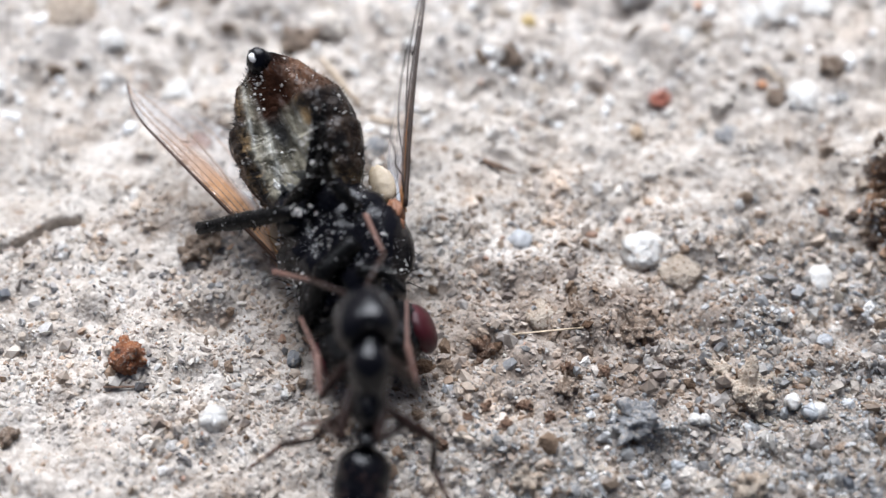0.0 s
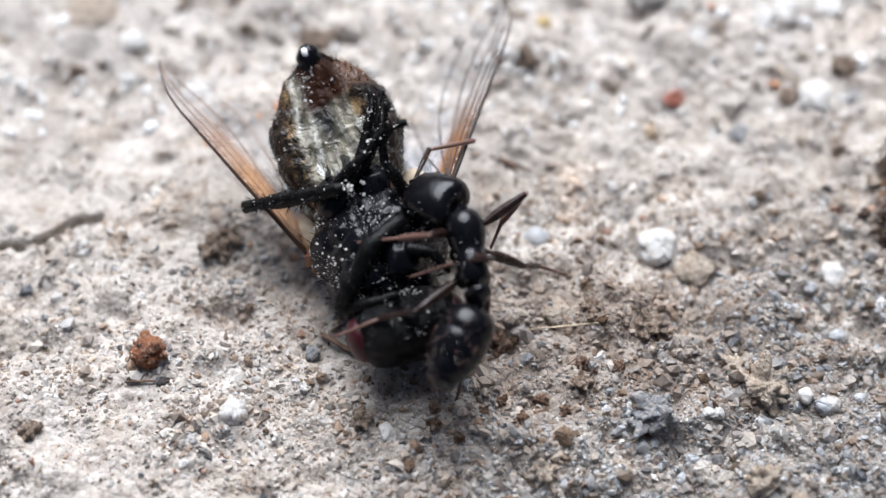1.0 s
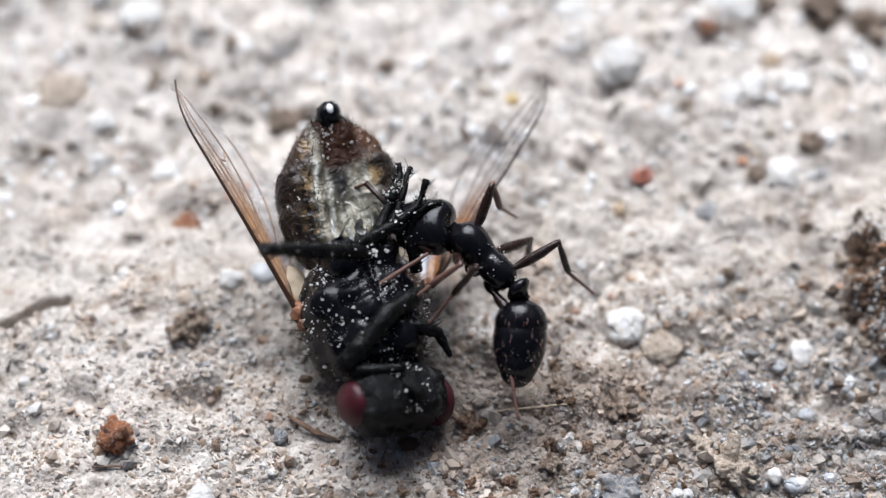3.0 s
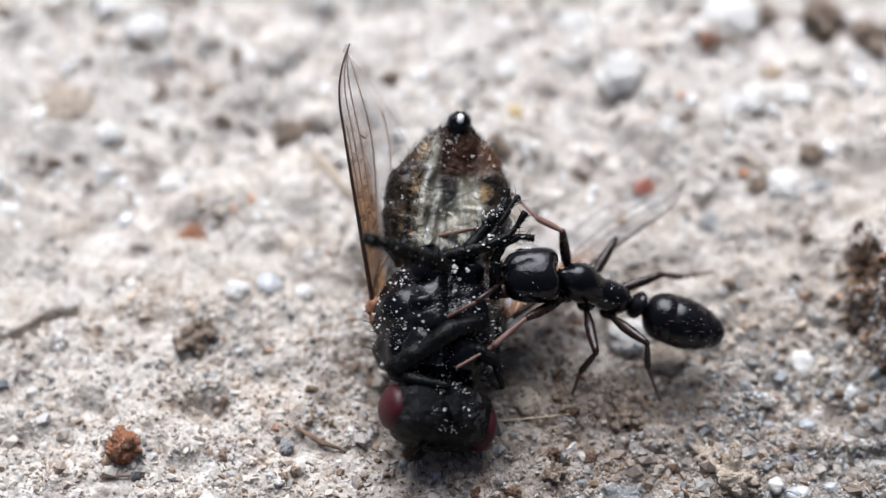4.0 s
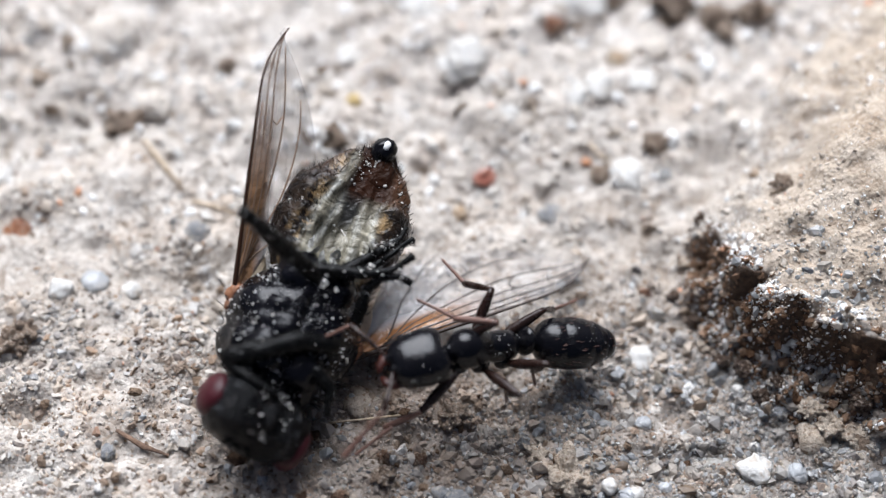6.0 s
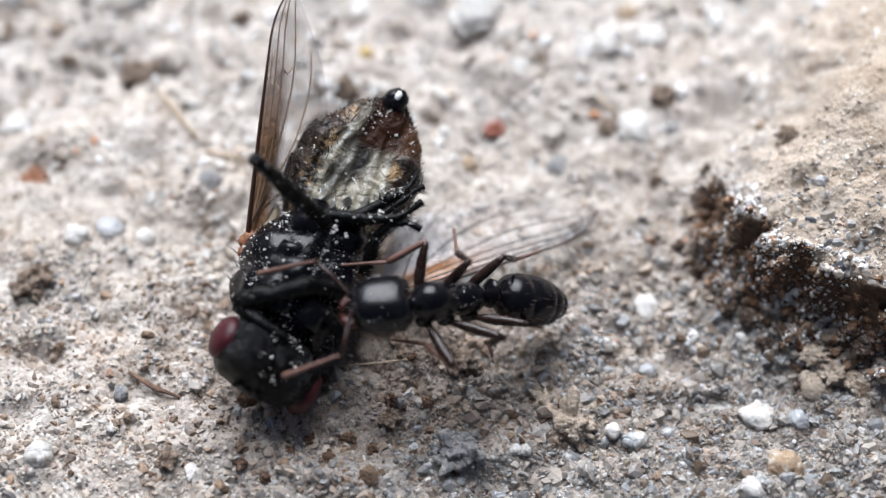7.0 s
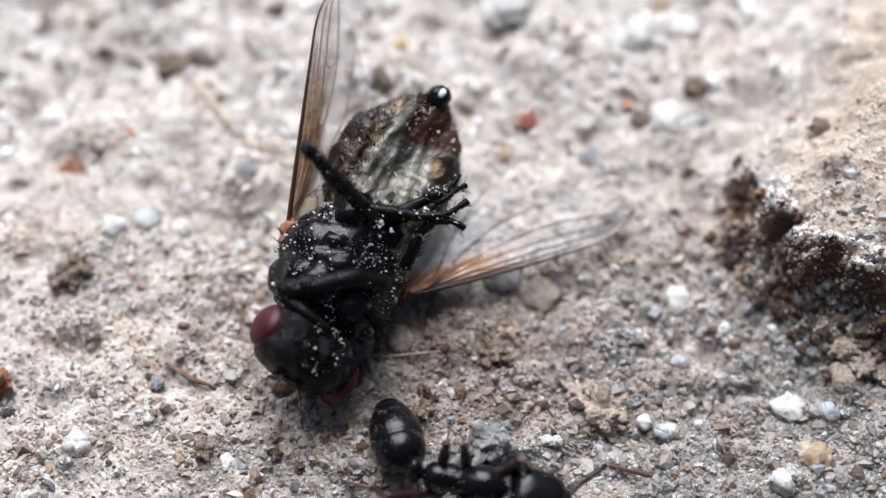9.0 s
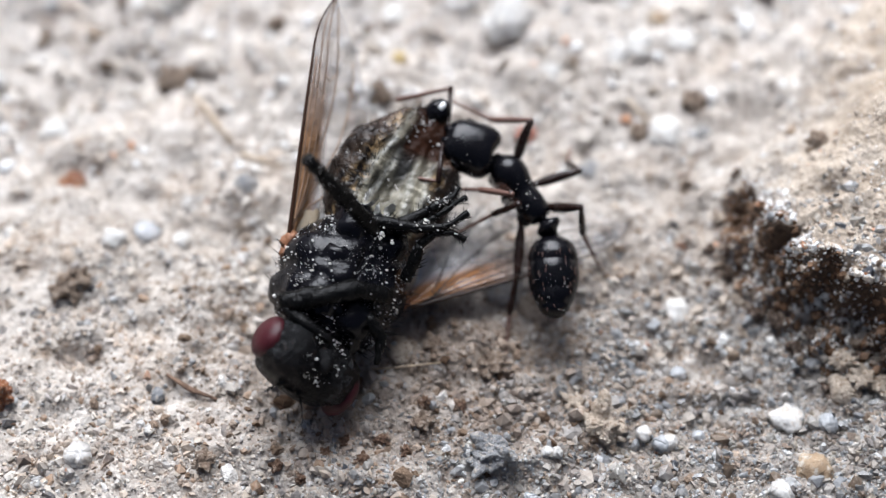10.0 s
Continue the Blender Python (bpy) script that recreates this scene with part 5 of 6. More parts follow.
    for side, sy in (("left", 1), ("right", -1)):
        for k in (1, 2, 3):
            bm = bmesh.new()
            tube(bm, [(-0.04, 0, 0), (0.04, 0, 0), (0.12, 0, 0), (0.35, 0, 0.01), (0.62, 0, 0.015), (0.86, 0, 0.0), (FEMUR, 0, 0)], [0.050, 0.07, 0.052, 0.090, 0.086, 0.062, 0.052], 10)
            leg = part("leg", bm, ANT_LEG, ant, "thin dark brown leg")
            bm = bmesh.new()
            tube(bm, [(-0.02, 0, 0), (0.06, 0, 0), (0.35, 0, 0), (0.64, 0, 0), (TIBIA, 0, 0)], [0.045, 0.040, 0.058, 0.058, 0.045], 8)
            spike(bm, (TIBIA - 0.04, 0, -0.04), (0.7, 0, -0.5), 0.16, 0.010)
            shin = part("shin", bm, ANT_LEG if k > 1 else ANT_PALE, leg)
            bm = bmesh.new()
            tube(bm, [(-0.01, 0, 0), (0.03, 0, 0), (0.28, 0, 0), (0.30, 0, 0), (0.44, 0, 0), (0.46, 0, 0), (0.57, 0, 0), (0.59, 0, 0), (0.70, 0, 0), (0.76, 0, 0)],
                 [0.030, 0.034, 0.030, 0.024, 0.030, 0.022, 0.028, 0.022, 0.030, 0.020], 7)
            for sx in (-1, 1):
                spike(bm, (0.75, 0, 0), (0.8, sx * 0.6, -0.2), 0.07, 0.010)
            foot = part("foot", bm, ANT_PALE, leg, "pale brown jointed foot")
            legs[side, k] = (leg, shin, foot)
    feelers = {}
    for side, sy in (("left", 1), ("right", -1)):
        bm = bmesh.new()
        tube(bm, [(0, 0, 0), (0.05, 0, 0), (0.40, 0, 0.01), (0.78, 0, 0)], [0.045, 0.030, 0.042, 0.050], 8)
        scape = part("antenna", bm, ANT_LEG, ant, "elbowed brown antenna")
        bm = bmesh.new()
        pts, rr = [], []
        for i in range(11):
            x = 0.02 + i * 0.085
            w = 0.030 + 0.022 * (i / 10)
            pts += [(x, 0, -0.006 * i), (x + 0.062, 0, -0.006 * i)]
            rr += [w * 0.82, w]
        pts.append((0.99, 0, -0.06))
        rr.append(0.018)
        tube(bm, pts, rr, 7)
        club = part("flagellum", bm, ANT_PALE, scape, "pale beaded antenna end")
        feelers[side] = (scape, club)
    return ant, head, gaster, legs, feelers


def smooth_step(x, a, b):
    t = min(1.0, max(0.0, (x - a) / (b - a)))
    return t * t * (3 - 2 * t)


ANT, ANT_HEAD, GASTER, ANT_LEGS, FEELERS = build_ant()


# ---- what moves ----
def facing(origin, ahead, up):
    """A pose in millimetres whose x axis looks ahead."""
    x = Vector(ahead).normalized()
    y = Vector(up).cross(x).normalized()
    z = x.cross(y)
    m = Matrix((x, y, z)).transposed().to_4x4()
    m.translation = Vector(origin)
    return m


def metres(m):
    m = m.copy()
    m.translation = m.translation * MM
    return m


STANCES = []


def stance(t, nose, neck, rear, tip, feet, knees=None, roll=0.0, feel=None):
    """One pose of the ant: where its nose, neck, waist and tail tip and its six feet are, in millimetres of the world."""
    neck, rear = Vector(neck), Vector(rear)
    ahead = (neck - rear).normalized()
    up = Matrix.Rotation(radians(roll), 3, ahead) @ Vector((0, 0, 1))
    body = facing((neck + rear) / 2, ahead, up)
    body.translation = (neck + rear) / 2 - body.to_3x3() @ ((NECK + REAR) / 2)
    inv = body.inverted()
    out = {"body": body}
    head_m = facing(NECK, (inv @ Vector(nose)) - NECK, (0.0, 0, 1))
    out["head"] = head_m
    back = WAIST - (inv @ Vector(tip))
    out["gaster"] = facing(WAIST, back, (0, 0, 1) if abs(back.normalized().z) < 0.9 else (1, 0, 0))
    low = math.hypot(TIBIA + TARSUS * math.cos(BEND), TARSUS * math.sin(BEND))
    skew = math.atan2(TARSUS * math.sin(BEND), TIBIA + TARSUS * math.cos(BEND))
    for (side, k), foot in feet.items():
        sy = 1 if side == "left" else -1
        hip = Vector((HIPS[k][0], sy * (HIPS[k][1] + 0.05), HIPS[k][2]))
        to = (inv @ Vector(foot)) - hip
        far = min(max(to.length, abs(low - FEMUR) + 0.25), FEMUR + low - 0.02)
        to = to.normalized()
        pole = ((inv @ Vector(knees[side, k])) - hip) if knees and (side, k) in knees else Vector(((2 - k) * 0.35, sy * 0.7, 1.0))
        pole = (pole - to * pole.dot(to)).normalized()
        a = math.acos(max(-1, min(1, (FEMUR ** 2 + far ** 2 - low ** 2) / (2 * FEMUR * far))))
        thigh = to * math.cos(a) + pole * math.sin(a)
        knee = hip + thigh * FEMUR
        lower = (hip + to * far - knee).normalized()
        normal = thigh.cross(lower).normalized() if thigh.cross(lower).length > 1e-4 else pole.cross(to).normalized()
        f = facing(hip, thigh, normal.cross(thigh))
        shin_d = Matrix.Rotation(skew, 3, normal) @ lower
        s = facing(knee, shin_d, normal.cross(shin_d))
        ankle = knee + shin_d * TIBIA
        foot_d = Matrix.Rotation(skew - BEND, 3, normal) @ lower
        o = facing(ankle, foot_d, normal.cross(foot_d))
        out[side, k] = (f, f.inverted() @ s, f.inverted() @ o)
    for side, sy in (("left", 1), ("right", -1)):
        root = head_m @ Vector((0.98, sy * 0.14, 0.14))
        wig = math.sin(7.3 * t + sy) * 0.22
        elbow_d = head_m.to_3x3() @ Vector((0.55, sy * (0.75 + wig), 0.35))
        end_d = head_m.to_3x3() @ Vector((0.95, sy * (0.1 - wig), -0.45))
        if feel and side in feel:
            elbow, end = (inv @ Vector(p) for p in feel[side])
            elbow_d, end_d = elbow - root, end - elbow
        a = facing(root, elbow_d, (0, 0, 1))
        e = facing(root + elbow_d.normalized() * 0.76, end_d, (0, 0, 1))
        out["feel", side] = (a, a.inverted() @ e)
    STANCES.append((t, out))


def motions():
    walk(FLY, [(0, mm(-1.846, -2.574, 1.133, 18.2, -29.8, 12.9)),
        (0.3, mm(-1.620, -2.459, 1.077, 11.3, -10.6, 15.8)),
        (0.5, mm(-1.623, -2.505, 1.086, 11.3, -11.1, 15.3)),
        (1, mm(-1.614, -2.495, 1.091, 7.2, -13.8, 19.0)),
        (1.5, mm(-1.200, -1.622, 1.113, 2.4, -2.5, 33.7)),
        (2, mm(-0.945, -1.767, 1.130, 13.3, 14.7, 32.5)),
        (2.5, mm(-1.132, -1.799, 1.110, 12.8, 13.3, 28.9)),
        (2.7, mm(-1.308, -2.069, 1.095, 12.0, 11.3, 27.5)),
        (3.8, mm(-0.971, -2.326, 1.100, 19.1, 18.3, -2.8)),
        (4, mm(-0.180, -2.240, 1.131, 13.9, 10.8, 1.0)),
        (4.5, mm(0.162, -2.010, 1.127, 7.1, 21.6, -21.7)),
        (5, mm(0.122, -2.418, 1.117, 12.2, 19.8, -14.1)),
        (5.5, mm(0.237, -2.335, 1.089, 11.7, 20.7, -18.4)),
        (5.7, mm(0.227, -2.364, 1.111, 9.1, 21.4, -18.8)),
        (6.8, mm(0.256, -2.432, 1.121, 6.3, 19.1, -19.6)),
        (7, mm(0.277, -2.443, 1.130, 7.1, 19.3, -19.5)),
        (7.5, mm(0.325, -2.412, 1.153, 5.2, 25.8, -19.7)),
        (8, mm(0.334, -2.417, 1.149, 5.2, 25.9, -19.7)),
        (9, mm(0.336, -2.423, 1.146, 5.2, 26.0, -19.7)),
        (10, mm(0.336, -2.428, 1.143, 5.1, 26.0, -19.6))])
    walk(FLY_WINGS["a"], [(0, mm(-1.091, 0.254, -0.008, 19.7, 59.9, 38.8)),
        (0.3, mm(-1.091, 0.254, -0.008, 18.9, 39.4, 31.8)),
        (0.5, mm(-1.091, 0.254, -0.008, 19.9, 39.7, 33.0)),
        (1, mm(-1.091, 0.254, -0.008, 23.0, 42.7, 36.2)),
        (1.5, mm(-1.091, 0.254, -0.008, 52.4, 16.1, 64.5)),
        (2, mm(-1.091, 0.254, -0.008, 17.5, 31.7, 31.7)),
        (2.5, mm(-1.091, 0.254, -0.008, 6.6, 38.3, 22.9)),
        (2.7, mm(-1.091, 0.254, -0.008, 13.1, 39.2, 28.9)),
        (3.8, mm(-1.091, 0.254, -0.008, 21.3, 27.5, 31.4)),
        (4, mm(-1.091, 0.254, -0.008, 29.8, 29.0, 32.7)),
        (4.5, mm(-1.091, 0.254, -0.008, 12.1, 32.8, 24.9)),
        (5, mm(-1.091, 0.254, -0.008, 11.2, 32.8, 23.3)),
        (5.5, mm(-1.091, 0.254, -0.008, 12.0, 33.9, 24.7)),
        (5.7, mm(-1.091, 0.254, -0.008, 23.0, 31.4, 32.0)),
        (6.8, mm(-1.091, 0.254, -0.008, 32.1, 29.9, 39.2)),
        (7, mm(-1.091, 0.254, -0.008, 29.4, 30.7, 37.7)),
        (7.5, mm(-1.091, 0.254, -0.008, 10.5, 27.0, 24.9)),
        (8, mm(-1.091, 0.254, -0.008, 16.0, 26.7, 28.8)),
        (9, mm(-1.091, 0.254, -0.008, 15.5, 26.7, 28.4)),
        (10, mm(-1.091, 0.254, -0.008, 15.0, 26.6, 28.2))])
    walk(FLY_WINGS["b"], [(0, mm(1.273, 0.272, 0.035, -20.4, -47.8, -7.8)),
        (0.3, mm(1.273, 0.272, 0.035, -7.4, -27.8, -36.5)),
        (0.5, mm(1.273, 0.272, 0.035, -8.1, -27.2, -35.3)),
        (1, mm(1.273, 0.272, 0.035, -10.7, -26.8, -33.2)),
        (1.5, mm(1.273, 0.272, 0.035, -18.9, -36.1, -34.6)),
        (2, mm(1.273, 0.272, 0.035, 30.2, -50.7, -72.9)),
        (2.5, mm(1.273, 0.272, 0.035, 32.5, -48.1, -72.0)),
        (2.7, mm(1.273, 0.272, 0.035, 28.3, -47.3, -68.5)),
        (3.8, mm(1.273, 0.272, 0.035, 11.6, -50.4, -55.5)),
        (4, mm(1.273, 0.272, 0.035, -2.2, -42.3, -49.9)),
        (4.5, mm(1.273, 0.272, 0.035, 12.4, -34.1, -52.1)),
        (5, mm(1.273, 0.272, 0.035, 16.2, -50.1, -59.0)),
        (5.5, mm(1.273, 0.272, 0.035, 3.8, -27.3, -50.0)),
        (5.7, mm(1.273, 0.272, 0.035, 7.8, -29.3, -51.2)),
        (6.8, mm(1.273, 0.272, 0.035, 5.7, -27.3, -48.8)),
        (7, mm(1.273, 0.272, 0.035, 4.6, -27.2, -49.0)),
        (7.5, mm(1.273, 0.272, 0.035, 11.2, -19.0, -51.0)),
        (8, mm(1.273, 0.272, 0.035, 12.1, -19.3, -52.4)),
        (9, mm(1.273, 0.272, 0.035, 12.0, -19.7, -51.5)),
        (10, mm(1.273, 0.272, 0.035, 13.0, -22.4, -51.7))])
    walk(FLY_LEG, [(0, mm(-0.039, 0.682, 1.152, -30.4, -14.3, -12.3)),
        (0.3, mm(-0.039, 0.682, 1.152, -18.3, -26.7, -17.4)),
        (0.5, mm(-0.039, 0.682, 1.152, -18.2, -25.5, -16.9)),
        (1, mm(-0.039, 0.682, 1.152, -15.5, -25.0, -18.1)),
        (1.5, mm(-0.039, 0.682, 1.152, -1.4, 20.1, 4.2)),
        (2, mm(-0.039, 0.682, 1.152, -12.9, 14.9, -0.9)),
        (2.5, mm(-0.039, 0.682, 1.152, -12.5, 14.5, -0.3)),
        (2.7, mm(-0.039, 0.682, 1.152, -11.6, 13.8, -0.1)),
        (3.8, mm(-0.039, 0.682, 1.152, -24.6, 26.7, 7.1)),
        (4, mm(-0.039, 0.682, 1.152, -17.9, 34.7, 8.9)),
        (4.5, mm(-0.039, 0.682, 1.152, -7.8, 25.5, 2.4)),
        (5, mm(-0.039, 0.682, 1.152, -15.3, 25.7, 4.3)),
        (5.5, mm(-0.039, 0.682, 1.152, -16.0, 30.9, 4.1)),
        (5.7, mm(-0.039, 0.682, 1.152, -11.8, 28.9, 3.6)),
        (6.8, mm(-0.039, 0.682, 1.152, -8.5, 32.1, 5.4)),
        (7, mm(-0.039, 0.682, 1.152, -10.0, 31.4, 5.8)),
        (7.5, mm(-0.039, 0.682, 1.152, -4.4, 20.8, 0.9)),
        (8, mm(-0.039, 0.682, 1.152, -5.1, 24.1, 1.9)),
        (9, mm(-0.039, 0.682, 1.152, -4.7, 23.9, 1.4)),
        (10, mm(-0.039, 0.682, 1.152, -5.4, 25.1, 2.3))])
    stance(0, (-1.62, -3.65, 2.50), (-1.33, -5.21, 2.80), (-1.36, -5.91, 2.10), (-1.51, -6.94, 1.20),
           {("left", 1): (-2.48, -4.13, 1.90), ("left", 2): (-2.49, -5.55, 1.00), ("left", 3): (-3.65, -6.06, 0.00), ("right", 1): (-0.83, -3.82, 1.90), ("right", 2): (-0.51, -5.68, 1.00), ("right", 3): (-0.12, -6.45, 0.10)},
           knees={("left", 1): (-2.18, -4.97, 2.00), ("left", 2): (-2.00, -5.60, 1.70), ("left", 3): (-2.30, -5.96, 1.30), ("right", 1): (-0.81, -4.96, 2.00), ("right", 2): (-0.87, -5.71, 1.70), ("right", 3): (-0.67, -5.99, 1.40)},
           feel={"right": ((-1.09, -3.22, 2.60), (-1.57, -2.00, 2.30)), "left": ((-2.19, -3.87, 2.50), (-2.61, -3.62, 2.20))})
    stance(0.3, (-0.77, -2.99, 2.20), (-0.49, -4.33, 2.60), (-0.65, -5.35, 1.90), (-1.40, -6.01, 1.00),
           {("left", 1): (-2.13, -3.45, 2.00), ("left", 2): (-2.01, -4.63, 0.03), ("left", 3): (-3.00, -5.58, 0.00), ("right", 1): (-0.19, -4.21, 1.50), ("right", 2): (-0.27, -4.34, 1.00), ("right", 3): (-0.01, -6.22, 0.00)},
           knees={("left", 1): (-1.44, -4.16, 2.30), ("left", 3): (-1.82, -5.78, 1.20), ("right", 1): (0.05, -3.98, 2.00), ("right", 2): (0.32, -4.40, 1.30), ("right", 3): (-0.27, -5.53, 1.20)},
           feel={"left": ((-1.76, -3.18, 2.50), (-1.73, -1.79, 2.20)), "right": ((-0.42, -2.27, 2.30), (0.03, -2.75, 1.90))})
    stance(0.5, (-0.58, -3.02, 2.20), (-0.19, -4.60, 2.60), (-0.41, -5.40, 1.90), (-1.37, -6.19, 1.00),
           {("left", 1): (-2.19, -3.55, 2.10), ("left", 2): (-1.18, -4.54, 1.90), ("left", 3): (-3.04, -5.60, 0.00), ("right", 1): (0.26, -4.05, 1.20), ("right", 2): (0.31, -4.24, 0.90), ("right", 3): (-0.28, -5.37, 0.50)},
           knees={("left", 1): (-1.17, -4.33, 2.50), ("left", 2): (-0.74, -4.70, 2.20), ("left", 3): (-1.47, -5.94, 1.20), ("right", 1): (0.10, -3.89, 2.00), ("right", 2): (-0.04, -4.46, 1.30), ("right", 3): (0.25, -5.76, 1.00)},
           feel={"right": ((-0.74, -2.18, 2.30), (0.01, -2.79, 1.90)), "left": ((-1.22, -2.50, 2.30), (-1.15, -1.85, 2.20))})
    stance(0.7, (-0.44, -2.22, 2.10), (-0.04, -3.60, 2.40), (-0.29, -4.87, 2.00), (-1.20, -5.77, 1.00),
           {("left", 1): (-2.17, -2.98, 2.10), ("left", 2): (-1.58, -3.91, 1.48), ("left", 3): (-2.98, -5.71, 0.00), ("right", 1): (0.15, -3.49, 1.60), ("right", 2): (0.02, -3.69, 1.00), ("right", 3): (-0.37, -5.38, 0.50)},
           knees={("left", 1): (-1.05, -3.48, 2.30), ("left", 3): (-1.51, -5.39, 1.20), ("right", 1): (0.27, -3.47, 2.10), ("right", 2): (0.51, -3.68, 1.30), ("right", 3): (0.22, -5.37, 1.00)},
           feel={"right": ((-0.31, -2.13, 2.20), (0.31, -2.62, 1.90))})
    stance(1, (-1.18, -1.94, 2.00), (-0.26, -2.51, 2.30), (-0.02, -3.77, 2.10), (-0.63, -5.32, 1.50),
           {("left", 1): (-1.95, -2.95, 2.00), ("left", 2): (-1.09, -3.53, 1.90), ("left", 3): (-2.27, -4.40, 1.50), ("right", 1): (0.23, -2.45, 1.00), ("right", 2): (1.69, -2.42, 0.05), ("right", 3): (-0.34, -4.89, 0.10)},
           knees={("left", 1): (-0.56, -3.08, 2.50), ("left", 2): (-0.57, -3.72, 2.30), ("left", 3): (-0.43, -4.12, 2.30), ("right", 1): (0.46, -2.38, 1.80), ("right", 2): (0.74, -3.01, 1.40), ("right", 3): (0.07, -4.89, 0.90)},
           feel={"left": ((-1.44, -1.47, 2.10), (-1.32, -2.11, 2.00)), "right": ((-0.87, -1.43, 2.10), (-0.41, -1.15, 1.90))})
    stance(1.5, (-0.95, -0.84, 2.20), (-0.04, -1.11, 2.40), (0.63, -2.31, 2.20), (0.09, -4.07, 1.75),
           {("left", 1): (-1.52, -1.91, 2.00), ("left", 2): (-0.18, -2.32, 1.90), ("left", 3): (-1.23, -3.78, 1.60), ("right", 1): (0.67, -0.92, 0.90), ("right", 2): (0.71, -0.66, 0.10), ("right", 3): (0.96, -1.65, 0.10)},
           knees={("left", 1): (-0.30, -1.70, 2.70), ("left", 2): (0.04, -2.27, 2.30), ("left", 3): (0.75, -3.32, 2.30), ("right", 1): (0.83, -1.01, 1.80), ("right", 2): (0.73, -1.20, 1.20), ("right", 3): (0.86, -2.10, 1.20)},
           feel={"left": ((-1.62, -1.14, 2.40), (-2.32, -0.59, 2.20)), "right": ((-1.22, -0.58, 2.20), (-1.70, -0.16, 2.00))})
    stance(2, (-0.30, -1.03, 2.10), (0.60, -1.46, 2.40), (0.92, -2.78, 2.10), (0.36, -4.33, 1.40),
           {("left", 1): (-1.38, -2.06, 2.00), ("left", 2): (-0.02, -2.58, 1.80), ("left", 3): (-0.95, -3.86, 1.20), ("right", 1): (0.97, -0.96, 0.90), ("right", 2): (1.53, -1.01, 0.80), ("right", 3): (2.18, -2.84, 0.50)},
           knees={("left", 1): (0.25, -2.44, 2.30), ("left", 2): (0.25, -2.53, 2.10), ("left", 3): (0.39, -3.12, 2.10), ("right", 1): (0.99, -1.24, 1.60), ("right", 2): (1.20, -1.72, 1.40), ("right", 3): (2.01, -2.85, 1.50)},
           feel={"left": ((-1.02, -0.80, 2.30), (-1.32, 0.06, 2.20)), "right": ((-0.47, -0.57, 2.20), (-0.98, -0.89, 2.00))})
    stance(2.5, (-0.36, -0.77, 2.00), (0.60, -0.77, 2.30), (1.05, -2.02, 2.00), (0.53, -3.66, 1.40),
           {("left", 1): (-0.93, -1.57, 2.00), ("left", 2): (0.47, -1.82, 1.80), ("left", 3): (0.49, -3.37, 1.20), ("right", 1): (1.53, -0.46, 0.90), ("right", 2): (1.58, -1.12, 0.50), ("right", 3): (2.21, -2.54, 0.10)},
           knees={("left", 1): (0.43, -1.39, 2.60), ("left", 2): (0.43, -1.39, 2.20), ("left", 3): (0.73, -2.49, 2.10), ("right", 1): (1.35, -0.97, 1.60), ("right", 2): (1.40, -1.45, 1.30), ("right", 3): (2.13, -2.14, 1.50)},
           feel={"left": ((-0.70, -0.91, 2.30), (-1.49, -1.08, 2.10)), "right": ((-0.43, -0.43, 2.10), (-0.86, -0.39, 1.90))})
    stance(2.7, (-0.71, -0.80, 2.00), (0.28, -0.84, 2.30), (0.93, -2.09, 2.00), (0.54, -3.34, 1.20),
           {("left", 1): (-0.97, -2.04, 2.00), ("left", 2): (-0.77, -1.97, 2.05), ("left", 3): (-0.01, -3.70, 1.20), ("right", 1): (1.46, -0.73, 1.20), ("right", 2): (1.93, -0.87, 0.03), ("right", 3): (2.17, -2.03, 0.50)},
           knees={("left", 1): (0.22, -1.45, 2.50), ("left", 3): (0.80, -3.06, 1.90), ("right", 1): (1.13, -0.81, 1.90), ("right", 3): (2.08, -1.64, 1.50)},
           feel={"left": ((-0.29, -1.21, 2.20), (-1.43, -1.86, 2.10))})
    stance(3.8, (0.11, -1.93, 1.90), (1.16, -1.87, 1.80), (2.37, -1.95, 1.30), (3.89, -2.66, 0.80),
           {("left", 1): (0.06, -3.12, 1.20), ("left", 2): (2.38, -2.32, 0.20), ("left", 3): (3.83, -3.22, 0.00), ("right", 1): (0.55, 0.17, 1.80), ("right", 2): (1.75, -0.45, 0.03), ("right", 3): (3.49, -0.90, 0.50)},
           knees={("left", 1): (1.32, -2.49, 1.40), ("left", 2): (2.04, -2.32, 1.00), ("left", 3): (2.86, -2.54, 1.20), ("right", 1): (1.05, -0.94, 2.00), ("right", 3): (2.75, -1.68, 1.40)})
    stance(4, (0.80, -1.74, 1.90), (1.93, -1.68, 1.80), (2.89, -1.82, 1.30), (4.51, -2.18, 0.80),
           {("left", 1): (-0.12, -3.61, 1.90), ("left", 2): (2.01, -3.16, 0.03), ("left", 3): (3.60, -3.08, 0.03), ("right", 1): (1.00, -0.04, 2.00), ("right", 2): (2.72, -0.33, 0.03), ("right", 3): (4.67, -0.61, 0.30)},
           knees={("left", 1): (0.78, -2.86, 2.00), ("right", 1): (1.79, -1.09, 2.20), ("right", 3): (3.48, -1.32, 1.40)})
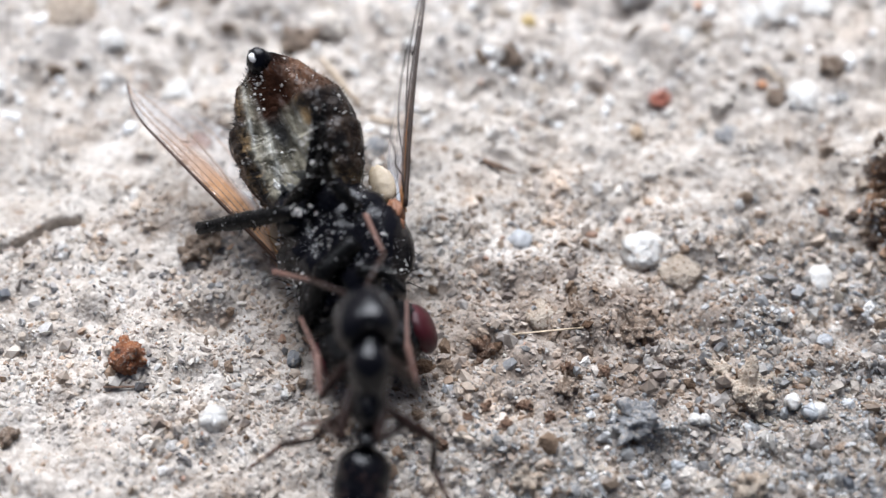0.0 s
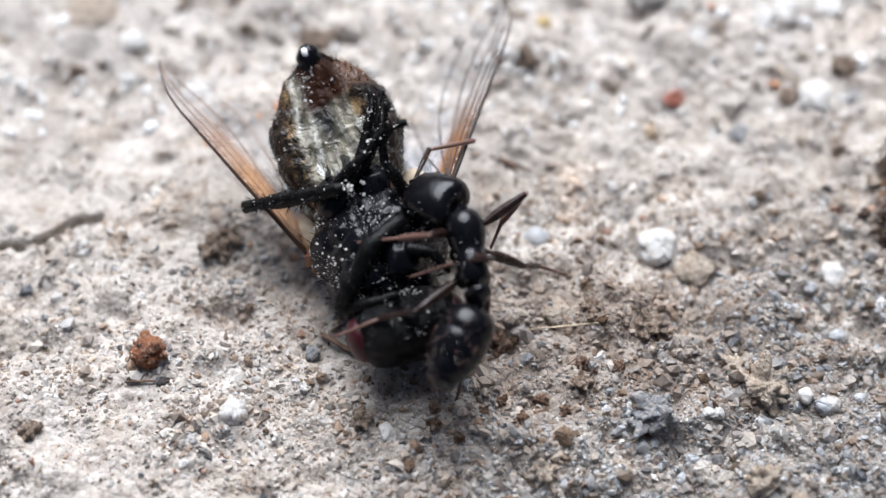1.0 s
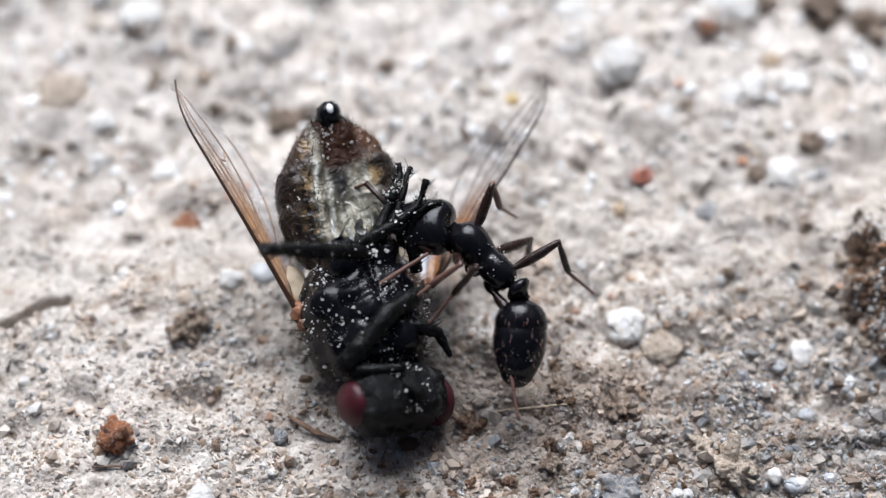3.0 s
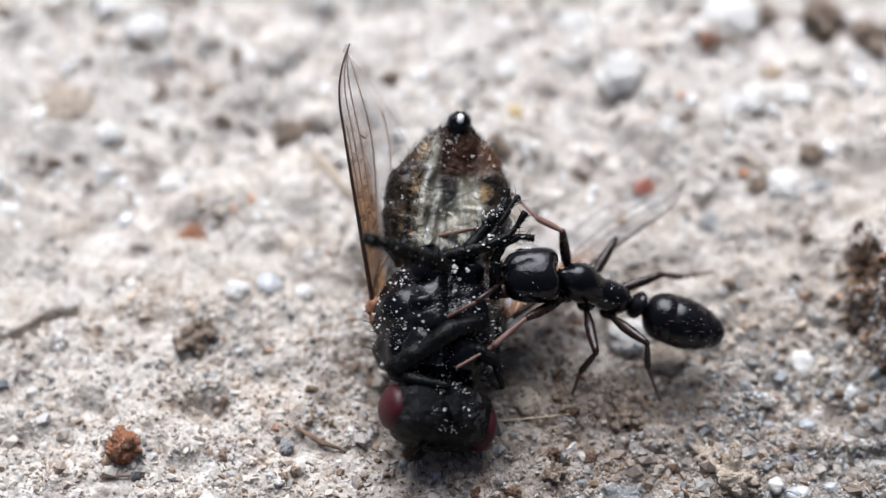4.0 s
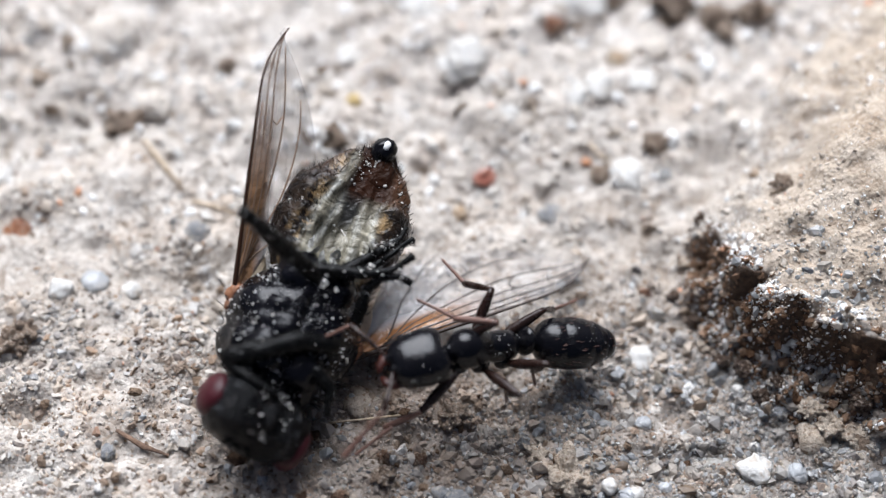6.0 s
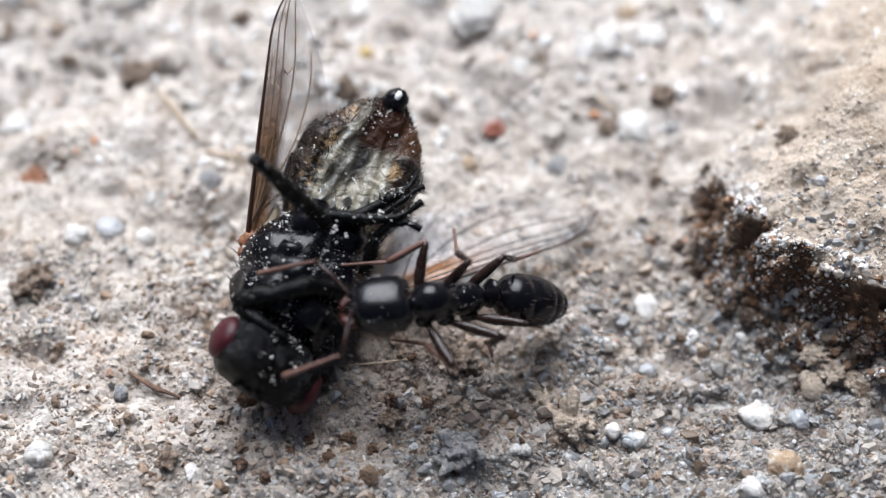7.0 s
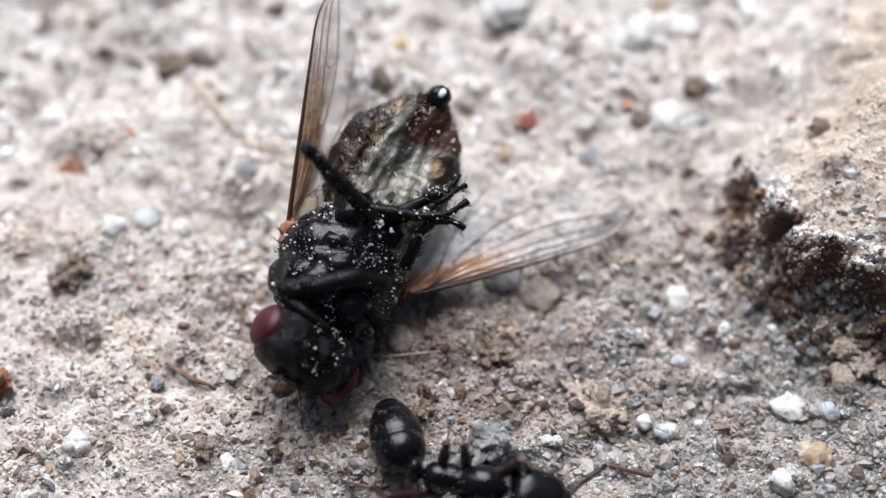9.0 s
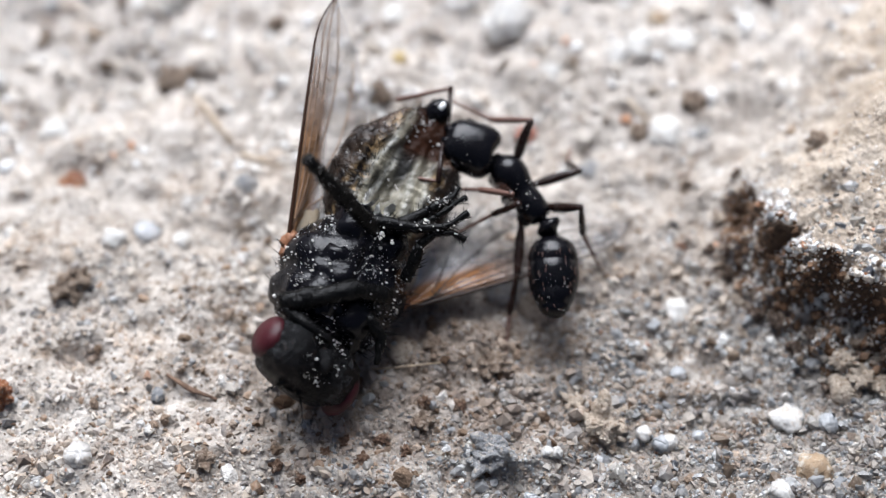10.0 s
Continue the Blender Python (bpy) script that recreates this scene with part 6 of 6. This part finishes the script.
    stance(4.5, (1.42, -1.87, 1.70), (2.35, -2.18, 1.70), (3.53, -2.48, 1.20), (5.17, -2.61, 0.70),
           {("left", 1): (1.29, -3.11, 1.20), ("left", 2): (3.56, -3.00, 0.30), ("left", 3): (3.92, -2.98, 0.30), ("right", 1): (2.29, -0.93, 1.80), ("right", 2): (4.38, -1.22, 0.30), ("right", 3): (4.68, -1.33, 0.20)},
           knees={("left", 1): (2.05, -3.12, 1.50), ("left", 2): (3.28, -3.00, 1.10), ("left", 3): (3.64, -2.89, 1.10), ("right", 1): (2.81, -1.34, 2.00), ("right", 2): (3.56, -2.17, 1.60), ("right", 3): (3.90, -2.21, 1.40)},
           feel={"left": ((1.06, -2.45, 1.80), (0.60, -2.24, 1.80)), "right": ((1.11, -1.87, 1.90), (0.61, -1.59, 1.80))})
    stance(5, (1.46, -2.41, 1.80), (2.46, -2.44, 1.70), (3.55, -2.38, 1.20), (5.21, -2.70, 0.70),
           {("left", 1): (1.24, -3.02, 1.20), ("left", 2): (3.35, -3.08, 0.30), ("left", 3): (3.95, -3.06, 0.10), ("right", 1): (1.67, -0.81, 1.80), ("right", 2): (4.97, -0.01, 0.60), ("right", 3): (5.45, -0.92, 0.20)},
           knees={("left", 1): (2.63, -3.15, 1.60), ("left", 2): (3.13, -3.14, 1.20), ("left", 3): (3.69, -3.03, 1.10), ("right", 1): (2.84, -1.77, 2.00), ("right", 2): (3.90, -1.99, 1.60), ("right", 3): (4.25, -2.07, 1.50)},
           feel={"left": ((1.18, -2.94, 1.90), (0.10, -3.00, 1.90)), "right": ((1.12, -2.29, 1.90), (0.54, -2.18, 1.80))})
    stance(5.5, (1.79, -3.46, 1.70), (2.70, -2.98, 1.60), (3.85, -2.53, 1.20), (5.49, -2.27, 0.65),
           {("left", 1): (1.21, -3.15, 1.20), ("left", 2): (3.93, -3.23, 0.10), ("left", 3): (4.10, -3.26, 0.20), ("right", 1): (2.67, -1.30, 1.60), ("right", 2): (2.97, -1.34, 1.30), ("right", 3): (5.08, -1.26, 0.40)},
           knees={("left", 1): (2.09, -3.57, 1.40), ("left", 2): (3.64, -3.37, 1.10), ("left", 3): (4.17, -3.12, 1.10), ("right", 1): (3.04, -1.76, 1.90), ("right", 2): (3.41, -1.56, 1.80), ("right", 3): (4.09, -2.32, 1.60)},
           feel={"left": ((1.47, -3.63, 1.80), (1.12, -3.16, 1.50)), "right": ((1.65, -3.19, 1.90), (1.21, -2.77, 1.70))})
    stance(5.7, (1.76, -3.42, 1.60), (2.82, -3.03, 1.60), (3.84, -2.63, 1.20), (5.48, -2.35, 0.80),
           {("left", 1): (0.48, -4.07, 0.40), ("left", 2): (3.79, -3.20, 0.20), ("left", 3): (4.22, -3.00, 0.20), ("right", 1): (2.40, -2.13, 1.50), ("right", 2): (2.68, -0.86, 1.00), ("right", 3): (5.01, -1.30, 0.40)},
           knees={("left", 1): (1.74, -3.99, 1.00), ("left", 2): (3.56, -3.26, 1.00), ("left", 3): (4.06, -3.06, 1.10), ("right", 1): (2.97, -2.21, 1.80), ("right", 2): (3.36, -1.54, 1.70), ("right", 3): (4.17, -2.19, 1.40)})
    stance(6.8, (1.52, -3.17, 2.20), (2.56, -2.87, 2.00), (3.66, -2.64, 1.50), (5.09, -2.50, 0.90),
           {("left", 1): (2.21, -3.46, 1.00), ("left", 2): (3.97, -2.97, 0.40), ("left", 3): (4.24, -2.81, 0.60), ("right", 1): (0.61, -2.45, 1.90), ("right", 2): (2.95, -1.40, 1.50), ("right", 3): (5.23, -1.49, 0.60)},
           knees={("left", 1): (2.71, -3.36, 1.60), ("left", 2): (3.57, -3.06, 1.30), ("left", 3): (3.84, -2.96, 1.30), ("right", 1): (2.49, -2.52, 2.10), ("right", 2): (3.24, -1.69, 2.00), ("right", 3): (3.94, -2.35, 1.60)},
           feel={"left": ((1.44, -4.19, 2.00), (0.58, -4.33, 1.90)), "right": ((1.26, -2.64, 2.60), (-0.16, -2.52, 2.30))})
    stance(7, (1.00, -3.49, 2.20), (2.10, -3.39, 2.10), (3.21, -2.96, 1.60), (4.51, -2.62, 0.70),
           {("left", 1): (1.75, -3.52, 1.20), ("left", 2): (3.44, -3.39, 0.30), ("left", 3): (4.28, -2.89, 0.40), ("right", 1): (0.94, -2.55, 1.90), ("right", 2): (2.80, -1.61, 1.50), ("right", 3): (4.27, -1.70, 0.90)},
           knees={("left", 1): (2.22, -3.71, 1.60), ("left", 2): (3.21, -3.52, 1.20), ("left", 3): (3.71, -3.27, 1.30), ("right", 1): (2.23, -2.63, 2.20), ("right", 2): (2.99, -2.00, 2.00), ("right", 3): (3.61, -2.36, 1.70)},
           feel={"right": ((0.67, -2.90, 2.50), (-0.49, -2.95, 2.20)), "left": ((0.99, -4.53, 2.20), (-0.14, -4.84, 2.00))})
    stance(7.5, (0.30, -3.51, 2.60), (1.18, -2.60, 2.60), (2.16, -2.41, 2.20), (3.10, -3.13, 1.40),
           {("left", 1): (0.03, -3.97, 2.00), ("left", 2): (2.51, -2.73, 1.30), ("left", 3): (4.02, -3.36, 0.10), ("right", 1): (-0.22, -2.41, 2.10), ("right", 2): (0.69, -1.72, 2.03), ("right", 3): (2.61, -1.00, 1.60)},
           knees={("left", 1): (0.41, -3.98, 2.40), ("left", 2): (2.09, -3.13, 1.90), ("left", 3): (3.31, -2.90, 1.70), ("right", 1): (0.84, -2.00, 2.80), ("right", 2): (1.44, -1.89, 2.50), ("right", 3): (2.24, -2.01, 2.30)},
           feel={"right": ((-0.31, -2.69, 2.80), (-0.79, -3.70, 2.40)), "left": ((0.42, -3.50, 2.80), (0.84, -4.25, 2.50))})
    stance(8, (0.37, -3.35, 2.40), (1.37, -2.64, 2.50), (2.42, -2.43, 2.10), (3.08, -2.96, 1.20),
           {("left", 1): (0.07, -3.82, 2.00), ("left", 2): (2.85, -2.82, 1.20), ("left", 3): (4.01, -3.29, 0.10), ("right", 1): (-0.79, -2.43, 2.10), ("right", 2): (0.74, -1.65, 2.05), ("right", 3): (3.90, 0.16, 0.80)},
           knees={("left", 2): (2.22, -2.95, 1.90), ("left", 3): (3.42, -2.81, 1.50), ("right", 1): (0.52, -2.57, 2.70), ("right", 3): (2.76, -1.38, 2.00)},
           feel={"right": ((0.32, -2.16, 2.60), (-0.49, -2.28, 2.20)), "left": ((0.10, -3.68, 2.50), (-0.03, -4.42, 2.20))})
    stance(8.2, (1.42, -4.24, 1.60), (2.28, -3.28, 1.90), (2.77, -2.83, 2.20), (3.24, -3.38, 1.40),
           {("left", 1): (0.62, -4.83, 0.30), ("left", 2): (3.36, -4.26, 0.03), ("left", 3): (4.37, -3.60, 0.10), ("right", 1): (0.08, -3.54, 2.10), ("right", 2): (1.42, -1.54, 2.00), ("right", 3): (3.31, 0.07, 1.00)},
           knees={("left", 1): (1.74, -4.48, 1.20), ("left", 3): (4.03, -2.96, 1.50), ("right", 1): (1.63, -2.97, 2.40), ("right", 2): (2.18, -1.76, 2.30), ("right", 3): (3.02, -1.68, 2.10)},
           feel={"right": ((1.22, -3.54, 2.00), (-0.05, -3.94, 1.90))})
    stance(8.4, (1.49, -4.89, 0.90), (2.49, -4.05, 1.10), (2.75, -3.00, 1.70), (3.60, -2.89, 1.50),
           {("left", 1): (1.88, -6.05, 0.00), ("left", 2): (4.03, -3.88, 0.03), ("left", 3): (4.31, -3.51, 0.10), ("right", 1): (1.44, -4.33, 0.03), ("right", 2): (2.56, -1.27, 1.60), ("right", 3): (2.90, -0.75, 1.20)},
           knees={("left", 1): (2.17, -5.39, 0.80), ("left", 3): (4.05, -3.15, 1.20), ("right", 2): (2.49, -2.22, 2.00), ("right", 3): (3.01, -2.11, 2.00)})
    stance(8.5, (2.08, -5.93, 0.90), (2.19, -4.99, 1.20), (2.58, -3.60, 1.40), (3.82, -2.47, 0.90),
           {("left", 1): (2.73, -5.25, 0.05), ("left", 2): (3.61, -3.65, 0.15), ("left", 3): (4.02, -3.28, 0.15), ("right", 1): (0.97, -5.25, 0.05), ("right", 2): (1.38, -3.46, 1.30), ("right", 3): (2.27, -2.12, 1.70)},
           knees={("left", 1): (2.75, -4.81, 1.50), ("left", 2): (3.12, -4.34, 2.00), ("left", 3): (3.31, -4.14, 2.00), ("right", 1): (1.49, -4.50, 1.30), ("right", 2): (1.87, -3.83, 1.50), ("right", 3): (2.39, -3.61, 2.00)},
           feel={"right": ((1.04, -5.63, 0.80), (0.83, -6.16, 0.30)), "left": ((2.80, -6.11, 0.80), (2.64, -6.14, 0.30))})
    stance(8.6, (1.68, -6.15, 0.60), (1.92, -5.01, 0.80), (2.48, -3.69, 1.00), (3.44, -2.59, 1.00),
           {("left", 1): (2.68, -6.00, 0.00), ("left", 2): (3.31, -3.95, 0.20), ("left", 3): (3.84, -3.42, 0.10), ("right", 1): (1.10, -4.49, 0.10), ("right", 2): (1.07, -3.22, 0.60), ("right", 3): (2.17, -1.49, 0.90)},
           knees={("left", 1): (2.60, -5.16, 0.90), ("left", 2): (2.98, -4.18, 0.90), ("left", 3): (3.16, -3.95, 1.00), ("right", 1): (1.65, -4.35, 1.00), ("right", 2): (1.72, -3.89, 1.10), ("right", 3): (2.13, -2.64, 1.30)})
    stance(8.8, (0.80, -7.33, 0.60), (1.07, -6.31, 0.75), (1.53, -5.17, 0.80), (2.23, -4.20, 0.80),
           {("left", 1): (1.76, -7.15, 0.03), ("left", 2): (2.37, -5.70, 0.20), ("left", 3): (3.72, -3.99, 0.10), ("right", 1): (-0.09, -6.65, 0.03), ("right", 2): (-0.02, -5.14, 0.03), ("right", 3): (1.20, -3.82, 0.30)},
           knees={("left", 2): (1.94, -5.92, 0.80), ("left", 3): (2.57, -5.06, 1.00), ("right", 3): (1.26, -4.72, 1.00)})
    stance(9, (3.96, -6.32, 0.65), (2.95, -6.13, 0.80), (1.91, -5.88, 0.80), (1.10, -4.27, 0.35),
           {("left", 1): (4.15, -5.92, 0.20), ("left", 2): (2.54, -4.84, 0.30), ("left", 3): (2.18, -4.86, 0.30), ("right", 1): (3.88, -6.94, 0.03), ("right", 2): (2.40, -6.99, 0.03), ("right", 3): (0.41, -5.65, 0.05)},
           knees={("left", 1): (3.42, -5.89, 1.10), ("left", 2): (2.46, -5.32, 1.00), ("left", 3): (2.13, -5.46, 1.00), ("right", 3): (1.24, -6.17, 0.80)})
    stance(9.2, (5.32, -4.75, 0.65), (4.29, -4.59, 0.80), (3.02, -4.19, 0.80), (1.51, -3.60, 0.70),
           {("left", 1): (5.48, -3.12, 0.10), ("left", 2): (3.38, -2.93, 0.30), ("left", 3): (1.97, -2.85, 0.20), ("right", 1): (5.50, -5.49, 0.00), ("right", 2): (2.93, -5.88, 0.00), ("right", 3): (1.61, -4.24, 0.10)},
           knees={("left", 1): (4.35, -3.85, 1.00), ("left", 2): (3.33, -3.52, 1.00), ("left", 3): (2.47, -3.18, 1.10), ("right", 1): (4.34, -5.51, 0.90), ("right", 2): (3.06, -5.38, 0.90), ("right", 3): (2.24, -4.64, 0.90)},
           feel={"left": ((5.35, -3.88, 1.10), (6.41, -3.30, 0.80)), "right": ((5.41, -5.73, 0.80), (6.28, -5.66, 0.30))})
    stance(9.3, (5.92, -3.58, 0.70), (4.78, -4.02, 0.80), (3.62, -4.39, 0.80), (1.89, -4.19, 0.70),
           {("left", 1): (4.85, -3.12, 0.50), ("left", 2): (3.15, -3.21, 0.60), ("left", 3): (1.61, -2.24, 0.90), ("right", 1): (5.42, -4.27, 0.20), ("right", 2): (3.59, -5.23, 0.10), ("right", 3): (2.97, -5.84, 0.00)},
           knees={("left", 1): (4.65, -3.45, 1.00), ("left", 2): (3.21, -3.48, 1.00), ("left", 3): (3.05, -3.76, 1.20), ("right", 1): (4.97, -4.67, 0.90), ("right", 2): (3.68, -5.21, 0.90), ("right", 3): (3.46, -5.26, 0.90)},
           feel={"left": ((5.63, -3.36, 1.10), (5.38, -2.50, 0.80))})
    stance(9.4, (4.87, -1.31, 0.80), (4.51, -2.83, 0.95), (3.75, -3.82, 0.85), (2.30, -4.74, 0.70),
           {("left", 1): (3.53, -1.57, 0.60), ("left", 2): (2.93, -2.97, 0.70), ("left", 3): (1.71, -2.48, 1.00), ("right", 1): (5.62, -2.94, 0.03), ("right", 2): (5.26, -3.61, 0.10), ("right", 3): (3.59, -4.97, 0.00)},
           knees={("left", 1): (3.64, -2.43, 1.20), ("left", 2): (3.27, -3.30, 1.10), ("left", 3): (3.03, -3.50, 1.20), ("right", 2): (4.74, -3.76, 0.90), ("right", 3): (3.77, -4.75, 0.90)},
           feel={"left": ((3.83, -1.23, 1.10), (3.35, -0.05, 0.90))})
    stance(9.5, (3.99, 0.40, 1.00), (4.24, -0.78, 1.10), (4.07, -2.29, 0.90), (3.35, -4.11, 0.70),
           {("left", 1): (3.24, -0.54, 0.50), ("left", 2): (2.92, -1.80, 0.40), ("left", 3): (1.44, -2.35, 0.90), ("right", 1): (4.96, -0.25, 0.40), ("right", 2): (4.82, -1.35, 0.05), ("right", 3): (4.96, -3.67, 0.03)},
           knees={("left", 1): (3.49, -1.51, 1.30), ("left", 2): (3.37, -2.17, 1.20), ("left", 3): (3.19, -2.50, 1.30), ("right", 1): (4.71, -1.35, 1.30), ("right", 2): (4.59, -1.64, 1.00), ("right", 3): (4.83, -3.63, 1.10)},
           feel={"left": ((3.48, 0.06, 1.30), (2.95, 0.10, 1.10)), "right": ((4.31, 0.38, 1.30), (3.84, 0.74, 1.10))})
    stance(9.6, (3.35, 0.68, 1.20), (4.09, -0.21, 1.20), (4.19, -1.78, 1.00), (3.76, -3.65, 0.70),
           {("left", 1): (2.70, -0.74, 0.50), ("left", 2): (3.08, -1.39, 0.60), ("left", 3): (1.48, -2.32, 0.90), ("right", 1): (4.80, 0.32, 0.40), ("right", 2): (5.87, -1.01, 0.10), ("right", 3): (5.00, -3.62, 0.00)},
           knees={("left", 1): (3.11, -0.97, 1.40), ("left", 2): (3.25, -1.68, 1.20), ("left", 3): (3.45, -1.78, 1.20), ("right", 1): (4.56, -0.62, 1.20), ("right", 2): (5.22, -1.13, 1.10), ("right", 3): (4.87, -3.10, 1.00)},
           feel={"left": ((2.73, -0.09, 1.50), (1.79, 0.51, 1.60)), "right": ((3.59, 1.19, 1.40), (2.91, 1.99, 1.00))})
    stance(9.8, (2.22, 0.45, 1.90), (3.27, 0.07, 1.60), (3.88, -1.11, 1.20), (4.00, -3.11, 0.70),
           {("left", 1): (1.56, -0.42, 1.80), ("left", 2): (2.74, -1.13, 0.90), ("left", 3): (1.53, -2.41, 0.90), ("right", 1): (3.89, 0.95, 0.03), ("right", 2): (4.33, 0.61, 0.50), ("right", 3): (4.81, -1.76, 0.40)},
           knees={("left", 1): (2.52, -0.57, 1.80), ("left", 2): (2.90, -1.30, 1.30), ("left", 3): (3.39, -1.63, 1.20), ("right", 2): (4.09, -0.16, 1.20), ("right", 3): (5.06, -1.70, 1.10)},
           feel={"left": ((1.82, -0.39, 1.90), (0.92, -0.01, 1.80)), "right": ((2.53, 1.23, 1.90), (1.54, 1.47, 1.70))})
    stance(10, (1.95, 0.10, 1.90), (2.95, -0.16, 1.60), (3.77, -1.21, 1.20), (3.94, -3.00, 0.70),
           {("left", 1): (1.91, -0.69, 1.40), ("left", 2): (2.27, -1.28, 0.90), ("left", 3): (3.11, -3.31, 0.00), ("right", 1): (2.22, 0.85, 1.80), ("right", 2): (4.34, 0.75, 0.50), ("right", 3): (4.78, -1.60, 0.30)},
           knees={("left", 1): (2.45, -1.06, 1.80), ("left", 2): (2.70, -1.37, 1.40), ("left", 3): (3.47, -1.75, 1.40), ("right", 1): (3.16, 0.45, 2.00), ("right", 2): (3.92, -0.30, 1.20), ("right", 3): (4.98, -1.68, 1.10)},
           feel={"right": ((2.20, 0.87, 2.10), (1.22, 0.78, 1.90)), "left": ((1.97, -1.00, 1.90), (1.12, -0.75, 1.80))})
    first, last = STANCES[0], STANCES[-1]
    assert first[0] == 0.0 and last[0] == 10.0
    walk(ANT, [(t, metres(s["body"])) for t, s in STANCES])
    walk(ANT_HEAD, [(t, metres(s["head"])) for t, s in STANCES])
    walk(GASTER, [(t, metres(s["gaster"])) for t, s in STANCES])
    for key, pieces in ANT_LEGS.items():
        for i, ob in enumerate(pieces):
            walk(ob, [(t, metres(s[key][i])) for t, s in STANCES])
    for side, pieces in FEELERS.items():
        for i, ob in enumerate(pieces):
            walk(ob, [(t, metres(s["feel", side][i])) for t, s in STANCES])


motions()
